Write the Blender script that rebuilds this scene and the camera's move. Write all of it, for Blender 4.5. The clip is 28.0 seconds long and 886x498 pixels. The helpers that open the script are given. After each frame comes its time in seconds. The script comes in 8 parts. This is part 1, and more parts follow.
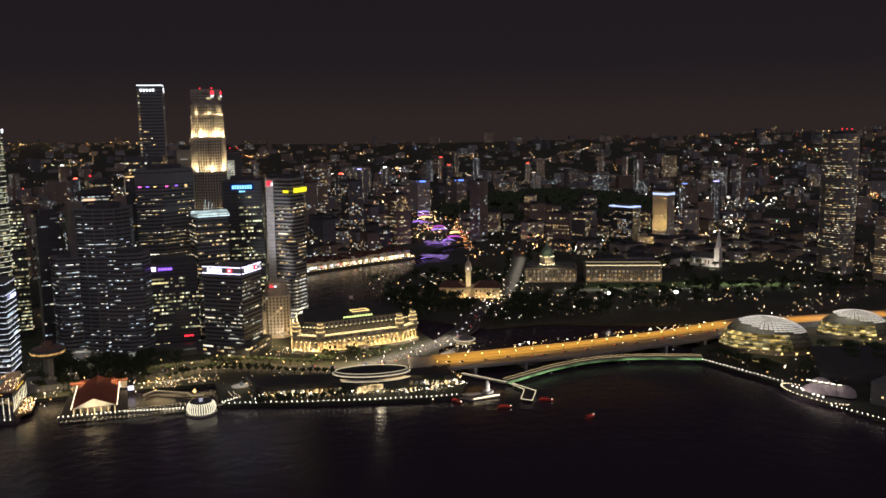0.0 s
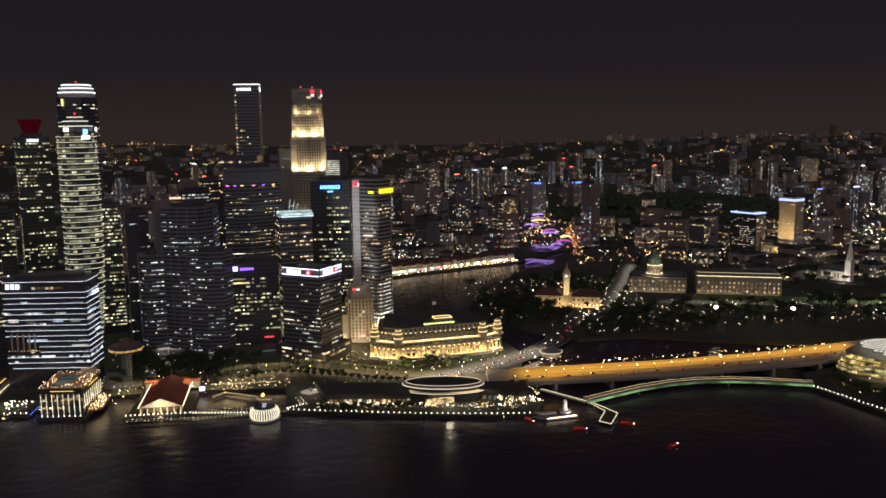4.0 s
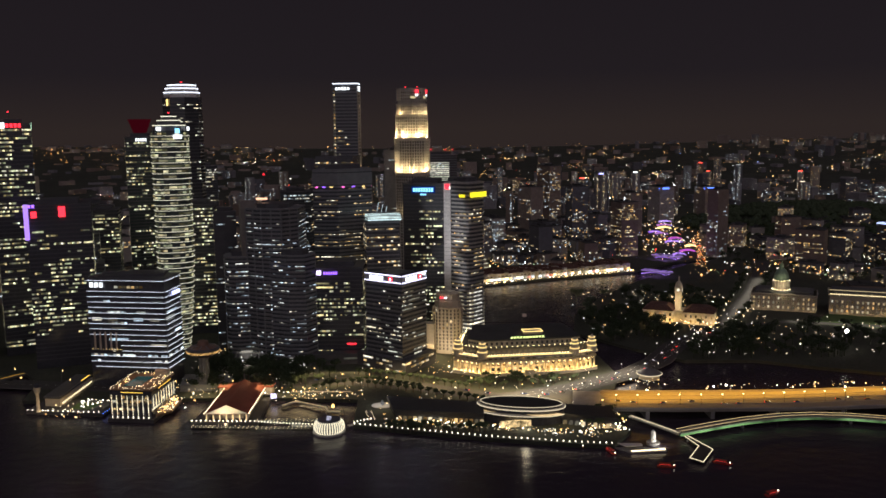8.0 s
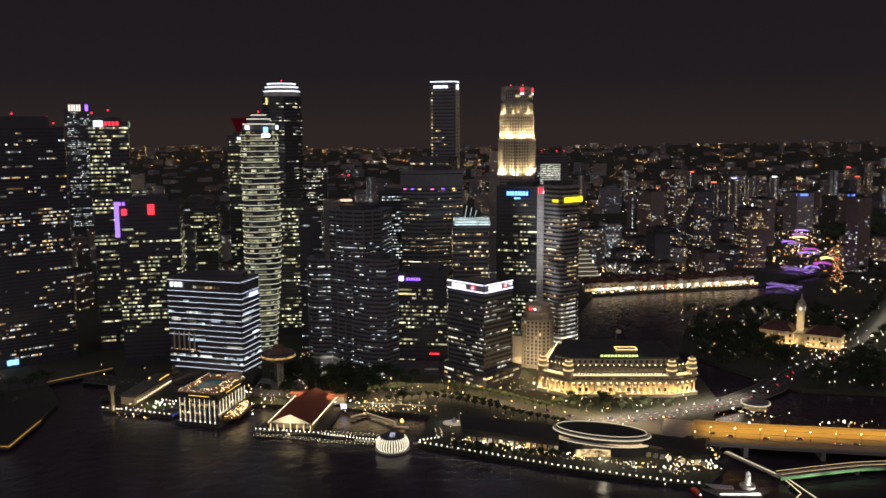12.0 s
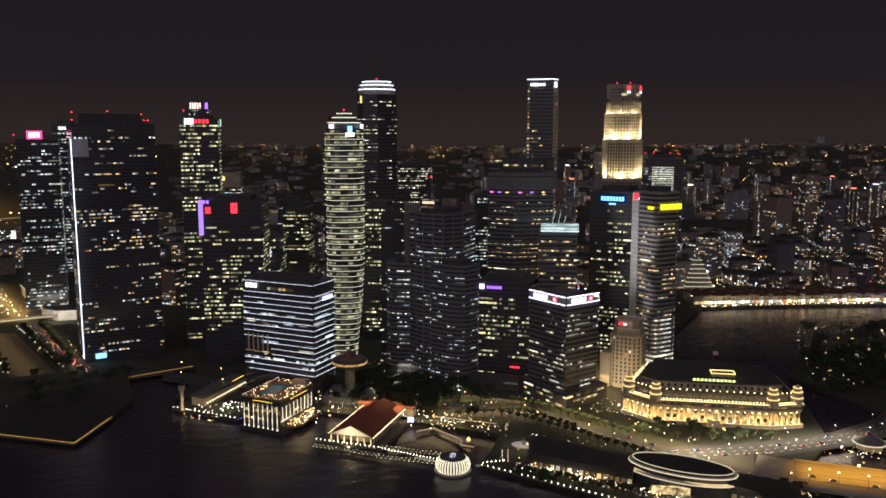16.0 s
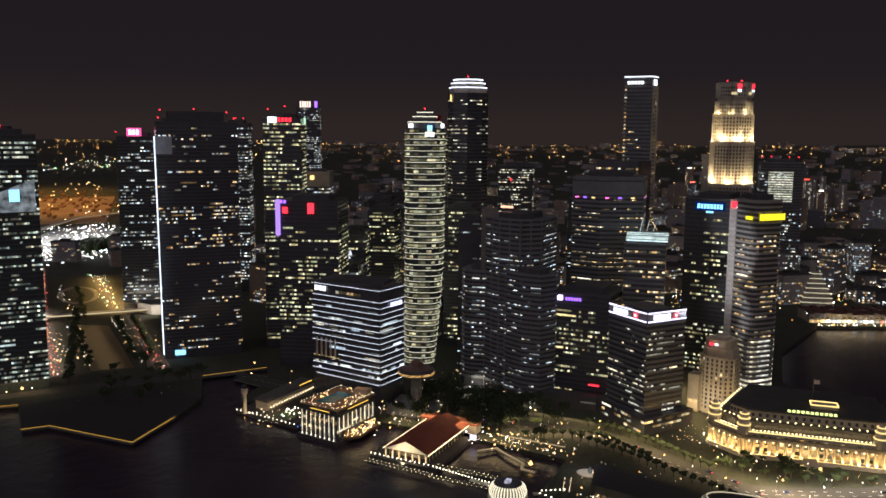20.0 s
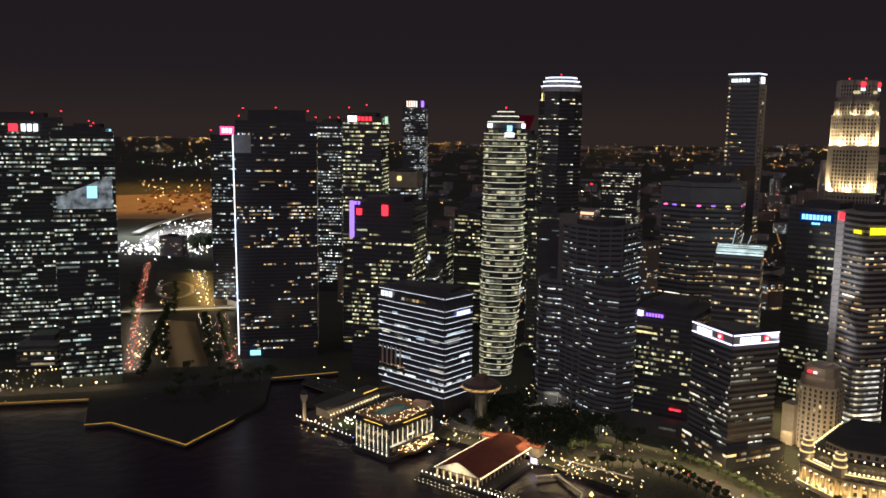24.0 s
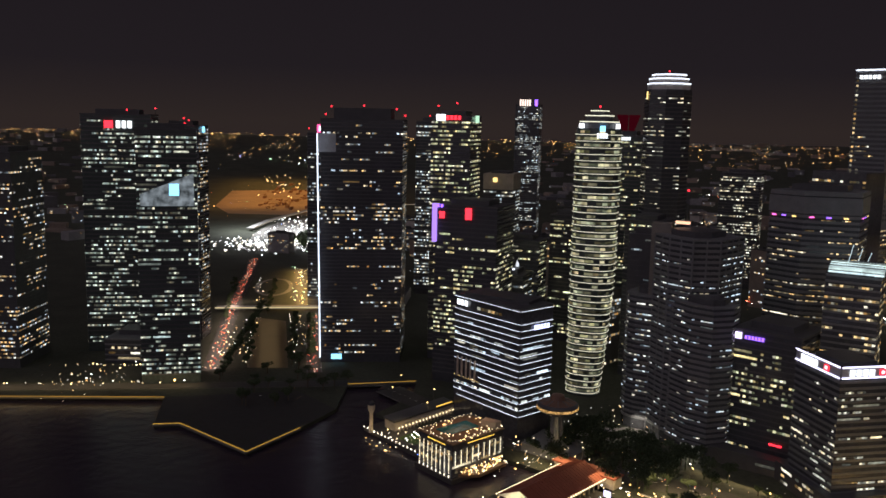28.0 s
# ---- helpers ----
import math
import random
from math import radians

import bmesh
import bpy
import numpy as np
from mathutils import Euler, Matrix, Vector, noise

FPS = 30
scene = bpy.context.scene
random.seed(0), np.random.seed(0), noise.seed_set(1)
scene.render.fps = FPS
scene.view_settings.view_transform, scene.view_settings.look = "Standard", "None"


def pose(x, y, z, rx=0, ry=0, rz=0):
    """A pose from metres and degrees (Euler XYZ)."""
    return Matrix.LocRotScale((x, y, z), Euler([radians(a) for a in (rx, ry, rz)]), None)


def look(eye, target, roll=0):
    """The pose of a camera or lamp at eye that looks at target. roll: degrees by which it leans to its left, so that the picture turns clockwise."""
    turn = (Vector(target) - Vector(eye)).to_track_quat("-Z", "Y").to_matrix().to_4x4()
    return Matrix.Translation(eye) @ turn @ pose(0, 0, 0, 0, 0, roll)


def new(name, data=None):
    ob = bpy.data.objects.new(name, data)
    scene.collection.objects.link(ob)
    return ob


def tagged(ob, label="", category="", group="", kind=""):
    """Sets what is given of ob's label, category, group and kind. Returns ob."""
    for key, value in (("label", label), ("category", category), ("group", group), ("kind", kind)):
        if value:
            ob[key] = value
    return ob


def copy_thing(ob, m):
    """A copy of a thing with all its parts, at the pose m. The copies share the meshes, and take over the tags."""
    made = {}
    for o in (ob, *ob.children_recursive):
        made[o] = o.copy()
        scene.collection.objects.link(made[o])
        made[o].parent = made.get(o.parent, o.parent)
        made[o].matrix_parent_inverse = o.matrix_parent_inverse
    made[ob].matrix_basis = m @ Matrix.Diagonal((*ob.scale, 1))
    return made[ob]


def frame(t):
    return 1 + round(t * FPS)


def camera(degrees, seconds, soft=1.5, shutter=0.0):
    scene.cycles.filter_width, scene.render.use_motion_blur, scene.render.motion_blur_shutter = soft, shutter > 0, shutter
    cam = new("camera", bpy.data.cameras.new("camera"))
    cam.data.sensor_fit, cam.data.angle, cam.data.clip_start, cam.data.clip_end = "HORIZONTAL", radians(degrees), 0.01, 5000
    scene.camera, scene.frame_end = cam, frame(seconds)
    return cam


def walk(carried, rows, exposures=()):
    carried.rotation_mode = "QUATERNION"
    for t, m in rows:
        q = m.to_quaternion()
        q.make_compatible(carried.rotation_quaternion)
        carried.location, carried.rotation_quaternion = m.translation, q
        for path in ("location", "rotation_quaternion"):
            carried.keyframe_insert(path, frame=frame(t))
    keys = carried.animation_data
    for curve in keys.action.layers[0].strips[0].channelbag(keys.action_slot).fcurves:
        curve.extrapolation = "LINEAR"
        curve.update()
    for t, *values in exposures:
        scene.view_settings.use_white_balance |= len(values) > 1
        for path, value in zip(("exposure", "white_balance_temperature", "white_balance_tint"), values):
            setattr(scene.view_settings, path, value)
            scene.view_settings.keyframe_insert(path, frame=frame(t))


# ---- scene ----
cam = camera(54.245, 28.0, soft=1.6)
walk(cam, [
    (0, pose(914.3, -44.2, 238.5, 81.52, 0.82, 71.31)),
    (2, pose(902.0, -15.2, 237.5, 81.57, 0.80, 75.61)),
    (4, pose(883.1, 14.1, 235.6, 81.71, 0.77, 80.15)),
    (6, pose(860.5, 42.2, 233.8, 81.87, 0.72, 84.78)),
    (8, pose(836.0, 67.8, 232.3, 82.00, 0.63, 89.41)),
    (10, pose(810.7, 90.6, 231.5, 82.08, 0.51, 93.98)),
    (12, pose(785.3, 110.6, 231.3, 82.11, 0.35, 98.45)),
    (14, pose(760.0, 128.0, 231.5, 82.11, 0.16, 102.82)),
    (16, pose(734.5, 143.4, 231.9, 82.07, -0.04, 107.10)),
    (18, pose(708.6, 157.2, 232.3, 82.04, -0.24, 111.31)),
    (20, pose(682.0, 169.6, 232.5, 82.00, -0.44, 115.48)),
    (22, pose(654.5, 180.4, 232.5, 81.98, -0.64, 119.65)),
    (24, pose(626.3, 189.2, 232.4, 81.95, -0.82, 123.85)),
    (26, pose(597.7, 194.6, 232.5, 81.89, -1.00, 128.10)),
    (28, pose(569.9, 194.6, 233.5, 81.73, -1.21, 132.42)),
])

# ---------------------------------------------------------------- world and lights
world = bpy.data.worlds.new("night_sky")
scene.world = world
world.use_nodes = True
wn, wl = world.node_tree.nodes, world.node_tree.links
wn.clear()
w_out = wn.new("ShaderNodeOutputWorld")
w_bg = wn.new("ShaderNodeBackground")
w_co = wn.new("ShaderNodeTexCoord")
w_sep = wn.new("ShaderNodeSeparateXYZ")
w_ramp = wn.new("ShaderNodeValToRGB")
wl.new(w_co.outputs["Generated"], w_sep.inputs[0])
wl.new(w_sep.outputs["Z"], w_ramp.inputs[0])
wl.new(w_ramp.outputs[0], w_bg.inputs["Color"])
wl.new(w_bg.outputs[0], w_out.inputs[0])
e = w_ramp.color_ramp.elements
e[0].position, e[0].color = 0.0, (0.0262, 0.0186, 0.0172, 1)
e[1].position, e[1].color = 0.30, (0.0104, 0.0081, 0.0112, 1)
mid = e.new(0.06)
mid.color = (0.0154, 0.0119, 0.0144, 1)
w_bg.inputs["Strength"].default_value = 1.0


def area_lamp(name, m, sx, sy, watts, colour):
    d = bpy.data.lights.new(name, "AREA")
    d.shape, d.size, d.size_y, d.energy, d.color = "RECTANGLE", sx, sy, watts, colour
    ob = new(name, d)
    ob.matrix_world = m
    return ob


def spot_lamp(name, eye, target, degrees, watts, colour, size=0.4):
    d = bpy.data.lights.new(name, "SPOT")
    d.energy, d.color, d.spot_size, d.spot_blend, d.shadow_soft_size = watts, colour, radians(degrees), 0.5, size
    ob = new(name, d)
    ob.matrix_world = look(eye, target)
    return ob


def strip_lamp(name, a, b, z, watts, colour, width=3.0, aim=None):
    """A row of street or flood lamps from a to b, as one long lamp; it shines down, or towards the point aim."""
    a, b = Vector((a[0], a[1], z)), Vector((b[0], b[1], z))
    c, along = (a + b) / 2, (b - a).normalized()
    way = Vector((0, 0, -1)) if aim is None else (Vector(aim) - c)
    way = (way - along * way.dot(along)).normalized()
    zax = -way
    yax = zax.cross(along).normalized()
    m = Matrix((along, yax, zax)).transposed().to_4x4()
    m.translation = c
    return area_lamp(name, m, (b - a).length, width, watts, colour)


# added fill from over the bay that lifts dark walls, as if from clouds
fill_sun = bpy.data.lights.new("cloud_glow", "SUN")
fill_sun.energy, fill_sun.angle, fill_sun.color = 0.48, radians(120), (1.0, 0.86, 0.97)
new("cloud_glow", fill_sun).matrix_world = look((900, 100, 700), (0, 0, 0))

SODIUM, WARM, WHITE, COOL = (1.0, 0.50, 0.10), (1.0, 0.72, 0.36), (1.0, 0.90, 0.72), (0.75, 0.86, 1.0)
LIT = 1.0
strip_lamp("bridge_lamps", (146, 208), (118, 560), 16, 110000 * LIT, (1.0, 0.48, 0.045), 30)
strip_lamp("quay_road_lamps", (88, -60), (58, 40), 14, 24000 * LIT, WARM, 16)
strip_lamp("fullerton_road_lamps", (70, 40), (130, 180), 14, 42000 * LIT, WARM, 16)
strip_lamp("junction_lamps", (128, 120), (40, 262), 15, 50000 * LIT, (1.0, 0.83, 0.62), 18)
strip_lamp("st_andrews_road_lamps", (-130, 400), (-440, 554), 9, 22000 * LIT, WHITE, 8)
strip_lamp("boat_quay_lamps", (-430, 150), (-505, 370), 14, 9000 * LIT, WARM, 16)
strip_lamp("connaught_lamps", (-120, 660), (-60, 800), 14, 16000 * LIT, WHITE, 10)
strip_lamp("garden_lamps", (145, 20), (195, 175), 12, 14000 * LIT, WARM, 20)
strip_lamp("marina_boulevard_lamps", (-60, -736), (134, -488), 13, 42000 * LIT, (1.0, 0.72, 0.56), 8)
strip_lamp("side_avenue_lamps", (-80, -604), (66, -424), 12, 9000 * LIT, (1.0, 0.74, 0.56), 6)
strip_lamp("yard_lamps", (-820, -1620), (-1440, -2380), 90, 1250000 * LIT, SODIUM, 420)
strip_lamp("canal_junction_lamps", (-262, -862), (-92, -636), 14, 100000 * LIT, (1.0, 0.58, 0.16), 12)
strip_lamp("promontory_road_lamps", (170, -450), (330, -592), 12, 9000 * LIT, WARM, 12)
strip_lamp("terrace_walk_lamps", (104, -150), (112, -36), 12, 13000 * LIT, WARM, 14)
strip_lamp("beyond_bridge_lamps", (128, 612), (146, 760), 14, 36000 * LIT, (1.0, 0.45, 0.06), 20)
strip_lamp("lawn_road_lamps", (-150, 480), (-112, 600), 10, 9000 * LIT, WHITE, 8)
strip_lamp("side_street_lamps", (-100, 36), (40, 84), 13, 17000 * LIT, WARM, 8)

# ---------------------------------------------------------------- materials
MATS = {}


def nodes_of(name):
    m = bpy.data.materials.new(name)
    m.use_nodes = True
    nt = m.node_tree
    nt.nodes.clear()
    return m, nt.nodes, nt.links


def surface(name, colour, rough=0.7, metal=0.0, vary=0.25, scale=0.15, bump=0.2, fine=1.5, spec=0.5, obj_vary=0.0):
    """A plain real surface: base colour with stains at two sizes, grain and a little relief."""
    if name in MATS:
        return MATS[name]
    m, n, l = nodes_of(name)
    out, b = n.new("ShaderNodeOutputMaterial"), n.new("ShaderNodeBsdfPrincipled")
    co, big, small = n.new("ShaderNodeTexCoord"), n.new("ShaderNodeTexNoise"), n.new("ShaderNodeTexNoise")
    big.inputs["Scale"].default_value, big.inputs["Detail"].default_value = scale, 6
    small.inputs["Scale"].default_value, small.inputs["Detail"].default_value = fine, 4
    l.new(co.outputs["Object"], big.inputs["Vector"])
    l.new(co.outputs["Object"], small.inputs["Vector"])
    add = n.new("ShaderNodeMath")
    add.operation = "ADD"
    l.new(big.outputs["Fac"], add.inputs[0])
    l.new(small.outputs["Fac"], add.inputs[1])
    fac = add.outputs[0]
    if obj_vary:
        oi, mu, ad2 = n.new("ShaderNodeObjectInfo"), n.new("ShaderNodeMath"), n.new("ShaderNodeMath")
        mu.operation, mu.inputs[1].default_value, ad2.operation = "MULTIPLY", obj_vary, "ADD"
        l.new(oi.outputs["Random"], mu.inputs[0])
        l.new(mu.outputs[0], ad2.inputs[0])
        l.new(fac, ad2.inputs[1])
        fac = ad2.outputs[0]
    mr = n.new("ShaderNodeMapRange")
    mr.inputs["From Min"].default_value, mr.inputs["From Max"].default_value = 0.6, 1.4 + obj_vary
    mr.inputs["To Min"].default_value, mr.inputs["To Max"].default_value = 1 - vary, 1 + vary
    l.new(fac, mr.inputs["Value"])
    mul = n.new("ShaderNodeMix")
    mul.data_type, mul.blend_type = "RGBA", "MULTIPLY"
    mul.inputs[0].default_value = 1.0
    mul.inputs[6].default_value = (*colour, 1)
    comb = n.new("ShaderNodeCombineColor")
    for k in range(3):
        l.new(mr.outputs[0], comb.inputs[k])
    l.new(comb.outputs[0], mul.inputs[7])
    l.new(mul.outputs[2], b.inputs["Base Color"])
    b.inputs["Roughness"].default_value, b.inputs["Metallic"].default_value = rough, metal
    b.inputs["Specular IOR Level"].default_value = spec
    if bump:
        bp = n.new("ShaderNodeBump")
        bp.inputs["Strength"].default_value, bp.inputs["Distance"].default_value = bump, 0.1
        l.new(small.outputs["Fac"], bp.inputs["Height"])
        l.new(bp.outputs[0], b.inputs["Normal"])
    l.new(b.outputs[0], out.inputs[0])
    MATS[name] = m
    return m


def glow(name, colour, strength, sample=False):
    """Something that gives off light in one colour."""
    if name in MATS:
        return MATS[name]
    m, n, l = nodes_of(name)
    out, em = n.new("ShaderNodeOutputMaterial"), n.new("ShaderNodeEmission")
    em.inputs[0].default_value, em.inputs[1].default_value = (*colour, 1), strength
    l.new(em.outputs[0], out.inputs[0])
    m.cycles.emission_sampling = "AUTO" if sample else "NONE"
    MATS[name] = m
    return m


def windows(name, colours, low, high, island=False, patchy=0.6, size=0.35):
    """Lit rooms behind panes: colour and brightness differ from window to window, and ceiling lights and furniture make
    them uneven. Also gives other parts an uneven glow.
    """
    if name in MATS:
        return MATS[name]
    m, n, l = nodes_of(name)
    out, em = n.new("ShaderNodeOutputMaterial"), n.new("ShaderNodeEmission")
    if island:
        rnd = n.new("ShaderNodeNewGeometry").outputs["Random Per Island"]
    else:
        rnd = n.new("ShaderNodeObjectInfo").outputs["Random"]
    ramp = n.new("ShaderNodeValToRGB")
    els = ramp.color_ramp.elements
    while len(els) < len(colours):
        els.new(0.5)
    for k, c in enumerate(colours):
        els[k].position, els[k].color = k / max(1, len(colours) - 1), (*c, 1)
    wn_ = n.new("ShaderNodeTexWhiteNoise")
    wn_.noise_dimensions = "1D"
    l.new(rnd, wn_.inputs["W"])
    l.new(rnd, ramp.inputs[0])
    pw = n.new("ShaderNodeMath")
    pw.operation, pw.inputs[1].default_value = "POWER", 2.4
    l.new(wn_.outputs["Value"], pw.inputs[0])
    mr = n.new("ShaderNodeMapRange")
    mr.inputs["To Min"].default_value, mr.inputs["To Max"].default_value = low, high
    l.new(pw.outputs[0], mr.inputs["Value"])
    co, ns = n.new("ShaderNodeTexCoord"), n.new("ShaderNodeTexNoise")
    ns.inputs["Scale"].default_value, ns.inputs["Detail"].default_value = size, 3
    l.new(co.outputs["Object"], ns.inputs["Vector"])
    m2 = n.new("ShaderNodeMapRange")
    m2.inputs["From Min"].default_value, m2.inputs["From Max"].default_value = 0.32, 0.68
    m2.inputs["To Min"].default_value, m2.inputs["To Max"].default_value = 1 - patchy, 1 + patchy
    l.new(ns.outputs["Fac"], m2.inputs["Value"])
    mul = n.new("ShaderNodeMath")
    mul.operation = "MULTIPLY"
    l.new(mr.outputs[0], mul.inputs[0])
    l.new(m2.outputs[0], mul.inputs[1])
    l.new(ramp.outputs[0], em.inputs[0])
    l.new(mul.outputs[0], em.inputs[1])
    l.new(em.outputs[0], out.inputs[0])
    m.cycles.emission_sampling = "NONE"
    MATS[name] = m
    return m


PALETTE = {
    "green": [(0.90, 0.70, 0.30), (1.0, 0.90, 0.52), (0.84, 0.95, 0.58), (1.0, 0.92, 0.76)],
    "warm": [(1.0, 0.55, 0.18), (1.0, 0.72, 0.34), (1.0, 0.84, 0.55), (0.95, 0.95, 0.8)],
    "cool": [(1.0, 0.92, 0.72), (0.86, 0.95, 0.90), (0.62, 0.82, 1.0), (0.85, 0.95, 1.0), (1.0, 0.85, 0.55)],
    "white": [(1.0, 0.80, 0.48), (1.0, 0.92, 0.68), (0.92, 0.98, 0.82), (1.0, 0.95, 0.82)],
    "teal": [(0.36, 0.48, 0.44), (0.62, 0.72, 0.58), (0.92, 0.92, 0.72), (0.55, 0.75, 0.78), (0.85, 0.72, 0.46)],
    "home": [(1.0, 0.50, 0.15), (1.0, 0.68, 0.30), (1.0, 0.85, 0.6), (0.8, 0.92, 1.0), (0.6, 0.8, 1.0)],
}


def win_mat(pal, island):
    return windows("windows_%s_%s" % (pal, "i" if island else "o"), PALETTE[pal], 0.06, 1.45, island)


ROOF_DARK = surface("dark_flat_roof", (0.05, 0.05, 0.05), 0.9, 0, 0.4, 0.08)
GLASS = surface("dark_glass", (0.070, 0.072, 0.082), 0.16, 0.0, 0.3, 0.05, 0.03, 0.4)
GLASS_GREEN = surface("green_glass", (0.064, 0.080, 0.078), 0.16, 0.0, 0.3, 0.05, 0.03, 0.4)
CONCRETE = surface("concrete", (0.30, 0.29, 0.28), 0.8)
GREY = surface("grey_cladding", (0.16, 0.165, 0.175), 0.55)
DARK = surface("dark_cladding", (0.075, 0.075, 0.082), 0.5)
WHITE_WALL = surface("white_cladding", (0.62, 0.60, 0.58), 0.6)
STONE = surface("pale_stone", (0.42, 0.37, 0.29), 0.75)
CREAM = surface("cream_render", (0.50, 0.44, 0.34), 0.75)
METAL = surface("dark_metal", (0.12, 0.12, 0.13), 0.4, 0.8)
ASPHALT = surface("asphalt", (0.052, 0.050, 0.048), 0.85, 0, 0.3, 0.05, 0.3, 0.8)
PAVING = surface("paving", (0.17, 0.16, 0.15), 0.85, 0, 0.35, 0.06, 0.3, 0.5)
GROUND = surface("ground_soil_and_grass", (0.045, 0.050, 0.034), 0.95, 0, 0.5, 0.02, 0.4, 0.3)
LEAF = surface("leaves", (0.045, 0.068, 0.028), 0.8, 0, 0.5, 0.2, 0.3, 1.2, obj_vary=0.6)
BARK = surface("bark", (0.10, 0.075, 0.05), 0.9)
TILE_RED = surface("red_roof_tiles", (0.30, 0.085, 0.05), 0.75, 0, 0.3, 0.1, 0.4, 2.0)
# wall tones raised so that distant blocks look paled by haze
FLAT = [surface("flat_%s" % n, c, 0.8) for n, c in (("tan", (0.27, 0.22, 0.19)), ("grey", (0.23, 0.22, 0.23)), ("pale", (0.38, 0.35, 0.33)), ("brown", (0.22, 0.17, 0.14)), ("dark", (0.13, 0.13, 0.145)))]
ROOF = surface("flat_roof", (0.10, 0.10, 0.10), 0.85, 0, 0.4, 0.08)

# ---------------------------------------------------------------- mesh helpers


class Build:
    """Collects boxes, prisms and sheets, and becomes one mesh."""

    def __init__(self):
        self.v, self.f = [], []

    def add(self, verts, faces):
        o = len(self.v)
        self.v += [tuple(p) for p in verts]
        self.f += [tuple(i + o for i in fc) for fc in faces]
        return self

    def prism(self, poly, z0, z1, taper=1.0, cx=None, cy=None):
        n = len(poly)
        if cx is None:
            cx, cy = sum(p[0] for p in poly) / n, sum(p[1] for p in poly) / n
        top = [(cx + (x - cx) * taper, cy + (y - cy) * taper, z1) for x, y in poly]
        self.add([(x, y, z0) for x, y in poly] + top,
                 [tuple(range(n - 1, -1, -1)), tuple(range(n, 2 * n))] + [(i, (i + 1) % n, n + (i + 1) % n, n + i) for i in range(n)])
        return self

    def ring(self, outer, inner, z0, z1):
        """A hollow rim between two outlines with the same number of corners."""
        n = len(outer)
        vs = [(x, y, z) for z in (z0, z1) for x, y in list(outer) + list(inner)]
        fs = []
        for i in range(n):
            j = (i + 1) % n
            a, b, c, d = i, j, n + j, n + i
            fs += [(a, b, b + 2 * n, a + 2 * n), (c, d, d + 2 * n, c + 2 * n), (a + 2 * n, b + 2 * n, c + 2 * n, d + 2 * n), (d, c, b, a)]
        return self.add(vs, fs)

    def box(self, x0, x1, y0, y1, z0, z1):
        return self.prism([(x0, y0), (x1, y0), (x1, y1), (x0, y1)], z0, z1)

    def bar(self, a, b, w, h):
        """A straight bar between two points, w wide and h high."""
        a, b = Vector(a), Vector(b)
        d = (b - a).normalized()
        s = d.cross(Vector((0, 0, 1)))
        s = s.normalized() if s.length > 1e-4 else Vector((1, 0, 0))
        u = s.cross(d)
        vs = [p + s * i * w / 2 + u * j * h / 2 for p in (a, b) for i, j in ((-1, -1), (1, -1), (1, 1), (-1, 1))]
        return self.add(vs, [(3, 2, 1, 0), (4, 5, 6, 7), (0, 1, 5, 4), (1, 2, 6, 5), (2, 3, 7, 6), (3, 0, 4, 7)])

    def lathe(self, profile, n=24, cx=0, cy=0, sx=1.0, sy=1.0):
        """profile: (radius, z) from bottom to top."""
        vs = [(cx + r * sx * math.cos(2 * math.pi * k / n), cy + r * sy * math.sin(2 * math.pi * k / n), z) for r, z in profile for k in range(n)]
        fs = [(j * n + k, j * n + (k + 1) % n, (j + 1) * n + (k + 1) % n, (j + 1) * n + k) for j in range(len(profile) - 1) for k in range(n)]
        fs += [tuple(range(n - 1, -1, -1)), tuple((len(profile) - 1) * n + k for k in range(n))]
        return self.add(vs, fs)

    def mesh(self, name, mat):
        me = bpy.data.meshes.new(name)
        me.from_pydata(self.v, [], self.f)
        if mat:
            me.materials.append(mat)
        return me


def thing(name, label, category, at=(0, 0, 0), turn=0, group="", kind=""):
    ob = new(name)
    ob.empty_display_size = 2
    ob.matrix_world = pose(*at, 0, 0, turn)
    return tagged(ob, label, category, group, kind)


def part(name, build, mat, parent, label="", at=None, turn=0, kind=""):
    me = build if isinstance(build, bpy.types.Mesh) else build.mesh(name, mat)
    ob = new(name, me)
    ob.parent = parent
    if at is not None:
        ob.matrix_basis = pose(*at, 0, 0, turn)
    if label or kind:
        tagged(ob, label, kind=kind)
    return ob


def solid(name, build, mat, label, category, group="", kind=""):
    return tagged(new(name, build.mesh(name, mat)), label, category, group, kind)


def rect(cx, cy, w, d, ang=0.0):
    """Corners of a rectangle, counter-clockwise; w runs along the direction ang (degrees)."""
    c, s = math.cos(radians(ang)), math.sin(radians(ang))
    return [(cx + c * x - s * y, cy + s * x + c * y) for x, y in ((-w / 2, -d / 2), (w / 2, -d / 2), (w / 2, d / 2), (-w / 2, d / 2))]


def oval(cx, cy, a, b, ang=0.0, n=20, p=2.0):
    c, s = math.cos(radians(ang)), math.sin(radians(ang))
    pts = []
    for k in range(n):
        u, v = math.cos(2 * math.pi * (k + 0.5) / n), math.sin(2 * math.pi * (k + 0.5) / n)
        x, y = a * math.copysign(abs(u) ** (2 / p), u), b * math.copysign(abs(v) ** (2 / p), v)
        pts.append((cx + c * x - s * y, cy + s * x + c * y))
    return pts


def away(poly, k, dx=0.0, dy=0.0):
    """The outline k times as far from the middle of the bay, and k times as large, then shifted."""
    return [(740 + (x - 740) * k + dx, 120 + (y - 120) * k + dy) for x, y in poly]


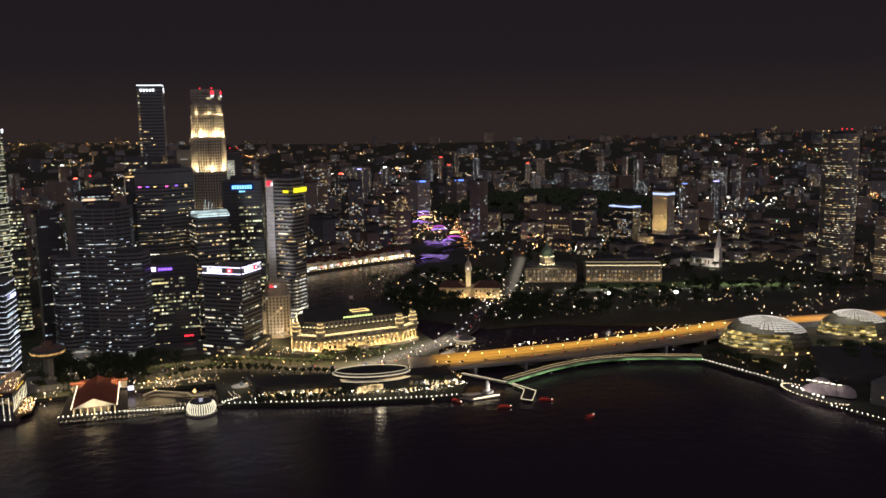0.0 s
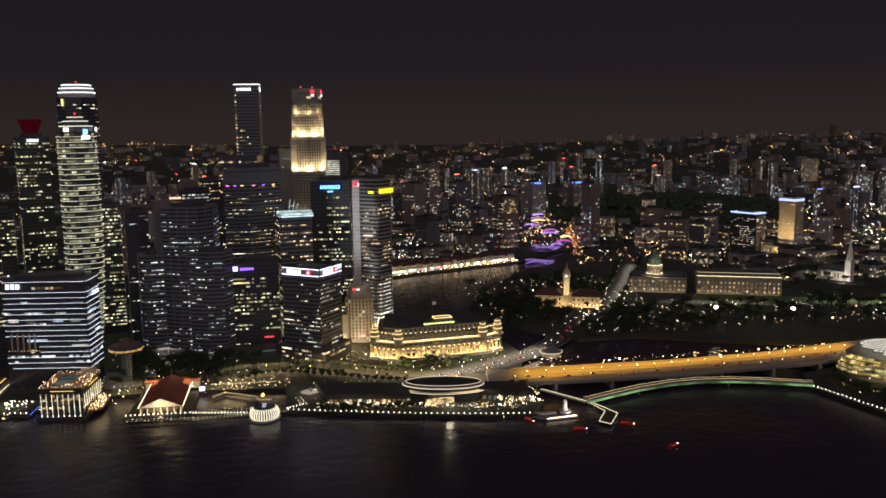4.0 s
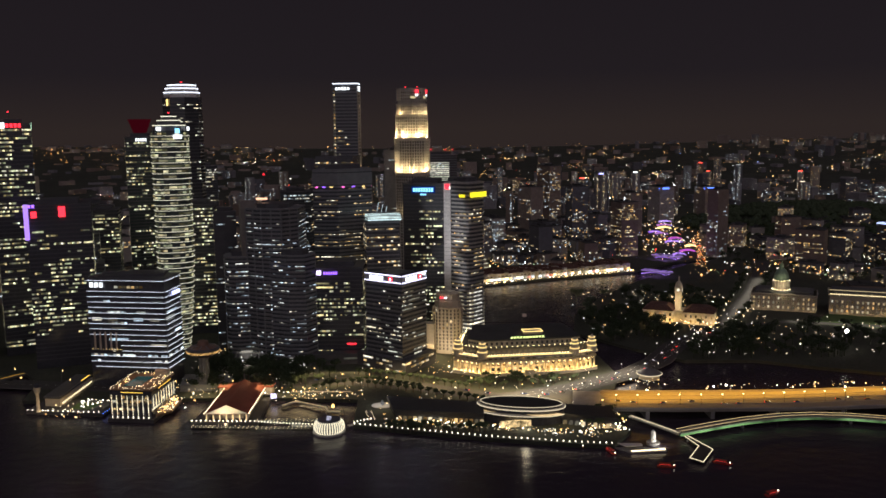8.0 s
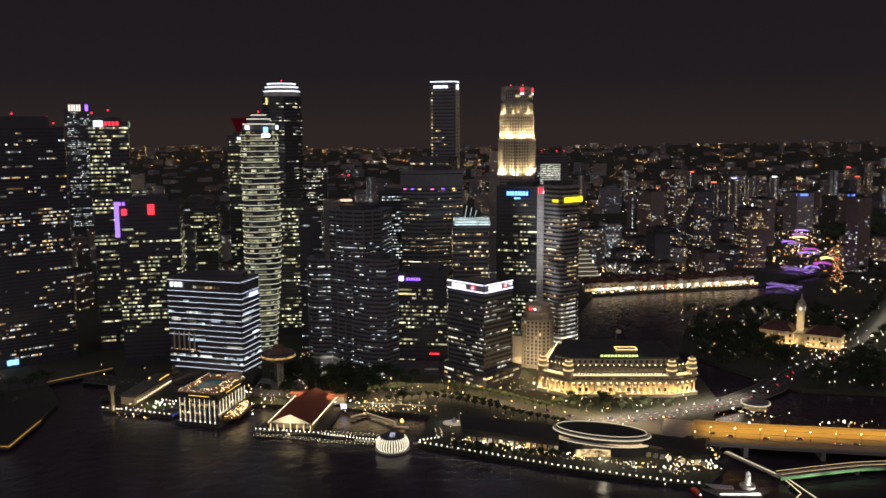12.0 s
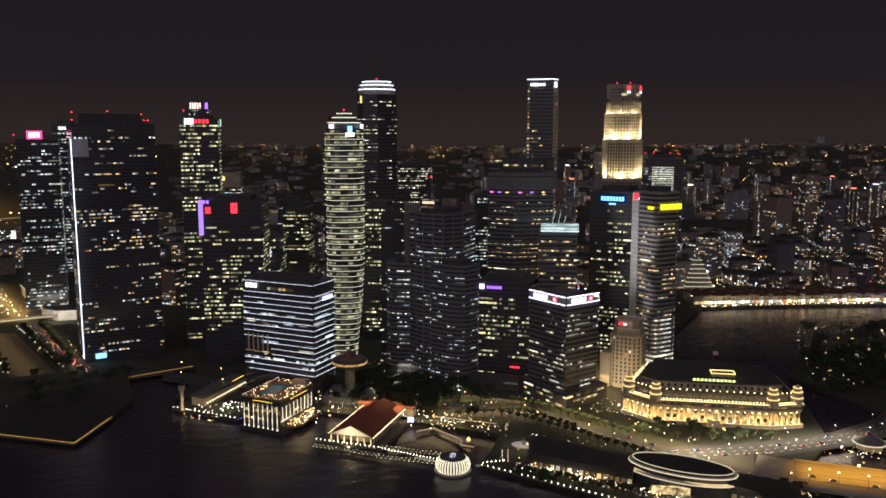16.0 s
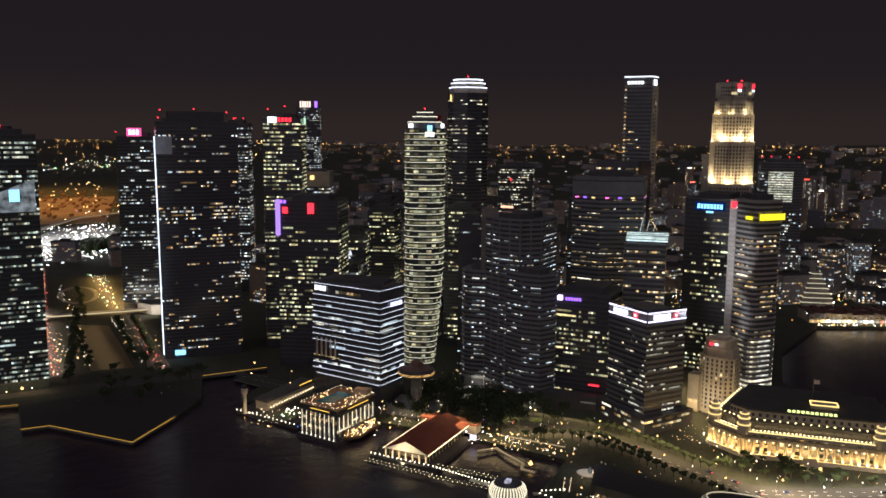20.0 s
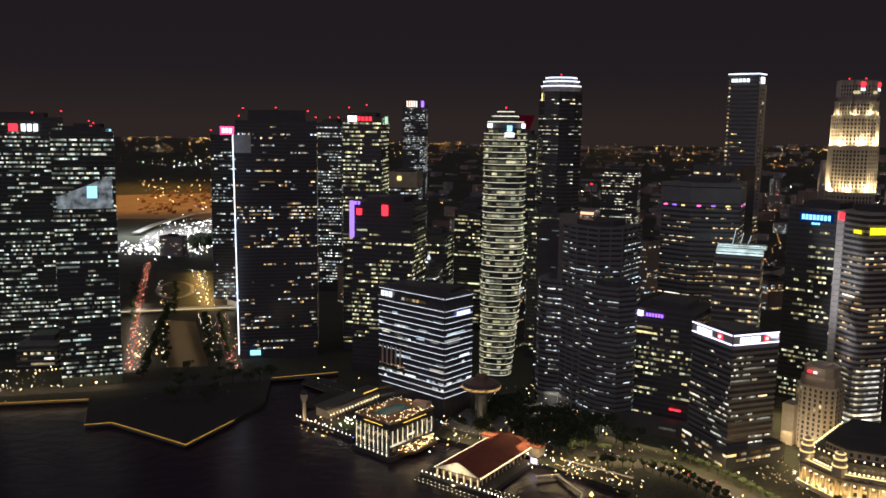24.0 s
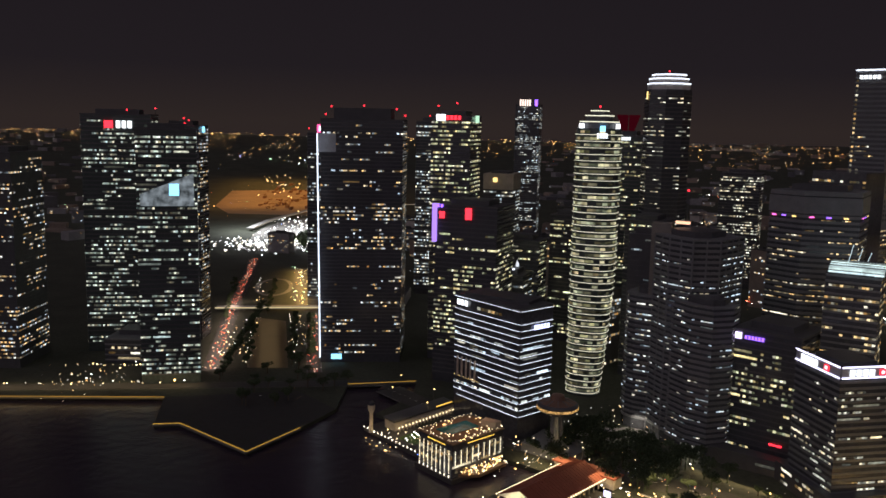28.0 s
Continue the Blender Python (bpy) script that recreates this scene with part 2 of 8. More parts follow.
def grow(poly, d):
    """The outline moved outwards by d (counter-clockwise outlines)."""
    n, res = len(poly), []
    for i in range(n):
        p, q, r = Vector(poly[i - 1]), Vector(poly[i]), Vector(poly[(i + 1) % n])
        e1, e2 = (q - p).normalized(), (r - q).normalized()
        n1, n2 = Vector((e1.y, -e1.x)), Vector((e2.y, -e2.x))
        b = (n1 + n2).normalized()
        res.append(tuple(q + b * (d / max(0.4, b.dot(n1)))))
    return res


# ---------------------------------------------------------------- ground, water
Z0 = 3.0
COAST = [(1536, 548), (900, 520), (417, 484), (313, 476), (215, 452), (178, 470), (150, 560), (128, 585), (108, 570), (78, 520), (45, 440), (14, 380),
         (12, 312), (-20, 285), (-62, 255), (-110, 222), (-200, 238), (-330, 300), (-420, 362), (-515, 432), (-585, 492), (-640, 560), (-652, 550),
         (-602, 470), (-545, 410), (-512, 382), (-482, 300), (-442, 200), (-414, 140), (-260, 112), (-148, 122), (-115, 140), (-75, 190), (-12, 230),
         (60, 236), (124, 216), (150, 200), (205, 215), (236, 196), (233, 171), (218, 105), (192, 20), (186, 2), (122, 0), (112, -80), (112, -290),
         (60, -300), (27, -327), (78, -363), (128, -320), (176, -306), (232, -294), (234, -376), (250, -388), (210, -442), (305, -536), (560, -800), (900, -1222)]


def rise(r):
    k = min(1.0, max(0.0, (r - 2500) / 2450))
    return Z0 + 146 * k * k * (3 - 2 * k)


def ground():
    bm = bmesh.new()
    arc = [radians(304.25 - (304.25 - 16.26) * k / 60) for k in range(1, 60)]
    pts = COAST + [(1600 * math.cos(a), 100 + 1600 * math.sin(a)) for a in arc]
    vs = [bm.verts.new((x, y, Z0)) for x, y in pts]
    es = [bm.edges.new((vs[i], vs[(i + 1) % len(vs)])) for i in range(len(vs))]
    bmesh.ops.triangle_fill(bm, use_beauty=True, edges=es, normal=(0, 0, 1))
    low = [bm.verts.new((x, y, -4)) for x, y in COAST]
    for i in range(len(COAST) - 1):
        bm.faces.new((vs[i], vs[i + 1], low[i + 1], low[i]))
    n0 = len(COAST)
    row = [vs[n0 - 1]] + vs[n0:] + [vs[0]]
    ang = [radians(304.25)] + arc + [radians(16.26)]
    for r in (2100, 2500, 2800, 3100, 3500, 4000, 4500, 4950):
        nxt = [bm.verts.new((r * math.cos(a), 100 + r * math.sin(a), rise(r))) for a in ang]
        for i in range(len(row) - 1):
            bm.faces.new((row[i], nxt[i], nxt[i + 1], row[i + 1]))
        row = nxt
    bmesh.ops.recalc_face_normals(bm, faces=bm.faces)
    me = bpy.data.meshes.new("ground")
    bm.to_mesh(me)
    bm.free()
    me.materials.append(GROUND)
    tagged(new("ground", me), "dark city ground with grass and soil behind the quay walls", "ground", kind="structure")


def water():
    m, n, l = nodes_of("bay_water")
    out, b = n.new("ShaderNodeOutputMaterial"), n.new("ShaderNodeBsdfPrincipled")
    b.inputs["Base Color"].default_value = (0.040, 0.031, 0.044, 1)
    b.inputs["Roughness"].default_value = 0.20
    b.inputs["IOR"].default_value = 1.33
    b.inputs["Specular IOR Level"].default_value = 0.25
    co = n.new("ShaderNodeTexCoord")
    hs = []
    for sc, amt in ((0.09, 1.0), (0.5, 0.35)):
        t = n.new("ShaderNodeTexNoise")
        t.inputs["Scale"].default_value, t.inputs["Detail"].default_value = sc, 5
        l.new(co.outputs["Object"], t.inputs["Vector"])
        mu = n.new("ShaderNodeMath")
        mu.operation, mu.inputs[1].default_value = "MULTIPLY", amt
        l.new(t.outputs["Fac"], mu.inputs[0])
        hs.append(mu)
    ad = n.new("ShaderNodeMath")
    l.new(hs[0].outputs[0], ad.inputs[0])
    l.new(hs[1].outputs[0], ad.inputs[1])
    bp = n.new("ShaderNodeBump")
    bp.inputs["Strength"].default_value, bp.inputs["Distance"].default_value = 0.55, 0.9
    l.new(ad.outputs[0], bp.inputs["Height"])
    l.new(bp.outputs[0], b.inputs["Normal"])
    l.new(b.outputs[0], out.inputs[0])
    solid("water", Build().add([(-1200, -2500, 0), (4900, -2500, 0), (4900, 3000, 0), (-1200, 3000, 0)], [(0, 1, 2, 3)]), m,
          "dark rippled water of the bay and river at night", "water", kind="structure")


ground()
water()

# ---------------------------------------------------------------- office towers


def lit_runs(poly, z0, z1, fh, bay, amount, rng, sides=None, long_runs=0.25, dark=()):
    """Which panes are lit: (edge, floor height, first bay, number of bays), in short runs and a few whole floors."""
    runs = []
    n = len(poly)
    zone = [[1.0] * 12 for _ in range(n)]
    shy = [[rng.choice((0.25, 1.0, 1.0, 1.3)) for _ in range(40)] for _ in range(n)]
    for k in range(int((z1 - z0) / fh)):
        z = z0 + k * fh
        if any(a <= z <= b for a, b in dark):
            continue
        if k % 6 == 0:
            zone = [[rng.choice((0.12, 0.4, 0.9, 1.4, 2.0)) for _ in range(12)] for _ in range(n)]
        mood = 0.12 * amount if rng.random() < 0.36 else (0.25 + rng.random() ** 1.3 * 2.6) * amount
        for i in range(n):
            if sides is not None and i not in sides:
                continue
            a, b = Vector(poly[i]), Vector(poly[(i + 1) % n])
            m = max(1, int((b - a).length / bay))
            j = 0
            while j < m:
                if rng.random() < mood * 0.5 * shy[i][(j // 2) % 40] * zone[i][(j // 9) % 12]:
                    c = rng.randint(1, 3) if rng.random() > long_runs else rng.randint(3, 9)
                    c = min(c, m - j)
                    runs.append((i, z, j, c))
                    j += c + 1
                else:
                    j += 1
    return runs


def put_windows(root, poly, runs, fh, bay, pal, rng, out=0.12, single=70, wh=0.38, gap=0.09):
    """Lit panes: the first ones as objects of their own, the rest joined."""
    n = len(poly)
    meshes = {}
    rest = Build()
    rng.shuffle(runs)
    for q, (i, z, j, c) in enumerate(runs):
        a, b = Vector(poly[i]), Vector(poly[(i + 1) % n])
        L = (b - a).length
        m = max(1, int(L / bay))
        w = L / m
        d = (b - a) / L
        o = a + d * (w * j) + Vector((d.y, -d.x)) * out
        wh_ = wh * 1.18
        h0, h1 = z + fh * 0.3, z + fh * (0.3 + wh_)
        ang = math.degrees(math.atan2(d.y, d.x))
        if q < single * 0.2:
            key = (c, round(w, 2))
            if key not in meshes:
                bl = Build()
                bl.box(gap, c * w - gap, 0, 0.08, 0, fh * wh_)
                meshes[key] = bl.mesh("lit_window", win_mat(pal, False))
            part("lit_window", meshes[key], None, root, at=(o.x, o.y, h0), turn=ang)
        else:
            for s in range(c):
                p, r = o + d * (s * w + gap), o + d * ((s + 1) * w - gap)
                rest.add([(p.x, p.y, h0), (r.x, r.y, h0), (r.x, r.y, h1), (p.x, p.y, h1)], [(0, 1, 2, 3)])
    if rest.f:
        part("lit_window_rest", rest, win_mat(pal, True), root, kind="stuff")


def tower(name, label, poly, z1, fh=4.0, bay=3.0, amount=0.35, pal="green", body=None, band=None, band_h=0.32, band_out=0.35, z0=Z0, sides=None,
          seed=1, single=60, wh=0.36, lobby=8.0, crown=None, joined=False, dark=(), piers=0, pier_mat=None, long_runs=0.25, roof=True):
    """An office tower: glass body, a ledge at every floor, lit panes, roof plant; returns the root."""
    rng = random.Random(seed)
    bay *= 0.72
    amount *= 1.3
    long_runs = min(0.8, long_runs + 0.15)
    root = thing(name, label, "tower", group="city towers")
    part("body", Build().prism(poly, z0, z1), body or GLASS, root)
    if band:
        ring = Build().prism(grow(poly, band_out), 0, fh * band_h).mesh("floor_band", band)
        many = Build()
        for k in range(int((z1 - z0 - lobby) / fh) + 1):
            z = z0 + lobby + k * fh
            if z + fh * band_h < z1:
                if joined:
                    many.prism(grow(poly, band_out), z, z + fh * band_h)
                else:
                    part("floor_band", ring, None, root, at=(0, 0, z))
        if joined:
            part("floor_band_rest", many, band, root, kind="stuff")
    if piers:
        n = len(poly)
        for i in range(n):
            a, b = Vector(poly[i]), Vector(poly[(i + 1) % n])
            m = max(1, round((b - a).length / piers))
            for j in range(m):
                p = a + (b - a) * (j / m)
                d = (b - a).normalized()
                o = Vector((d.y, -d.x))
                part("pier", Build().bar((p.x + o.x * 0.2, p.y + o.y * 0.2, z0), (p.x + o.x * 0.2, p.y + o.y * 0.2, z1), 0.9, 0.9), pier_mat or band, root)
    runs = lit_runs(poly, z0 + lobby, z1 - fh * 0.5, fh, bay, amount, rng, sides, long_runs, dark)
    put_windows(root, poly, runs, fh, bay, pal, rng, single=single, wh=wh, out=0.14)
    if roof:
        cx, cy = sum(p[0] for p in poly) / len(poly), sum(p[1] for p in poly) / len(poly)
        inner = [(cx + (x - cx) * 0.62, cy + (y - cy) * 0.62) for x, y in poly]
        part("roof_plant", Build().prism(inner, z1, z1 + 4.5), DARK, root)
        part("parapet", Build().prism(grow(poly, 0.4), z1 - 1.2, z1 + 0.02), band or DARK, root)
    return root


def on_face(poly, i, u, z, out=0.3):
    """A point on face i of an outline: u from 0 to 1 along it, z up, out metres in front; and the face's turn."""
    a, b = Vector(poly[i]), Vector(poly[(i + 1) % len(poly)])
    d = (b - a).normalized()
    p = a + (b - a) * u + Vector((d.y, -d.x)) * out
    return (p.x, p.y, z), math.degrees(math.atan2(d.y, d.x))


def sign(root, poly, i, u, z, w, h, mat, name="sign", label="", glyphs=0, pad=0.0, board=None):
    """A glowing sign on face i: plain bars in the sign's colour, on a board if there is one."""
    at, ang = on_face(poly, i, u, z, 0.9)
    if board:
        root = part(name + "_board", Build().box(-w / 2 - pad, w / 2 + pad, -0.35, 0.35, -h / 2 - pad, h / 2 + pad), board, root, at=at, turn=ang)
        at, ang = (0, 0, 0), 0
    if glyphs:
        for k in range(glyphs):
            g = w / glyphs
            x = -w / 2 + k * g
            part(name + "_bar", Build().box(x + g * 0.12, x + g * 0.82, -0.75, -0.4, -h / 2, h / 2), mat, root, label, at=at, turn=ang)
    else:
        part(name, Build().box(-w / 2, w / 2, -0.75, -0.4, -h / 2, h / 2), mat, root, label, at=at, turn=ang)


S_WHITE = glow("sign_white", (0.9, 0.95, 1.0), 2.2)
S_BLUE = glow("sign_blue", (0.10, 0.22, 1.0), 3.0)
S_RED = glow("sign_red", (1.0, 0.03, 0.05), 2.6)
S_YELLOW = glow("sign_yellow", (1.0, 0.85, 0.03), 1.3)
S_CYAN = glow("sign_cyan", (0.25, 0.65, 1.0), 2.2)
S_PINK = glow("sign_pink", (1.0, 0.15, 0.55), 2.5)
S_VIOLET = glow("sign_violet", (0.30, 0.12, 1.0), 2.5)
S_GOLD = glow("sign_gold", (1.0, 0.70, 0.25), 1.8)
STRIP = glow("white_strip_light", (0.80, 0.86, 1.0), 1.9)


def red_lamps(root, pts):
    me = None
    for p in pts:
        if me is None:
            me = Build().lathe([(0.3, -0.8), (0.9, -0.3), (0.9, 0.5), (0.2, 0.9)], 8).mesh("obstruction_lamp", S_RED)
            pole = Build().box(-0.15, 0.15, -0.15, 0.15, -6, -0.8).mesh("lamp_pole", METAL)
        part("obstruction_lamp", me, None, root, at=p)
        part("lamp_pole", pole, None, root, at=p)


# white-banded office block on the waterfront
def bayfront_block():
    P = [(69, -245.5), (80, -173), (46, -169), (35, -241)]
    root = thing("office_block", "glass office block with white line lights at every floor", "office building", group="city towers")
    part("body", Build().prism(P, Z0, 101), GLASS, root)
    part("roof_plant", Build().prism(rect(57, -207, 24, 56, 8.6), 101, 105), DARK, root)
    part("parapet", Build().prism(grow(P, 0.3), 100.6, 102.4), DARK, root)
    rng = random.Random(3)
    zs = [100.2, 90.5, 85.6] + [80.7 - 4.95 * k for k in range(13)]
    for k, z in enumerate(zs):
        for i in (0, 1):
            a, b = Vector(P[i]), Vector(P[i + 1])
            d = (b - a).normalized()
            o = Vector((d.y, -d.x)) * 0.55
            u0 = 0.0
            if i == 0 and 35 < z < 50:
                u0 = 0.40
            if i == 0 and z < 22:
                u0 = 0.06
            p, q = a + (b - a) * u0 + o, b + o
            part("ledge", Build().bar((p.x, p.y, z - 0.5), (q.x, q.y, z - 0.5), 1.0, 0.4), DARK, root)
            p, q = p + o * 0.35, q + o * 0.35
            part("strip_light", Build().bar((p.x, p.y, z), (q.x, q.y, z), 0.22, 0.20), STRIP, root, "white line light along the floor edge")
    for i in (0, 1):
        runs = lit_runs(P, 24, 88, 4.95, 3.0, 0.30, rng, (i,), 0.5)
        put_windows(root, P, runs, 4.95, 3.0, "cool", rng, single=60, wh=0.42)
    runs = [(0, 62.0, j, 3) for j in (1, 6, 14, 19)] + [(1, 62.0, 1, 5)]
    put_windows(root, P, runs, 4.95, 3.0, "cool", rng, wh=0.5)
    for k in range(5):
        at, ang = on_face(P, 0, 0.07 + 0.07 * k, 0, 1.0)
        part("column", Build().lathe([(0.8, 37), (0.8, 53)], 10), surface("lit_column", (0.6, 0.5, 0.4), 0.6), root, at=at)
    at, ang = on_face(P, 0, 0.22, 42.5, 0.6)
    part("terrace", Build().box(-15, 15, -0.6, 1.2, -6.2, -5.2), DARK, root, at=at, turn=ang)
    for k in range(11):
        part("terrace_lamp", Build().box(-14 + 2.7 * k, -13.5 + 2.7 * k, -1.0, -0.65, -5.2, -4.7), S_GOLD, root, at=at, turn=ang)
    sign(root, P, 0, 0.135, 96.3, 13.5, 4.2, S_WHITE, "sign", "white sign bars", 3)
    sign(root, P, 1, 0.62, 87, 17, 3.6, glow("sign_bluewhite", (0.55, 0.6, 1.0), 2.6), "side_sign", "blue-white sign bars", 5)
    at, ang = on_face(P, 0, 0.55, 95, 0.2)
    for k in range(7):
        part("bar_window", Build().box(-14 + 4 * k, -11 + 4 * k, -0.2, 0, -1.6, 0.6), windows("bar_windows", PALETTE["warm"], 0.05, 0.5), root, at=at, turn=ang)


bayfront_block()


# rounded tower with bright white floor bands
def banded_tower():
    P = oval(-60, -203, 16.5, 18.5, 20, 24, 2.6)

    def storey(z):
        k = 1.0 - 0.24 * max(0.0, 1 - (z - 8) / 120) ** 1.6
        return [(-50 + (x + 50) * k, -217 + (y + 217) * k) for x, y in P]

    root = thing("banded_tower", "tall rounded office tower with floodlit white floor bands", "tower", group="city towers")
    rng = random.Random(11)
    BAND = surface("white_band", (0.34, 0.34, 0.33), 0.5)
    LINE_GLOW = glow("band_light", (0.96, 0.93, 0.72), 1.35)
    ROOMS = windows("band_floor", [(0.62, 0.62, 0.30), (0.98, 0.90, 0.58), (0.72, 0.82, 0.55), (1.0, 0.78, 0.42)], 0.05, 0.85, True, 0.9, 0.12)
    rooms = Build()
    for k in range(42):
        z = Z0 + 2.2 + 5.4 * k
        S = storey(z)
        part("storey", Build().prism(S, z if k else Z0, min(232, z + 5.4)), GLASS_GREEN, root)
        part("floor_band", Build().prism(grow(S, 0.8), z, z + 0.55), BAND, root)
        part("band_light", Build().prism(grow(S, 0.95), z + 0.12, z + 0.44), LINE_GLOW, root, "line of light under the floor band")
        lit = rng.choice((0.35, 0.7, 0.9, 0.95))
        for i in range(24):
            a, b = Vector(S[i]), Vector(S[(i + 1) % 24])
            d = (b - a).normalized()
            o = Vector((d.y, -d.x)) * 0.12
            if rng.random() < lit:
                p, q = a + (b - a) * 0.02 + o, a + (b - a) * 0.98 + o
                rooms.add([(p.x, p.y, z + 1.3), (q.x, q.y, z + 1.3), (q.x, q.y, z + 3.6), (p.x, p.y, z + 3.6)], [(0, 1, 2, 3)])
    part("lit_window_rest", rooms, ROOMS, root, kind="stuff")
    for r, z0, z1 in ((0.86, 232, 238), (0.62, 238, 243), (0.40, 243, 247)):
        Q = [(-60 + (x + 60) * r, -203 + (y + 203) * r) for x, y in P]
        part("crown", Build().prism(Q, z0, z1), GREY, root)
        part("crown_light", Build().prism(grow(Q, 0.5), z1 - 0.9, z1 - 0.2), LINE_GLOW, root)
    sign(root, P, 0, 0.5, 226, 9, 4, S_WHITE, "sign", "white sign bars", 4)
    sign(root, P, 0, 0.5, 232, 4.5, 4.5, S_CYAN, "emblem", "pale blue emblem")
    for i in (21, 3):
        sign(root, P, i, 0.5, 234, 5, 4, S_WHITE, "emblem", "white emblem")
    red_lamps(root, [(-60, -203, 250)])


banded_tower()


# tall tapering tower with a lit octagonal crown
def octagon_tower():
    root = thing("octagon_tower", "very tall dark tower with a white-lit stepped crown", "tower", group="city towers")
    c = (-251, -243)
    low, up = oval(c[0], c[1], 27, 27, 0, 8, 2.0), oval(c[0], c[1], 23.5, 23.5, 0, 8, 2.0)
    part("lower_body", Build().prism(low, Z0, 120), GLASS, root)
    part("upper_body", Build().prism(up, 120, 272), GLASS, root)
    rng = random.Random(21)
    ring = Build().prism(grow(up, 0.3), 0, 1.2).mesh("floor_band", DARK)
    for k in range(36):
        part("floor_band", ring, None, root, at=(0, 0, 122 + 4.1 * k))
    ring = Build().prism(grow(low, 0.3), 0, 1.2).mesh("floor_band", DARK)
    for k in range(26):
        part("floor_band", ring, None, root, at=(0, 0, 12 + 4.1 * k))
    for P, a, b, amt in ((low, 12, 118, 0.35), (up, 121, 268, 0.42)):
        put_windows(root, P, lit_runs(P, a, b, 4.1, 2.8, amt, rng), 4.1, 2.8, "white", rng, single=60, wh=0.42)
    for r, z0, z1 in ((21.5, 272, 279), (19.5, 279, 284), (17, 284, 288)):
        Q = oval(c[0], c[1], r, r, 0, 8, 2.0)
        part("crown", Build().prism(Q, z0, z1), WHITE_WALL, root)
        part("crown_light", Build().prism(grow(Q, 0.6), z1 - 1.6, z1 - 0.3), STRIP, root, "bright white line of light")
    sign(root, up, 6, 0.8, 266, 4, 8, S_GOLD, "emblem", "small gold emblem")
    red_lamps(root, [(-251, -243, 291)])


octagon_tower()


# slim wedge tower with a lit roof edge
def wedge_tower():
    P = away([(-209, -53), (-206.4, -24), (-225, -22), (-228, -49)], 1.02, 0, 2)
    root = tower("wedge_tower", "very tall slim dark tower with a white-lit roof edge", P, 284, 4.0, 2.6, 0.30, "warm", GLASS, GREY, 0.45, 0.3, seed=31,
                 dark=((228, 290),), single=60, roof=False)
    part("roof_cap", Build().prism(grow(P, 0.2), 284, 286), GREY, root)
    for i in (0, 1):
        a, b = P[i], P[i + 1]
        part("roof_light", Build().bar((a[0] + 0.8, a[1], 286), (b[0] + 0.8, b[1], 286), 0.9, 1.2), STRIP, root, "white line of light along the roof edge")
    sign(root, P, 0, 0.42, 280, 18, 3.2, S_WHITE, "sign", "white sign bars", 5)
    sign(root, P, 1, 0.3, 280, 10, 6, S_WHITE, "sign", "white sign bars", 3)
    a, b = Vector(P[1]), Vector(P[2])
    at, ang = on_face(P, 1, 0.5, 0, 0.1)
    W = (b - a).length
    part("side_wall", Build().box(-W / 2, W / 2, -0.45, 0, 150, 276), CONCRETE, root, "plain concrete side wall", at=at, turn=ang)
    for k in range(29):
        for u in (-0.16, 0.10):
            part("side_window", Build().box(W * u - 1.0, W * u + 1.0, -0.6, -0.4, 158 + 4.0 * k, 160.2 + 4.0 * k), GLASS if (k * 7 + int(u * 50)) % 9 else win_mat("warm", False), root, at=at, turn=ang)
    for k in range(40):
        at, ang = on_face(P, 0, 0.06, 120 + 4.0 * k, 0.3)
        part("lit_window", Build().box(-0.9, 0.9, -0.1, 0, 0, 1.8), win_mat("warm", False), root, at=at, turn=ang)
    L = away([(-180, -72), (-176, -28), (-206, -22), (-214, -66)], 1.02, 0, 2)
    part("annex_body", Build().prism(L, Z0, 200), GLASS, root)
    put_windows(root, L, lit_runs(L, 30, 196, 4.0, 2.6, 0.3, random.Random(5), (0,)), 4.0, 2.6, "warm", random.Random(6), single=30)


wedge_tower()


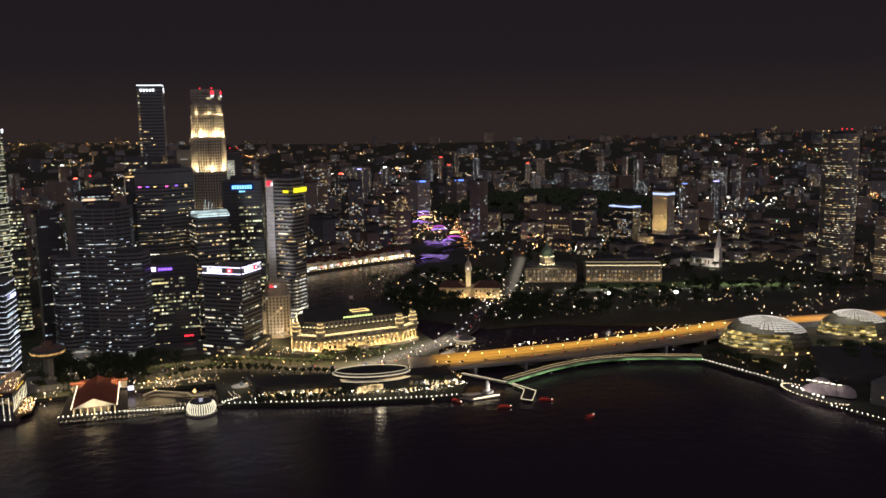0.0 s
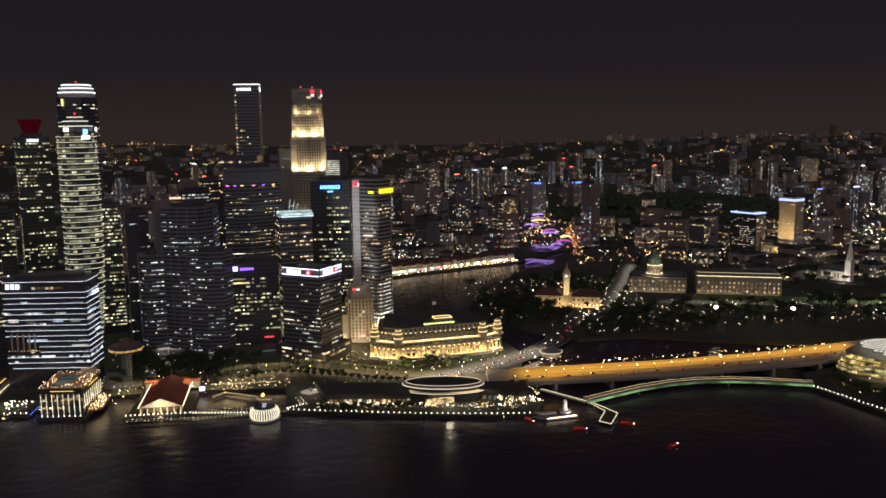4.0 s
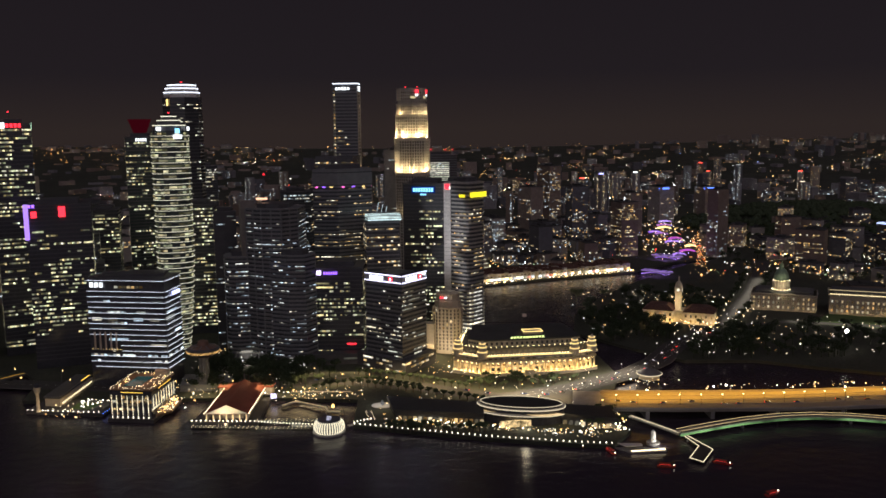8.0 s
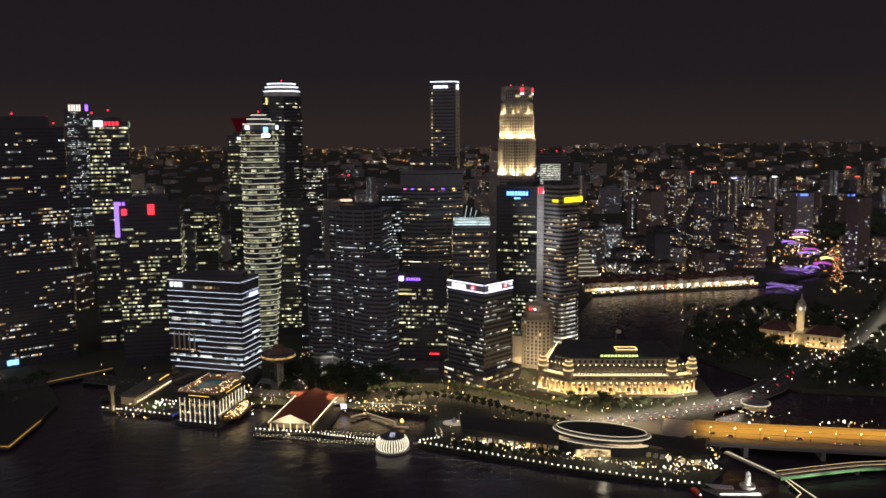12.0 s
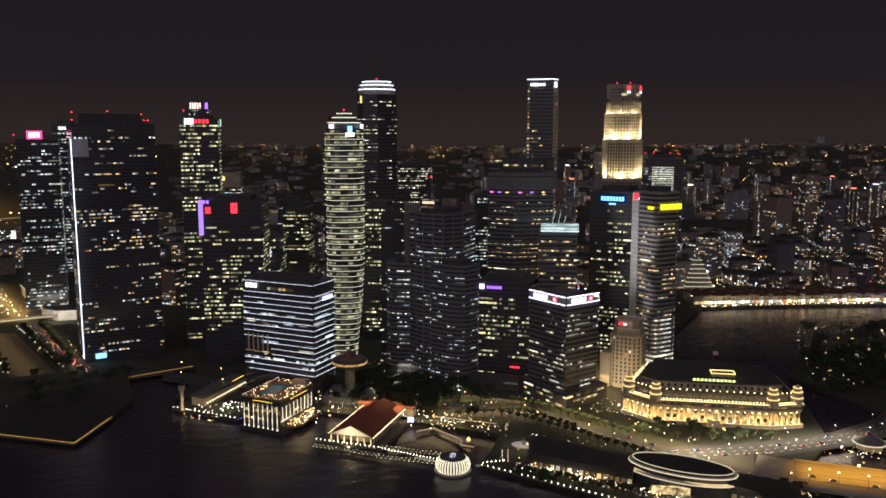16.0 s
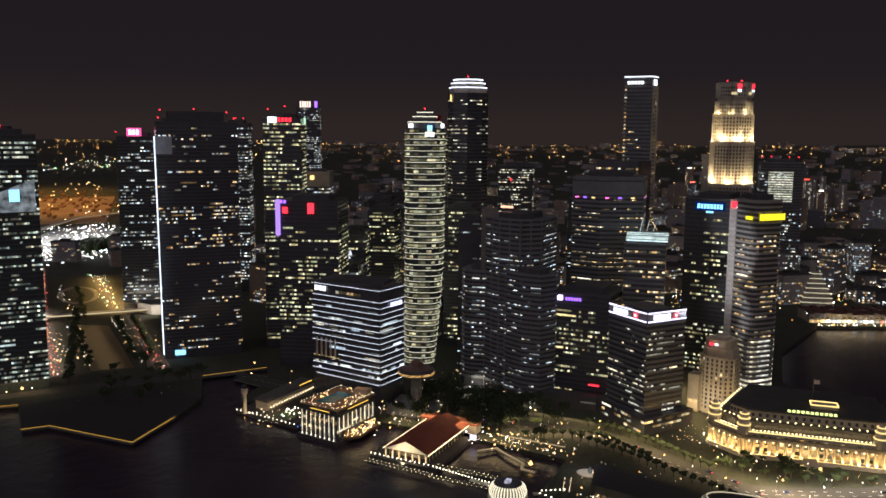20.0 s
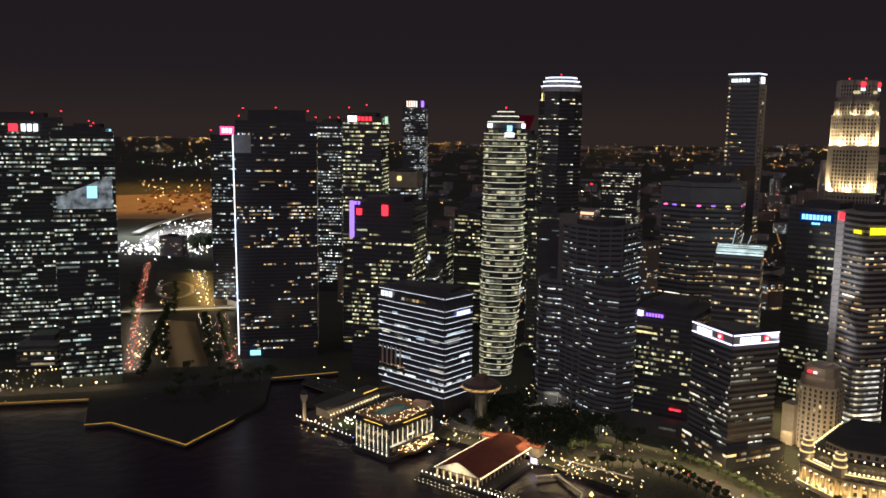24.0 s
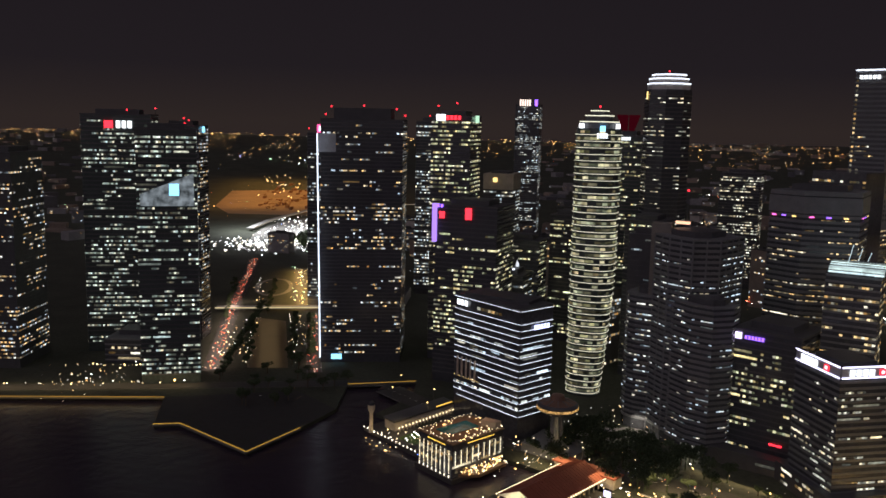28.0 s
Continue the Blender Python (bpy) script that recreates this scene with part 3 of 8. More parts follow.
# floodlit stone tower in stacked turned squares
def floodlit_tower():
    root = thing("floodlit_tower", "very tall pale stone tower floodlit in warm white tiers", "tower", group="city towers")
    cx, cy = -380, 37
    PALE = surface("pale_granite", (0.46, 0.43, 0.38), 0.7)
    rng = random.Random(41)
    tiers = [(Z0, 110, 24.8, 0), (110, 170, 24.6, 22.5), (170, 218.5, 24.2, 0), (218.5, 250, 23.2, 22.5), (250, 265, 20.6, 0), (265, 269, 18.0, 0), (269, 286, 20.2, 0)]
    for z0, z1, r, rot in tiers:
        P = oval(cx, cy, r, r, rot + 22.5, 8, 2.0)
        part("tier", Build().prism(P, z0, z1), PALE, root)
        n = int((z1 - z0 - 2) / 4.0)
        win, piers = Build(), Build()
        for i in range(8):
            a, b = Vector(P[i]), Vector(P[(i + 1) % 8])
            d = (b - a).normalized()
            o = Vector((d.y, -d.x))
            L = (b - a).length
            m = 5
            for j in range(m):
                p, q = a + d * (L * (j + 0.24) / m) + o * 0.06, a + d * (L * (j + 0.76) / m) + o * 0.06
                for k in range(n):
                    z = z0 + 1.6 + 4.0 * k
                    win.add([(p.x, p.y, z), (q.x, q.y, z), (q.x, q.y, z + 2.5), (p.x, p.y, z + 2.5)], [(0, 1, 2, 3)])
            for j in range(m + 1):
                p = a + d * (L * j / m) + o * 0.25
                piers.bar((p.x, p.y, z0), (p.x, p.y, z1 - 0.3), 1.0 if 0 < j < m else 1.6, 1.0)
        part("dark_window_rest", win, surface("bronze_glass", (0.05, 0.04, 0.03), 0.3), root, kind="stuff")
        part("stone_pier_rest", piers, PALE, root, kind="stuff")
        part("ledge", Build().prism(grow(P, 0.9), z1 - 0.9, z1), PALE, root)
    for z, w, rr, rot in ((171, 19000, 27.0, 0), (219.5, 21000, 25.8, 22.5), (251, 4200, 21.6, 0), (111, 2500, 26.6, 22.5)):
        for k in range(8):
            a = radians(45 * k + rot)
            if math.cos(a - radians(10)) < -0.4:
                continue
            x, y = cx + rr * math.cos(a), cy + rr * math.sin(a)
            area_lamp("facade_floodlight", look((x, y, z), (cx + (rr - 5.5) * math.cos(a), cy + (rr - 5.5) * math.sin(a), z + 26)), 6, 0.8, w, (1.0, 0.76, 0.40))
            part("floodlight_case", Build().box(x - 1, x + 1, y - 1, y + 1, z - 1.6, z - 0.8), METAL, root)
    P = oval(cx, cy, 20.2, 20.2, 22.5, 8, 2.0)
    for i in (7, 0):
        sign(root, P, i, 0.5 if i == 7 else 0.85, 281.5, 4.6, 5, S_RED, "emblem", "red emblem")
        sign(root, P, i, 0.5 if i == 7 else 0.85, 276.5, 5, 2.6, S_WHITE, "sign", "white sign bars", 2)
        sign(root, P, i, 0.12 if i == 7 else 0.4, 273.5, 6.5, 3, glow("roof_slot", (1.0, 0.82, 0.45), 0.7), "roof_slot", "dim warm lit roof opening")
    red_lamps(root, [(cx + 6, cy - 8, 288), (cx + 6, cy + 8, 288)])


floodlit_tower()


# corner block with a glowing sign band
def sign_band_block():
    P = away([(26, 0), (52, 35), (22, 57), (-4, 22)], 1.017, 0, 2)
    root = tower("corner_office_block", "grey office block with a glowing white and red sign band", P, 91, 4.1, 2.7, 0.50, "white", GLASS, GREY, 0.42, 0.5, seed=51,
                 single=110, wh=0.36)
    for i in (0, 1):
        a, b = Vector(P[i]), Vector(P[i + 1])
        d = (b - a).normalized()
        o = Vector((d.y, -d.x))
        L = (b - a).length
        at, ang = on_face(P, i, 0.5, 91.5, 0.6)
        part("sign_board", Build().box(-L / 2, L / 2, -0.2, 0.4, -3.0, 3.4), surface("sign_board_grey", (0.35, 0.35, 0.4), 0.5), root, at=at, turn=ang)
        for dz in (-3.1, 3.5):
            part("sign_edge_light", Build().box(-L / 2, L / 2, -0.7, -0.2, dz - 0.45, dz + 0.45), glow("violet_white", (0.75, 0.72, 1.0), 2.6), root, "violet-white line of light", at=at, turn=ang)
        w = 15
        for k in range(4):
            x = -L * 0.36 + k * 4.4
            part("sign_bar", Build().box(x, x + 3.2, -0.8, -0.25, -1.9, 1.9), S_WHITE, root, "white sign bar", at=at, turn=ang)
        part("sign_emblem", Build().box(L * 0.17, L * 0.27, -0.8, -0.25, -1.7, 1.7), S_RED, root, "red emblem", at=at, turn=ang)
        part("sign_emblem_centre", Build().box(L * 0.195, L * 0.245, -0.95, -0.8, -0.9, 0.9), S_WHITE, root, at=at, turn=ang)
    Q = away([(22, -10), (62, 38), (20, 66), (-14, 20)], 1.017, 0, 2)
    part("podium", Build().prism(Q, Z0, 16), DARK, root)
    put_windows(root, Q, lit_runs(Q, Z0, 15, 4.0, 4, 1.1, random.Random(2), (0, 1)), 4.0, 4, "warm", random.Random(3), single=20)


sign_band_block()

# dark glass block with a blue-violet sign
P = away([(20, -52), (20, -6), (-24, -6), (-24, -52)], 1.036, 0, 6)
r = tower("dark_glass_block", "dark glass office block with a blue and violet rooftop sign", P, 97, 4.0, 2.8, 0.55, "green", GLASS, DARK, 0.25, 0.2, seed=61, single=110, dark=((80, 100),))
sign(r, P, 0, 0.10, 92, 4.5, 4.5, glow("sign_lilac", (0.75, 0.6, 1.0), 3.0), "emblem", "lilac emblem")
sign(r, P, 0, 0.34, 91.5, 14, 2.6, S_VIOLET, "sign", "violet sign bars", 6)
sign(r, P, 0, 0.75, 20, 9, 1.3, S_RED, "shop_sign", "red shop sign")
Q = away([(34, -60), (30, 0), (20, 0), (20, -60)], 1.03, 0, 5)
part("podium", Build().prism(Q, Z0, 14), DARK, r)
put_windows(r, Q, lit_runs(Q, Z0, 13, 4.0, 4, 1.3, random.Random(4), (0,)), 4.0, 4, "warm", random.Random(5), single=20)

# twin grey concrete towers behind the park
P = [(-10, -118), (0, -101), (4, -81), (-10, -67), (-44, -65), (-54, -111)]
r = tower("ribbed_tower", "grey concrete office tower with ribbed floor ledges", P, 156, 4.0, 3.0, 0.30, "cool", GLASS, GREY, 0.5, 0.7, seed=71, single=110, piers=9, pier_mat=GREY)
part("service_core", Build().prism(rect(-21, -119, 12, 14, 20), Z0, 163), surface("core_cladding", (0.22, 0.20, 0.18), 0.6), r)
part("mast", Build().bar((-26, -102, 156), (-26, -102, 186), 0.5, 0.5), METAL, r)
part("roof_sign", Build().box(-26, -24, -110, -99, 163, 165), glow("sign_peach", (1.0, 0.55, 0.35), 1.6), r, "peach-coloured light bar")
red_lamps(r, [(-26, -102, 188)])
P = [(6, -92), (14, -74), (14, -58), (0, -50), (-14, -52), (-2, -70)]
r = tower("ribbed_annex", "lower grey concrete wing with ribbed floor ledges", P, 112, 4.0, 3.0, 0.36, "cool", GLASS, GREY, 0.5, 0.7, seed=72, joined=True, single=60)
P = [(-16, -142), (-4, -128), (-10, -108), (-34, -104), (-50, -118), (-42, -140)]
r = tower("rounded_block", "rounded grey office tower with dark floor bands", oval(-28, -126, 20, 19, 10, 14, 3), 108, 4.0, 3.2, 0.34, "cool", GLASS, GREY, 0.45, 0.5, seed=73, joined=True, single=70)
P = rect(-48, -148, 16, 22, 15)
r = tower("slim_slab", "slim dark concrete slab tower", P, 150, 4.0, 3.0, 0.12, "cool", DARK, DARK, 0.4, 0.2, seed=74, joined=True, single=20)

r = thing("tower_lobby", "tall white-lit glass lobby at the foot of a tower", "lobby")
part("glass_front", Build().box(15.2, 15.5, -76, -60, Z0 + 0.5, 13), windows("lobby_glass", [(1.0, 0.95, 0.82), (0.95, 1.0, 0.95)], 0.5, 0.9, False, 0.9, 0.18), r)
part("canopy", Build().box(14.2, 19, -77, -59, 13, 13.8), GREY, r)
for k in range(5):
    part("mullion", Build().box(15.5, 15.8, -76.2 + 4 * k, -75.8 + 4 * k, Z0, 13), METAL, r)
area_lamp("lobby_spill", look((18, -68, 11), (30, -68, 3)), 14, 6, 1800, WHITE)
solid("plaza_paving", Build().prism([(-40, -112), (26, -150), (34, -128), (-30, -96)], Z0 - 0.3, Z0 + 0.05), PAVING, "pale lit paving between tower feet", "paving", kind="structure")
area_lamp("plaza_light", look((0, -122, 14), (0, -122, 3)), 40, 10, 6000, WHITE)
strip_lamp("shopfront_spill", (36, -58), (38, 2), 6, 3600, WARM, 3, (44, -28, 2))

# tall grey tower with a white crown frieze
P = [(-76, -60), (-72, -34), (-90, 0), (-128, -6), (-132, -52)]
r = tower("frieze_tower", "tall grey ribbed office tower with a pale frieze on top", P, 190, 4.0, 2.8, 0.55, "warm", GLASS, GREY, 0.5, 0.6, seed=81,
          single=110, dark=((168, 200),))
part("frieze", Build().prism(grow(P, 0.9), 174, 186), GREY, r)
for k in range(9):
    at, ang = on_face(P, k % 3, 0.15 + 0.3 * (k // 3), 171.5, 1.0)
    part("frieze_lamp", Build().box(-1.6, 1.6, -0.3, 0, -0.5, 0.5), (S_PINK, S_VIOLET, S_GOLD)[k // 3], r, at=at, turn=ang)

# dark tower with a bright blue sign
P = away([(-66, 36), (-60, 78), (-104, 86), (-112, 44)], 1.06, 0, 2)
r = tower("blue_sign_tower", "dark glass bank tower with a bright blue rooftop sign", P, 172, 4.0, 2.7, 0.6, "green", surface("matt_dark_glass", (0.05, 0.052, 0.06), 0.65), DARK, 0.3, 0.25, seed=91, single=110, dark=((152, 180),))
sign(r, P, 0, 0.5, 165, 23, 4.2, S_CYAN, "sign", "bright blue sign bars", 8, 1.5, glow("sign_backdrop_blue", (0.0, 0.03, 0.25), 0.6))
sign(r, P, 0, 0.5, 160, 7, 1.8, S_CYAN, "small_sign", "blue sign bars", 3)

# floodlit white slab
P = [(-69, 77), (-66, 91), (-108, 101), (-111, 87)]
r = thing("white_slab_tower", "floodlit white slab tower with a small red and white sign", "tower", group="city towers")
part("body", Build().prism(P, Z0, 175), WHITE_WALL, r)
part("rib", Build().prism([(-68.6, 78.5), (-68.0, 81), (-69.0, 81.2), (-69.6, 78.7)], Z0, 174), WHITE_WALL, r)
part("rib", Build().prism([(-66.6, 87), (-66.0, 89.5), (-67.0, 89.8), (-67.6, 87.2)], Z0, 174), WHITE_WALL, r)
part("roof_plant", Build().prism(rect(-88, 89, 24, 9, 13), 175, 179), DARK, r)
for k in range(38):
    part("joint", Build().box(-0.03, 0.03, -6.8, 6.8, 0, 0.25), GREY, r, at=(-67.2, 84, 10 + 4.2 * k), turn=-12)
sign(r, P, 0, 0.28, 171, 4.5, 5, S_RED, "sign_emblem", "red emblem")
sign(r, P, 0, 0.68, 170, 7.5, 3, S_WHITE, "sign", "white sign bars", 3)
for zz, ww in ((80, 140000), (142, 190000)):
    spot_lamp("slab_floodlight", (22, 52, 96), (-67.5, 84, zz), 40, ww, (0.95, 0.95, 1.0), 1.0)

# dark rounded tower with a yellow sign
P = oval(-58, 101, 13.8, 13.8, 48, 20, 5.0)
r = tower("yellow_sign_tower", "dark rounded bank tower with a yellow rooftop sign", P, 177, 4.1, 3.2, 0.85, "warm", GLASS, CONCRETE, 0.42, 0.5, seed=101, single=110, dark=((148, 180),), long_runs=0.6)
F = [(-39, 102), (-58.5, 120.5), (-70.5, 104.5), (-50.5, 86.5)]
sign(r, F, 0, 0.5, 164, 25, 5.2, S_YELLOW, "sign", "plain yellow sign board")
sign(r, F, 3, 0.62, 163, 7, 2.8, S_YELLOW, "small_sign", "small yellow sign board")
put_windows(r, grow(P, 0.7), lit_runs(P, 4, 32, 4.1, 3.2, 3.5, random.Random(8)), 4.1, 3.2, "cool", random.Random(9), single=60, wh=0.6)
FOOT = windows("foot_floors", [(1.0, 0.80, 0.45), (1.0, 0.92, 0.70), (1.0, 0.95, 0.82)], 0.8, 1.9, True, 0.8, 0.12)
for k in range(7):
    foot = Build()
    Q = grow(P, 0.3)
    for i in range(20):
        a, b = Vector(Q[i]), Vector(Q[(i + 1) % 20])
        foot.add([(a.x, a.y, 4.4 + 4.1 * k), (b.x, b.y, 4.4 + 4.1 * k), (b.x, b.y, 6.9 - 0.1 * k + 4.1 * k), (a.x, a.y, 6.9 - 0.1 * k + 4.1 * k)], [(0, 1, 2, 3)])
    part("lit_floor", foot, FOOT, r, "bright warm-white lower floor")
for k in range(7, 15):
    foot = Build()
    Q = grow(P, 0.3)
    for i in range(20):
        a, b = Vector(Q[i]), Vector(Q[(i + 1) % 20])
        foot.add([(a.x, a.y, 4.6 + 4.1 * k), (b.x, b.y, 4.6 + 4.1 * k), (b.x, b.y, 6.0 + 4.1 * k), (a.x, a.y, 6.0 + 4.1 * k)], [(0, 1, 2, 3)])
    part("lit_floor", foot, windows("foot_floors_upper", [(1.0, 0.80, 0.45), (1.0, 0.92, 0.70), (0.9, 0.95, 1.0)], 0.0, 1.0, True, 0.9, 0.2), r, "half-lit lower floor")
area_lamp("tower_foot_light", look((-26, 106, 6), (-42, 103, 40)), 6, 3, 16000, (1.0, 0.92, 0.7))

# low cream art-deco block
r = thing("cream_bank_block", "cream stone bank block with stepped shoulders, lit from below", "building", group="city towers")
CB = oval(-38, 80, 13.4, 14.8, -14, 8, 3.0)
part("body", Build().prism(CB, Z0, 50), CREAM, r)
part("shoulder", Build().prism(grow(CB, -1.6), 50, 57), CREAM, r)
part("upper_body", Build().prism(grow(CB, -3.2), 57, 64), CREAM, r)
part("roof_block", Build().prism(grow(CB, -7.5), 64, 66), CREAM, r)
part("wing", Build().prism(rect(-33, 62, 12, 9, -14), Z0, 34), CREAM, r)
part("cornice", Build().prism(grow(CB, 0.7), 49, 50.1), CREAM, r)
part("cornice", Build().prism(grow(CB, -2.8), 63.1, 64.2), CREAM, r)
for i in range(8):
    a, b = Vector(CB[i]), Vector(CB[(i + 1) % 8])
    if ((a + b) / 2).x < -42:
        continue
    m = max(1, round((b - a).length / 4.2))
    for j in range(m):
        for k in range(12):
            at, ang = on_face(CB, i, (j + 0.5) / m, 7 + 3.6 * k, 0.05)
            part("window", Build().box(-0.8, 0.8, -0.08, 0.02, 0, 2.2), GLASS if (k * 5 + j * 3 + i) % 8 else win_mat("warm", False), r, at=at, turn=ang)
        at, ang = on_face(CB, i, j / m, 0, 0.15)
        part("rib", Build().box(-0.5, 0.5, -0.5, 0.2, Z0, 51.5), CREAM, r, at=at, turn=ang)
sign(r, rect(-38, 80, 22, 24.5, -14), 1, 0.35, 61, 3.4, 1.8, S_RED, "sign", "red sign")
sign(r, rect(-38, 80, 22, 24.5, -14), 1, 0.52, 61, 2.6, 1.6, S_WHITE, "sign", "white sign")
area_lamp("cream_floodlight", look((-4, 72, 5), (-24, 77, 40)), 8, 3, 8000, (1.0, 0.8, 0.55))

# glass block with a lit curved roof
P = rect(-52, 12, 32, 34, 10)
r = tower("lantern_roof_tower", "office tower under a glowing curved glass roof", P, 140, 4.2, 3.0, 0.75, "warm", GLASS, GREY, 0.35, 0.3, seed=111, single=70, roof=False, long_runs=0.7)
rf = Build()
for k in range(12):
    a0, a1 = math.pi * k / 12, math.pi * (k + 1) / 12
    pts = [(-17 * math.cos(a0), 6 * math.sin(a0)), (-17 * math.cos(a1), 6 * math.sin(a1))]
    rf.add([(pts[0][0], -17, pts[0][1]), (pts[1][0], -17, pts[1][1]), (pts[1][0], 17, pts[1][1]), (pts[0][0], 17, pts[0][1])], [(0, 1, 2, 3)])
part("curved_roof", rf, windows("lantern_glass", [(0.7, 0.9, 0.95), (0.8, 1.0, 0.95)], 0.6, 1.4, True, 0.5, 0.12), r, "pale glowing glass roof", at=(-50, 14, 140), turn=10)
for k in range(9):
    part("roof_rib", Build().bar((-17 + 4.2 * k, -17.3, 140.3 + 6 * math.sin(math.acos(max(-1, min(1, (-17 + 4.2 * k) / 17))))), (-17 + 4.2 * k, 17.3, 140.3 + 6 * math.sin(math.acos(max(-1, min(1, (-17 + 4.2 * k) / 17))))), 0.5, 0.5), METAL, r, at=(-50, 14, 0), turn=10)
for k in range(3):
    part("lattice_spike", Build().bar((-44 - 7 * k, 8 + 4 * k, 144), (-47 - 7 * k, 10 + 4 * k, 158 - 3 * k), 0.35, 0.35), glow("spike_light", (0.7, 0.9, 1.0), 0.8), r, "thin white spike")

# towers farther back in the core
P = rect(-462, 14, 34, 42, 5)
r = tower("pale_slab", "pale concrete slab tower", P, 200, 4.2, 4, 0.06, "cool", CONCRETE, CONCRETE, 0.4, 0.3, seed=121, joined=True, single=20)
P = rect(-620, 74, 40, 56, 10)
r = tower("louvre_tower", "dark office tower with a brightly lit louvred front", P, 188, 4.0, 3.0, 0.25, "cool", DARK, GREY, 0.3, 0.3, seed=122, joined=True, single=30)
at, ang = on_face(P, 1, 0.48, 0, 0.6)
for k in range(13):
    part("louvre_light", Build().box(-16, 16, -0.2, 0, 134 + 3.3 * k, 135.8 + 3.3 * k), windows("louvre_glow", [(0.9, 0.95, 0.75), (1.0, 0.95, 0.8)], 0.35, 0.8, False, 0.8, 0.25), r, "lit louvre", at=at, turn=ang)
red_lamps(r, [(-606, 50, 196), (-604, 62, 196), (-602, 86, 196), (-600, 98, 196)])
P = rect(-289, -310, 38, 38, 20)
r = tower("red_crown_tower", "dark tower with a red petal crown and a white sign", P, 225, 4.0, 2.8, 0.45, "green", GLASS_GREEN, DARK, 0.3, 0.3, seed=123, joined=True, single=50)
pet = Build()
for k in range(6):
    a = radians(60 * k)
    pet.add([(-289 + 8 * math.cos(a - 0.45), -310 + 8 * math.sin(a - 0.45), 229), (-289 + 8 * math.cos(a + 0.45), -310 + 8 * math.sin(a + 0.45), 229),
             (-289 + 15 * math.cos(a + 0.5), -310 + 15 * math.sin(a + 0.5), 247), (-289 + 15 * math.cos(a - 0.5), -310 + 15 * math.sin(a - 0.5), 247)], [(0, 1, 2, 3), (3, 2, 1, 0)])
part("petal_crown", pet, glow("red_crown", (0.5, 0.02, 0.06), 0.07), r, "dim red petals")
sign(r, P, 1, 0.5, 221, 14, 3.5, S_WHITE, "sign", "white sign bars", 5)

# pair of towers with a vertical light line, on the south side
P = [(48, -436), (-8, -384), (-50, -420), (6, -478)]
r = tower("light_line_tower", "very tall dark residential tower with a vertical white light line", P, 236, 3.5, 2.6, 0.26, "home", GLASS, DARK, 0.3, 0.2, seed=131, single=120, long_runs=0.1)
part("upper_block", Build().prism([(x * 0.7 + 0.3 * 0, y * 0.7 - 0.3 * 430) for x, y in P], 236, 246), DARK, r)
part("light_line", Build().bar((49.2, -435.2, 8), (57.5, -429.5, 222), 0.9, 0.9), glow("line_light", (0.75, 0.85, 1.0), 2.2), r, "long white light line")
part("fin", Build().prism([(44, -442), (53, -435), (38, -426), (32, -436)], 205, 222), surface("pale_fin", (0.5, 0.55, 0.6), 0.5), r)
red_lamps(r, [(30, -450, 240), (6, -470, 248), (-10, -440, 249), (-30, -415, 246), (-45, -418, 240)])
sign(r, P, 0, 0.2, 9, 10, 5, S_CYAN, "entrance_sign", "bright blue entrance screen")

P = rect(-68, -370, 48, 38, 28)
r = tower("green_lit_tower", "tall office tower with green-white lit floors and red sign", P, 241, 4.1, 2.8, 1.35, "green", GLASS, DARK, 0.3, 0.25, seed=141, single=110, long_runs=0.7)
sign(r, P, 1, 0.25, 239, 9, 6, S_WHITE, "emblem", "white emblem")
sign(r, P, 1, 0.58, 239, 15, 4, S_RED, "sign", "red sign bars", 4)
sign(r, P, 2, 0.5, 238, 16, 7, glow("sign_pale_green", (0.6, 1.0, 0.7), 1.0), "screen", "pale green sign board")
red_lamps(r, [(-68, -370, 253), (-50, -378, 250)])

P = [(12, -322), (-8, -268), (-52, -284), (-32, -338)]
r = tower("red_emblem_tower", "dark office tower with red emblem and violet light column", P, 163, 4.0, 2.8, 0.75, "green", GLASS, DARK, 0.3, 0.25, seed=151, single=110, dark=((138, 170), (0, 34)), long_runs=0.5)
sign(r, P, 0, 0.55, 156, 6, 10, S_RED, "emblem", "red emblem")
part("violet_column", Build().bar((14, -321, 130), (14, -321, 164), 3.2, 3.2), glow("violet_column", (0.45, 0.25, 1.0), 1.3), r, "violet light column")
sign(r, P, 0, 0.06, 162, 10, 3, S_VIOLET, "sign", "violet sign", 3)
sign(r, P, 0, 0.12, 154, 5, 6, S_RED, "small_sign", "red sign")

P = rect(-135, -640, 42, 46, 38)
r = tower("pink_sign_tower", "dark glass office tower with a pink and white rooftop sign", P, 219, 4.0, 2.8, 0.7, "cool", GLASS, DARK, 0.3, 0.25, seed=132, single=80, long_runs=0.4, joined=True)
sign(r, P, 1, 0.45, 224, 13, 6, S_WHITE, "sign", "white sign bars", 3, 2.0, glow("pink_backdrop", (1.0, 0.10, 0.35), 1.6))
red_lamps(r, [(-149, -655, 226), (-123, -665, 224)])

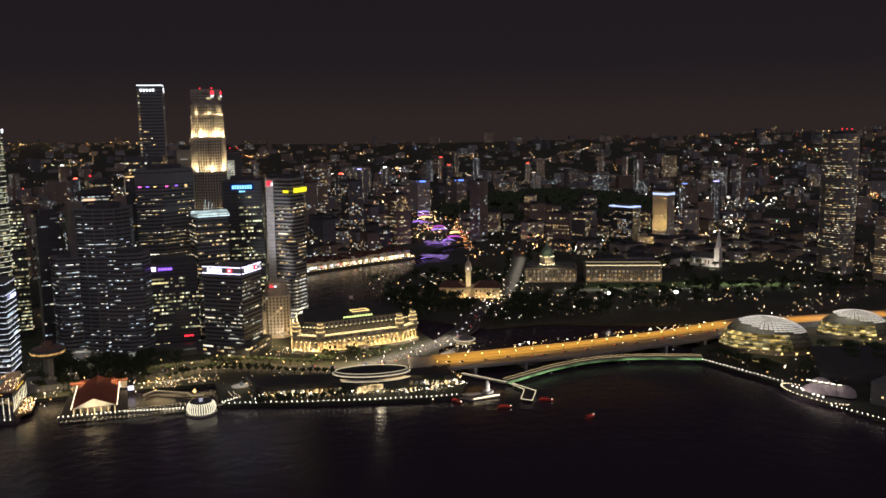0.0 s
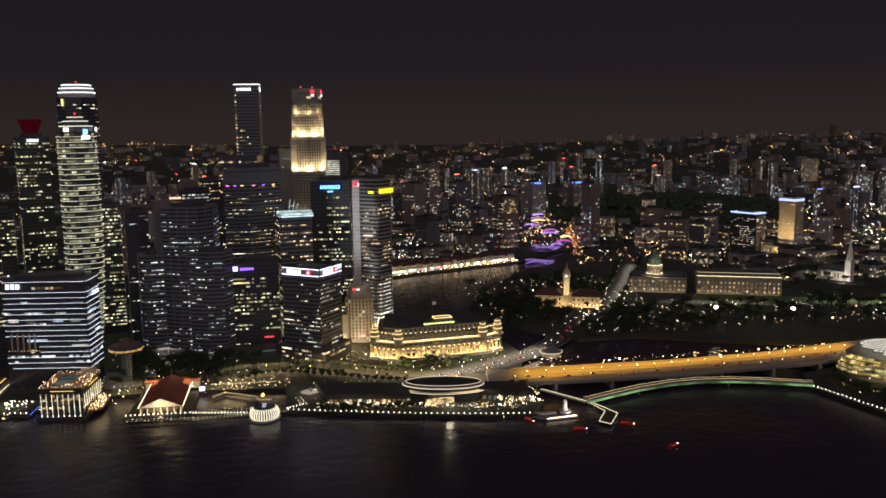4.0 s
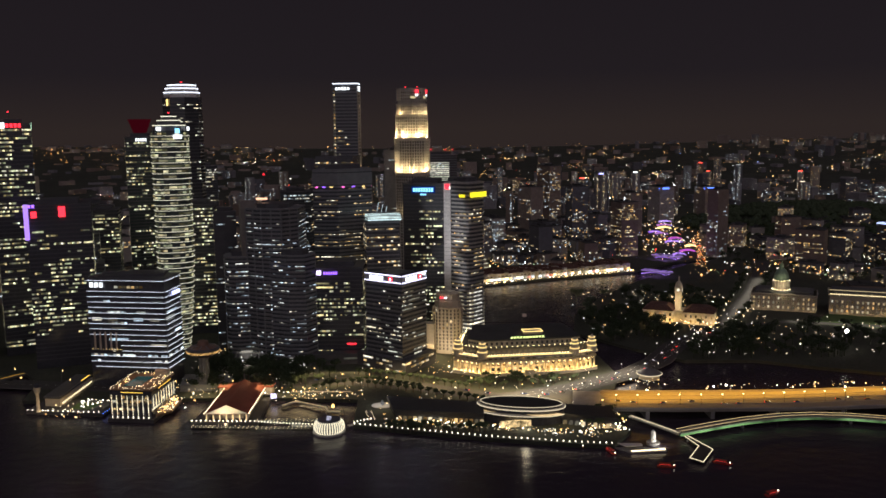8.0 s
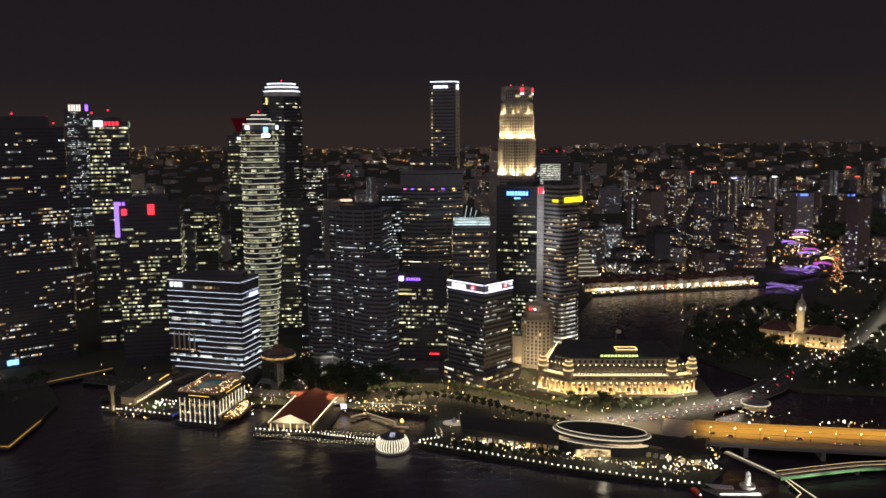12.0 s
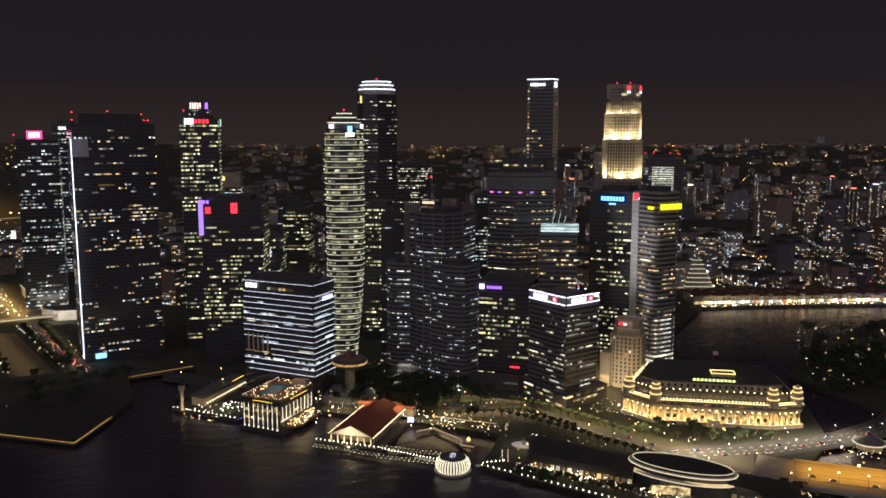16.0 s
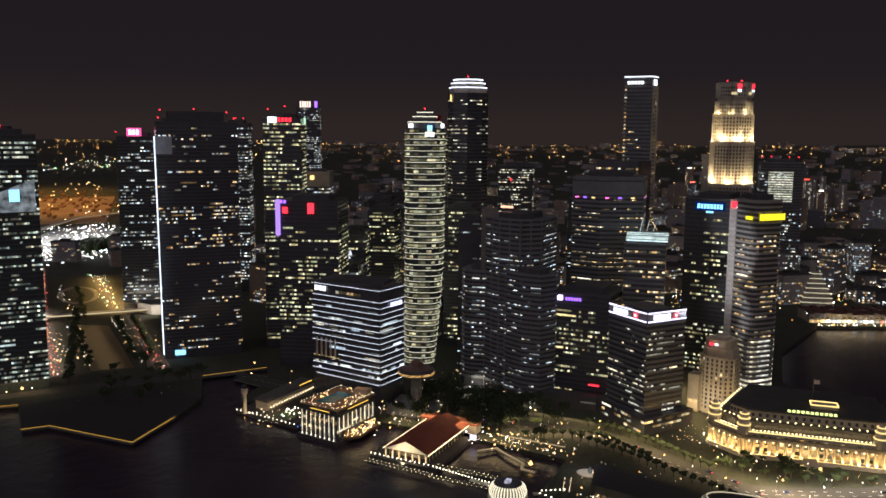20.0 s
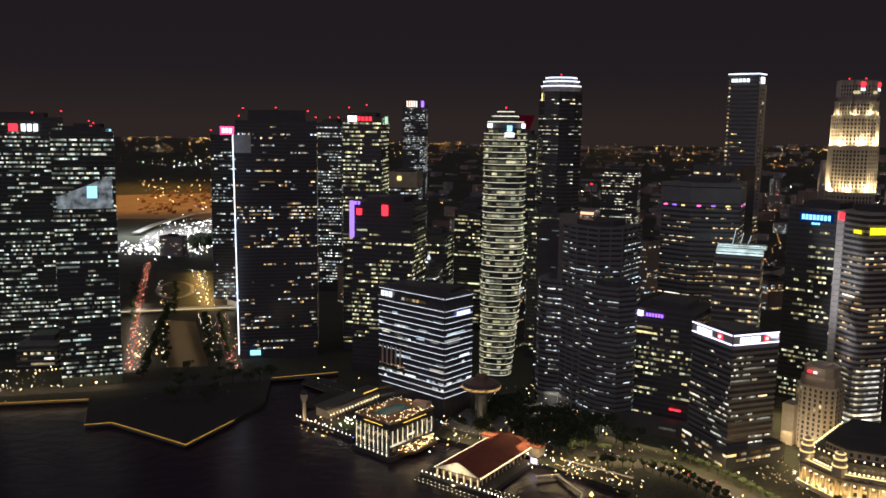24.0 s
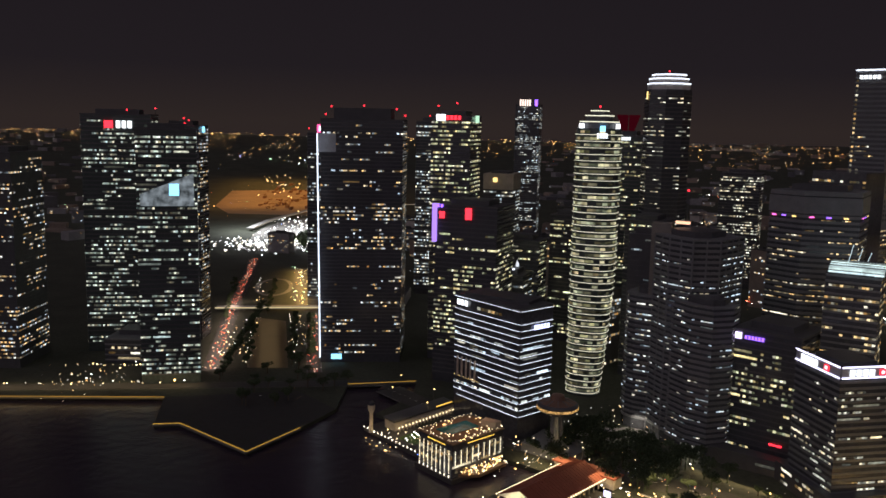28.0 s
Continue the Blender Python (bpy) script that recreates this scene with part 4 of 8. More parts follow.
# the financial centre towers beyond the canal
P = [(206, -486), (166, -457), (142, -495), (182, -523)]
r = tower("screen_tower", "glass office tower with a slanted white screen above mid-height", P, 224, 4.0, 2.8, 1.4, "teal", GLASS_GREEN, DARK, 0.3, 0.25, seed=161, single=120, long_runs=0.6)
at, ang = on_face(P, 0, 0.5, 161, 1.2)
part("slanted_screen", Build().add([(-22, 0, -2), (22, 0, -2), (22, 0, 26), (-22, 0, 8), (-22, 0.8, -2), (22, 0.8, -2), (22, 0.8, 26), (-22, 0.8, 8)],
     [(0, 1, 2, 3), (7, 6, 5, 4), (0, 4, 5, 1), (1, 5, 6, 2), (2, 6, 7, 3), (3, 7, 4, 0)]), windows("screen_glass", [(0.6, 0.72, 0.8), (0.8, 0.9, 1.0)], 0.2, 0.35, True, 0.8, 0.15), r, "glowing slanted screen", at=at, turn=ang)
sign(r, P, 0, 0.62, 173, 8, 10, S_CYAN, "emblem", "bright cyan emblem")
P = [(188, -623), (138, -581), (110, -617), (162, -659)]
r = tower("twin_tower", "glass office tower with lit top floors and a red sign", P, 236, 4.0, 2.8, 1.1, "teal", GLASS_GREEN, DARK, 0.3, 0.25, seed=162, single=110, long_runs=0.6)
sign(r, P, 0, 0.40, 226, 8, 7, S_RED, "emblem", "red emblem")
sign(r, P, 0, 0.62, 226, 16, 7, S_WHITE, "sign", "white sign bars", 3)
red_lamps(r, [(154, -597, 240), (124, -597, 242)])
P = rect(84, -612, 30, 40, 40)
r = tower("slim_tower", "slim dark apartment tower with scattered lit windows", P, 226, 3.6, 2.6, 0.5, "home", GLASS, DARK, 0.3, 0.25, seed=163, joined=True, single=90)
sign(r, P, 2, 0.4, 222, 7, 6, S_CYAN, "emblem", "bright blue-white emblem")
red_lamps(r, [(84, -612, 233), (72, -622, 231), (92, -597, 228)])
P = rect(250, -640, 60, 36, 42)
r = tower("curved_residence", "dark apartment tower with a few warm lit windows", P, 200, 3.6, 2.6, 0.3, "home", DARK, DARK, 0.3, 0.25, seed=164, joined=True, single=80)
P = rect(150, -590, 90, 36, 42)
r = tower("podium_block", "low glass podium with lit shopfronts", P, 26, 5.0, 4, 0.8, "warm", GLASS, GREY, 0.3, 0.3, seed=165, joined=True, single=40, lobby=2)

# the southern cluster behind
for nm, lb, x, y, w, d, a, z, sd, pl, am in (
        ("far_office_tower", "tall dark office tower with a white and violet rooftop sign", -900, -906, 50, 50, 30, 276, 171, "cool", 0.5),
        ("far_office_tower", "office tower with lit louvres at the top", -290, -610, 44, 34, 30, 236, 172, "cool", 0.8),
        ("far_office_tower", "slim office tower with a white rooftop sign", -255, -700, 30, 30, 30, 238, 173, "cool", 0.9),
        ("far_office_tower", "pale stone-topped office tower with a gold emblem", -220, -432, 38, 34, 25, 176, 174, "cool", 0.5),
        ("far_office_tower", "grey office tower with bright blue-white floors", -300, -382, 44, 36, 20, 140, 175, "cool", 1.2),
        ("far_office_tower", "dark office tower with scattered lit windows", -210, -330, 36, 30, 15, 140, 176, "green", 0.5),
        ("far_office_tower", "dark office tower with scattered lit windows", -130, -330, 30, 40, 20, 120, 177, "green", 0.4),
        ("far_office_tower", "low office tower with lit floors", -70, -300, 30, 34, 20, 96, 178, "cool", 0.5),
        ("far_office_tower", "dark office tower behind the banded tower", -150, -200, 40, 34, 10, 150, 179, "green", 0.5),
        ("far_office_tower", "dark office tower with scattered lit windows", -120, -120, 36, 36, 10, 142, 180, "cool", 0.4),
        ("far_office_tower", "dark office tower with scattered lit windows", -330, -120, 40, 40, 10, 150, 181, "cool", 0.4),
        ("far_office_tower", "dark office tower with scattered lit windows", -190, 60, 30, 34, 10, 110, 182, "cool", 0.5),
        ("far_office_tower", "broad office block with bright strips of lit floors", -660, -335, 40, 56, 15, 172, 184, "white", 0.9),
        ("far_office_tower", "grey tower with lit horizontal floors", -560, -120, 40, 30, 10, 150, 183, "warm", 0.5)):
    P = rect(x, y, w, d, a)
    r = tower(nm, lb, P, z, 4.0, 2.8, am, pl, GLASS, DARK, 0.3, 0.25, seed=sd, single=36, long_runs=0.5, joined=True)
    if sd == 171:
        sign(r, P, 1, 0.4, 279, 24, 13, glow("sign_peachwhite", (1.0, 0.8, 0.7), 1.6), "sign", "white sign bars", 5)
        sign(r, P, 1, 0.85, 279, 6, 13, S_VIOLET, "sign_end", "violet bar")
    if sd == 172:
        red_lamps(r, [(-310, -615, 243), (-272, -598, 243)])
    if sd == 178:
        part("roof_lantern", Build().lathe([(4, 96), (4, 98), (1.6, 99), (1.6, 103), (0.3, 106)], 12, -78, -298), glow("roof_lantern", (0.85, 0.9, 1.0), 1.0), r, "white-lit roof lantern")
        part("roof_bar_light", Build().bar((-62, -304, 101.5), (-58, -286, 101.5), 0.8, 1.6), STRIP, r, "white roof light bar")
    if sd == 173:
        sign(r, P, 1, 0.5, 232, 14, 4, S_WHITE, "sign", "white sign bars", 4)
    if sd == 174:
        part("stone_top", Build().prism(grow(P, 0.6), 160, 178), STONE, r)
        sign(r, P, 1, 0.4, 171, 5, 5, S_GOLD, "emblem", "gold emblem")

# ---------------------------------------------------------------- roads, paving, kerbs
def band_along(pts, width, z0, z1):
    """A road-like slab along a line of points."""
    b = Build()
    n = len(pts)
    left, right = [], []
    for i in range(n):
        p = Vector(pts[i])
        d = (Vector(pts[min(i + 1, n - 1)]) - Vector(pts[max(i - 1, 0)])).normalized()
        s = Vector((d.y, -d.x)) * width / 2
        left.append(p - s)
        right.append(p + s)
    vs = [(q.x, q.y, z) for z in (z0, z1) for q in left + right]
    fs = []
    for i in range(n - 1):
        a, b2, c, d2 = i, i + 1, n + i + 1, n + i
        fs += [(a + 2 * n, d2 + 2 * n, c + 2 * n, b2 + 2 * n), (a, b2, c, d2), (a, a + 2 * n, b2 + 2 * n, b2), (d2, c, c + 2 * n, d2 + 2 * n)]
    fs += [(0, n, 3 * n, 2 * n), (n - 1, 3 * n - 1, 4 * n - 1, 2 * n - 1)]
    return b.add(vs, fs)


QUAY_ROAD = [(60, -330), (78, -220), (84, -120), (66, -20), (86, 50), (118, 112), (142, 160), (150, 206)]
JUNCTION = [(122, 130), (96, 190), (52, 250), (12, 285), (-48, 318), (-125, 385)]
ST_ANDREW = [(-125, 385), (-200, 430), (-330, 500), (-460, 558), (-600, 622)]
CONNAUGHT = [(-125, 390), (-150, 480), (-112, 600), (-50, 760), (0, 900)]
for k, (nm, pts, w, lb) in enumerate((("road", QUAY_ROAD, 24, "wide grey asphalt quayside road"), ("road", JUNCTION, 26, "pale lit asphalt road towards the old bridge"),
                       ("road", ST_ANDREW, 18, "lit asphalt road between civic buildings"), ("road", CONNAUGHT, 12, "dim asphalt drive beside the lawns"),
                       ("road", [(128, 585), (90, 660), (60, 760), (0, 900)], 24, "asphalt road beyond the bridge"),
                       ("road", [(140, -482), (80, -558), (16, -640), (-65, -742), (-173, -871), (-274, -997)], 17, "pale lit asphalt road on one side of the canal"),
                       ("road", [(75, -412), (-2, -509), (-72, -595), (-150, -690)], 13, "asphalt road on the other side of the canal"),
                       ("road", [(300, -566), (160, -440), (50, -345), (60, -330)], 16, "asphalt road along the promontory"))):
    solid(nm, band_along(pts, w, Z0 - 0.5, Z0 + 0.05 + 0.006 * k), ASPHALT, lb, "road", kind="structure")
    solid("kerb", band_along([(x, y) for x, y in pts], w + 1.0, Z0 - 0.6, Z0 - 0.03 + 0.006 * k), PAVING, "grey stone kerb along the asphalt road", "kerb", kind="structure")
LINE = surface("road_paint", (0.75, 0.75, 0.72), 0.7)
for pts, off in ((QUAY_ROAD, 0.0), (JUNCTION, 0.0), (JUNCTION, 6.0), (JUNCTION, -6.0)):
    dash = Build()
    for a, b in zip(pts[:-1], pts[1:]):
        a, b = Vector(a), Vector(b)
        d = (b - a).normalized()
        s = Vector((d.y, -d.x)) * off
        L, x = (b - a).length, 0
        while x < L - 4:
            p, q = a + d * x + s, a + d * (x + 3) + s
            dash.bar((p.x, p.y, Z0 + 0.12), (q.x, q.y, Z0 + 0.12), 0.35, 0.02)
            x += 8
    solid("lane_marks", dash, LINE, "white dashed lane marks on the asphalt", "road marking", kind="stuff")
# the canal basin, one flat brown sheet just above the ground
solid("canal_lawn", Build().prism([(83, -441), (-34, -597), (-18, -637), (110, -468)], Z0 - 0.4, Z0 + 0.06), surface("brown_water", (0.10, 0.075, 0.045), 0.5, 0, 0.3, 0.03),
      "flat brown reflecting strip between two avenues", "pond", kind="structure")
solid("lawn_path", Build().ring(oval(-150, -775, 64, 27, 50, 28), oval(-150, -775, 57, 20, 50, 28), Z0 - 0.3, Z0 + 0.07), PAVING, "pale looping path on the dark lawn", "path", kind="structure")
solid("promontory_deck", Build().prism([(233.6, -376), (249.6, -388), (210, -441.6), (120, -380), (128, -320.4), (176, -306.4), (231.6, -294.4)], Z0 - 0.4, Z0 + 0.06), surface("promontory_paving", (0.028, 0.026, 0.026), 0.85),
      "dark paved promontory deck above the water", "paving", kind="structure")
solid("junction_paving", Build().prism([(150, 100), (170, 205), (128, 214), (96, 180), (112, 108)], Z0 - 0.4, Z0 + 0.03), ASPHALT, "wide pale asphalt junction before the bridge", "road", kind="structure")

# gold-lit edges of the quays
GOLD_EDGE = glow("gold_edge_light", (1.0, 0.55, 0.08), 0.55)
for pts in ([(250.5, -388.5), (235, -376)], [(235, -376), (233, -293)], [(233, -293), (176, -305)], [(306, -535), (211, -441)], [(78, -363.5), (27, -327.5)]):
    a, b = pts
    r = thing("quay_edge", "low stone quay edge with a gold light line", "quay edge", group="quay edges")
    part("kerb_stone", Build().bar((*a, Z0 - 0.4), (*b, Z0 - 0.4), 1.6, 1.4), PAVING, r)
    part("edge_light", Build().bar((*a, Z0 + 0.7), (*b, Z0 + 0.7), 0.34, 0.3), GOLD_EDGE, r, "gold light line")
    if a[0] > 200:
        da = (Vector(b) - Vector(a)).normalized()
        oa = Vector((-da.y, da.x)) if a[1] > -500 else Vector((da.y, -da.x))
        strip_lamp("quay_wash", Vector(a) + oa * 2, Vector(b) + oa * 2, Z0 + 0.6, 500, (1.0, 0.6, 0.12), 0.5, (*((Vector(a) + Vector(b)) / 2 - oa * 0.5), 0.5))

# ---------------------------------------------------------------- small repeated things
def lamp_post(name, label, h, mat, head=0.55, arm=0.0):
    r = tagged(new(name, Build().lathe([(0.16, 0), (0.10, h)], 6).mesh("lamp_post", METAL)), label, "street lamp", group=name + "s")
    r.matrix_world = pose(0, 0, -500)
    if arm:
        top = part("arm", Build().bar((0, 0, h), (arm, 0, h + 0.3), 0.12, 0.12), METAL, r)
    part("lamp_head", Build().lathe([(head * 0.5, h - 0.25), (head, h), (head, h + 0.35), (head * 0.3, h + 0.7)], 8, arm), mat, top if arm else r)
    return r


L_GOLD = glow("lamp_gold", (1.0, 0.60, 0.20), 7.0)
L_WHITE = glow("lamp_white", (1.0, 0.90, 0.70), 5.0)
L_SOFT = glow("lamp_soft", (1.0, 0.80, 0.50), 3.5)
POST_GOLD = lamp_post("street_lamp", "tall metal street lamp with a glowing amber head", 10, L_GOLD, 0.38, 1.6)
POST_WHITE = lamp_post("park_lamp", "metal park lamp with a glowing round white head", 5, L_WHITE, 0.30)
BOLLARD = lamp_post("edge_lamp", "short waterside lamp with a round white head", 1.1, L_WHITE, 0.36)
POST_BRIDGE = lamp_post("bridge_lamp", "slim metal bridge lamp with a small warm head", 8, glow("lamp_bridge", (1.0, 0.74, 0.42), 7.0), 0.48, 1.6)


def along(pts, step):
    res, carry = [], 0.0
    for a, b in zip(pts[:-1], pts[1:]):
        a, b = Vector(a), Vector(b)
        L = (b - a).length
        x = carry
        while x < L:
            p = a + (b - a) * (x / L)
            res.append((p.x, p.y, math.degrees(math.atan2(b.y - a.y, b.x - a.x))))
            x += step
        carry = x - L
    return res


PROM = [(186, 3), (191, 20), (217, 105), (232, 171), (235, 195)]
for x, y, a in along(PROM, 4.4):
    copy_thing(BOLLARD, pose(x, y, Z0, 0, 0, a))
for pts, st in (([(304, 478), (215, 454)], 4.2), ([(416, 485), (372, 470)], 4.2), ([(174, -127), (177, -75)], 3.6), ([(141, -272), (150, -208)], 4.5)):
    for x, y, a in along(pts, st):
        copy_thing(BOLLARD, pose(x, y, Z0, 0, 0, a))
for x, y, a in along([(165, 212), (168, 300), (160, 420), (144, 565)], 17):
    copy_thing(POST_BRIDGE, pose(x, y, 9.2, 0, 0, 180))
rl = random.Random(77)
for pts, st, pr in ((QUAY_ROAD, 24, POST_GOLD), (JUNCTION, 24, POST_WHITE), (ST_ANDREW, 30, POST_WHITE), (CONNAUGHT, 34, POST_WHITE)):
    for k, (x, y, a) in enumerate(along(pts, st)):
        s = 13 if k % 2 else -13
        copy_thing(pr, pose(x + s * math.sin(radians(a)), y - s * math.cos(radians(a)), Z0, 0, 0, a))
for k in range(46):
    x, y = rl.uniform(-120, 10), rl.uniform(330, 560)
    if x < -110 + (y - 400) * 0.1:
        continue
    copy_thing(POST_WHITE, pose(x, y, Z0, 0, 0, 0))
for k in range(14):
    u = rl.random()
    copy_thing(POST_WHITE, pose(70 + rl.uniform(-18, 40), 80 + 150 * u, Z0, 0, 0, 0))

# ---------------------------------------------------------------- trees
def make_tree(seed, h, spread):
    rng = random.Random(seed)
    r = thing("tree", "broad dark rain tree with a leafy uneven crown", "tree", (0, 0, -500), group="city trees")
    tr = Build().lathe([(0.42, 0), (0.30, h * 0.35), (0.2, h * 0.6)], 7)
    lobes = []
    for k in range(6):
        a, d = rng.uniform(0, 6.28), rng.uniform(0.2, 0.62) * spread
        c = Vector((d * math.cos(a), d * math.sin(a), h * rng.uniform(0.58, 0.85)))
        lobes.append((c, rng.uniform(0.32, 0.5) * spread))
        tr.bar((0, 0, h * 0.4), tuple(c - Vector((0, 0, 0.6))), 0.16, 0.16)
    part("trunk", tr, BARK, r)
    cr = Build()
    for k in range(230):
        c, rad = rng.choice(lobes)
        v = Vector((rng.gauss(0, 1), rng.gauss(0, 1), rng.gauss(0, 0.7) + 0.15)).normalized()
        p = c + Vector((v.x * rad, v.y * rad, v.z * rad * 0.6)) * rng.uniform(0.75, 1.08)
        s = rng.uniform(0.45, 1.0)
        n1 = (v + Vector((rng.gauss(0, 0.5), rng.gauss(0, 0.5), rng.gauss(0, 0.5)))).normalized()
        t1 = n1.orthogonal().normalized()
        t2 = n1.cross(t1)
        q = rng.uniform(0.6, 1.0)
        cr.add([p + t1 * s, p + t2 * s * q, p - t1 * s * 0.9, p - t2 * s * q * 0.8, p + n1 * s * 0.35], [(0, 1, 4), (1, 2, 4), (2, 3, 4), (3, 0, 4)])
    part("crown", cr, LEAF, r)
    return r


TREES = [make_tree(1, 13, 7.5), make_tree(2, 11, 6.0), make_tree(3, 15, 8.5), make_tree(4, 7, 3.4)]
rt = random.Random(5)


WOODS = Build()


def plant(n, box, kinds=(0, 1, 2), keep=None, size=(0.8, 1.2), far=False):
    x0, x1, y0, y1 = box
    made = 0
    for k in range(n * 6):
        if made >= n:
            return
        x, y = rt.uniform(x0, x1), rt.uniform(y0, y1)
        if keep and not keep(x, y):
            continue
        s = rt.uniform(*size)
        if far:
            m = pose(x, y, Z0, 0, 0, rt.uniform(0, 360)) @ Matrix.Diagonal((s, s, s, 1))
            for o in TREES[rt.choice(kinds)].children:
                WOODS.add([m @ v.co for v in o.data.vertices], [tuple(f.vertices) for f in o.data.polygons])
            made += 1
            continue
        ob = copy_thing(TREES[rt.choice(kinds)], pose(x, y, Z0, 0, 0, rt.uniform(0, 360)))
        ob.scale = (s, s, s * rt.uniform(0.85, 1.1))
        made += 1


def off_road(x, y, w=15):
    """True where no road runs within w metres."""
    for pts in (QUAY_ROAD, JUNCTION, ST_ANDREW, CONNAUGHT):
        for a, b in zip(pts[:-1], pts[1:]):
            a, b, p = Vector(a), Vector(b), Vector((x, y))
            k = max(0, min(1, (p - a).dot(b - a) / (b - a).length_squared))
            if (p - a - (b - a) * k).length < w:
                return False
    return True


plant(34, (22, 66, -150, -60), keep=off_road)
plant(64, (4, 100, -150, -24), far=True, size=(0.95, 1.4), keep=lambda x, y: x > 30 + (-60 - y) * -0.1 and off_road(x, y, 5))
for x, y, a in along([(46, -6), (60, 34), (80, 68), (100, 96)], 7.5):
    copy_thing(TREES[3], pose(x, y, Z0, 0, 0, y * 9))
for x, y, a in along([(80, -8), (100, 40), (124, 84), (140, 116)], 7.5):
    copy_thing(TREES[3], pose(x, y, Z0, 0, 0, y * 9))
plant(93, (-115, 8, 395, 640), far=True, keep=lambda x, y: off_road(x, y) and x > -105 - (y - 400) * 0.05)
plant(51, (-110, 10, 320, 400), far=True, keep=off_road)
plant(39, (-190, -70, 240, 320), far=True)
plant(46, (66, 108, 92, 200), kinds=(3, 3, 1), size=(0.6, 1.0), keep=lambda x, y: off_road(x, y, 14))
plant(20, (165, 212, 180, 215), kinds=(3, 3, 1), size=(0.7, 1.0), keep=lambda x, y: x < 205)
plant(24, (182, 206, 30, 170), kinds=(3,), keep=lambda x, y: abs(x - (190 + (y - 20) * 0.27)) < 8)
plant(16, (225, 300, 500, 640), keep=lambda x, y: (x - 197) ** 2 + (y - 533) ** 2 > 2500)
plant(60, (-210, -60, 236, 330), far=True, keep=lambda x, y: off_road(x, y) and y > 236 - (x + 60) * 0.15)
plant(39, (-330, -200, 310, 430), far=True, keep=off_road)
plant(36, (-330, -200, 700, 860), far=True)
plant(30, (-330, -190, 250, 430), far=True, keep=off_road)
plant(22, (60, 180, -470, -350), kinds=(0, 1), keep=lambda x, y: y < -330 and x - y < 560)
for x, y, a in along([(150, -452), (-60, -676)], 15):
    copy_thing(TREES[1], pose(x, y, Z0, 0, 0, x * 7))
for x, y, a in along([(50, -448), (-62, -586)], 13):
    copy_thing(TREES[1], pose(x, y, Z0, 0, 0, x * 7))
for x, y, a in along([(86, -40), (62, 5), (92, 56)], 7):
    copy_thing(TREES[3], pose(x + 9, y, Z0, 0, 0, y * 9))
for x, y, a in along([(-90, 650), (-30, 800)], 14):
    copy_thing(TREES[0], pose(x, y, Z0, 0, 0, x * 7))

for off in (-16, 16):
    for x, y, a in along(ST_ANDREW[:4], 13):
        plant(1, (x + off * math.sin(radians(a)) - 2, x + off * math.sin(radians(a)) + 2, y - off * math.cos(radians(a)) - 2, y - off * math.cos(radians(a)) + 2), far=True, size=(0.6, 0.9))
plant(60, (-115, 10, 640, 900), far=True)
plant(60, (-700, -380, 560, 760), far=True, keep=off_road)
solid("park_woods", WOODS, LEAF, "dense dark park trees between the lit streets", "trees", kind="stuff")

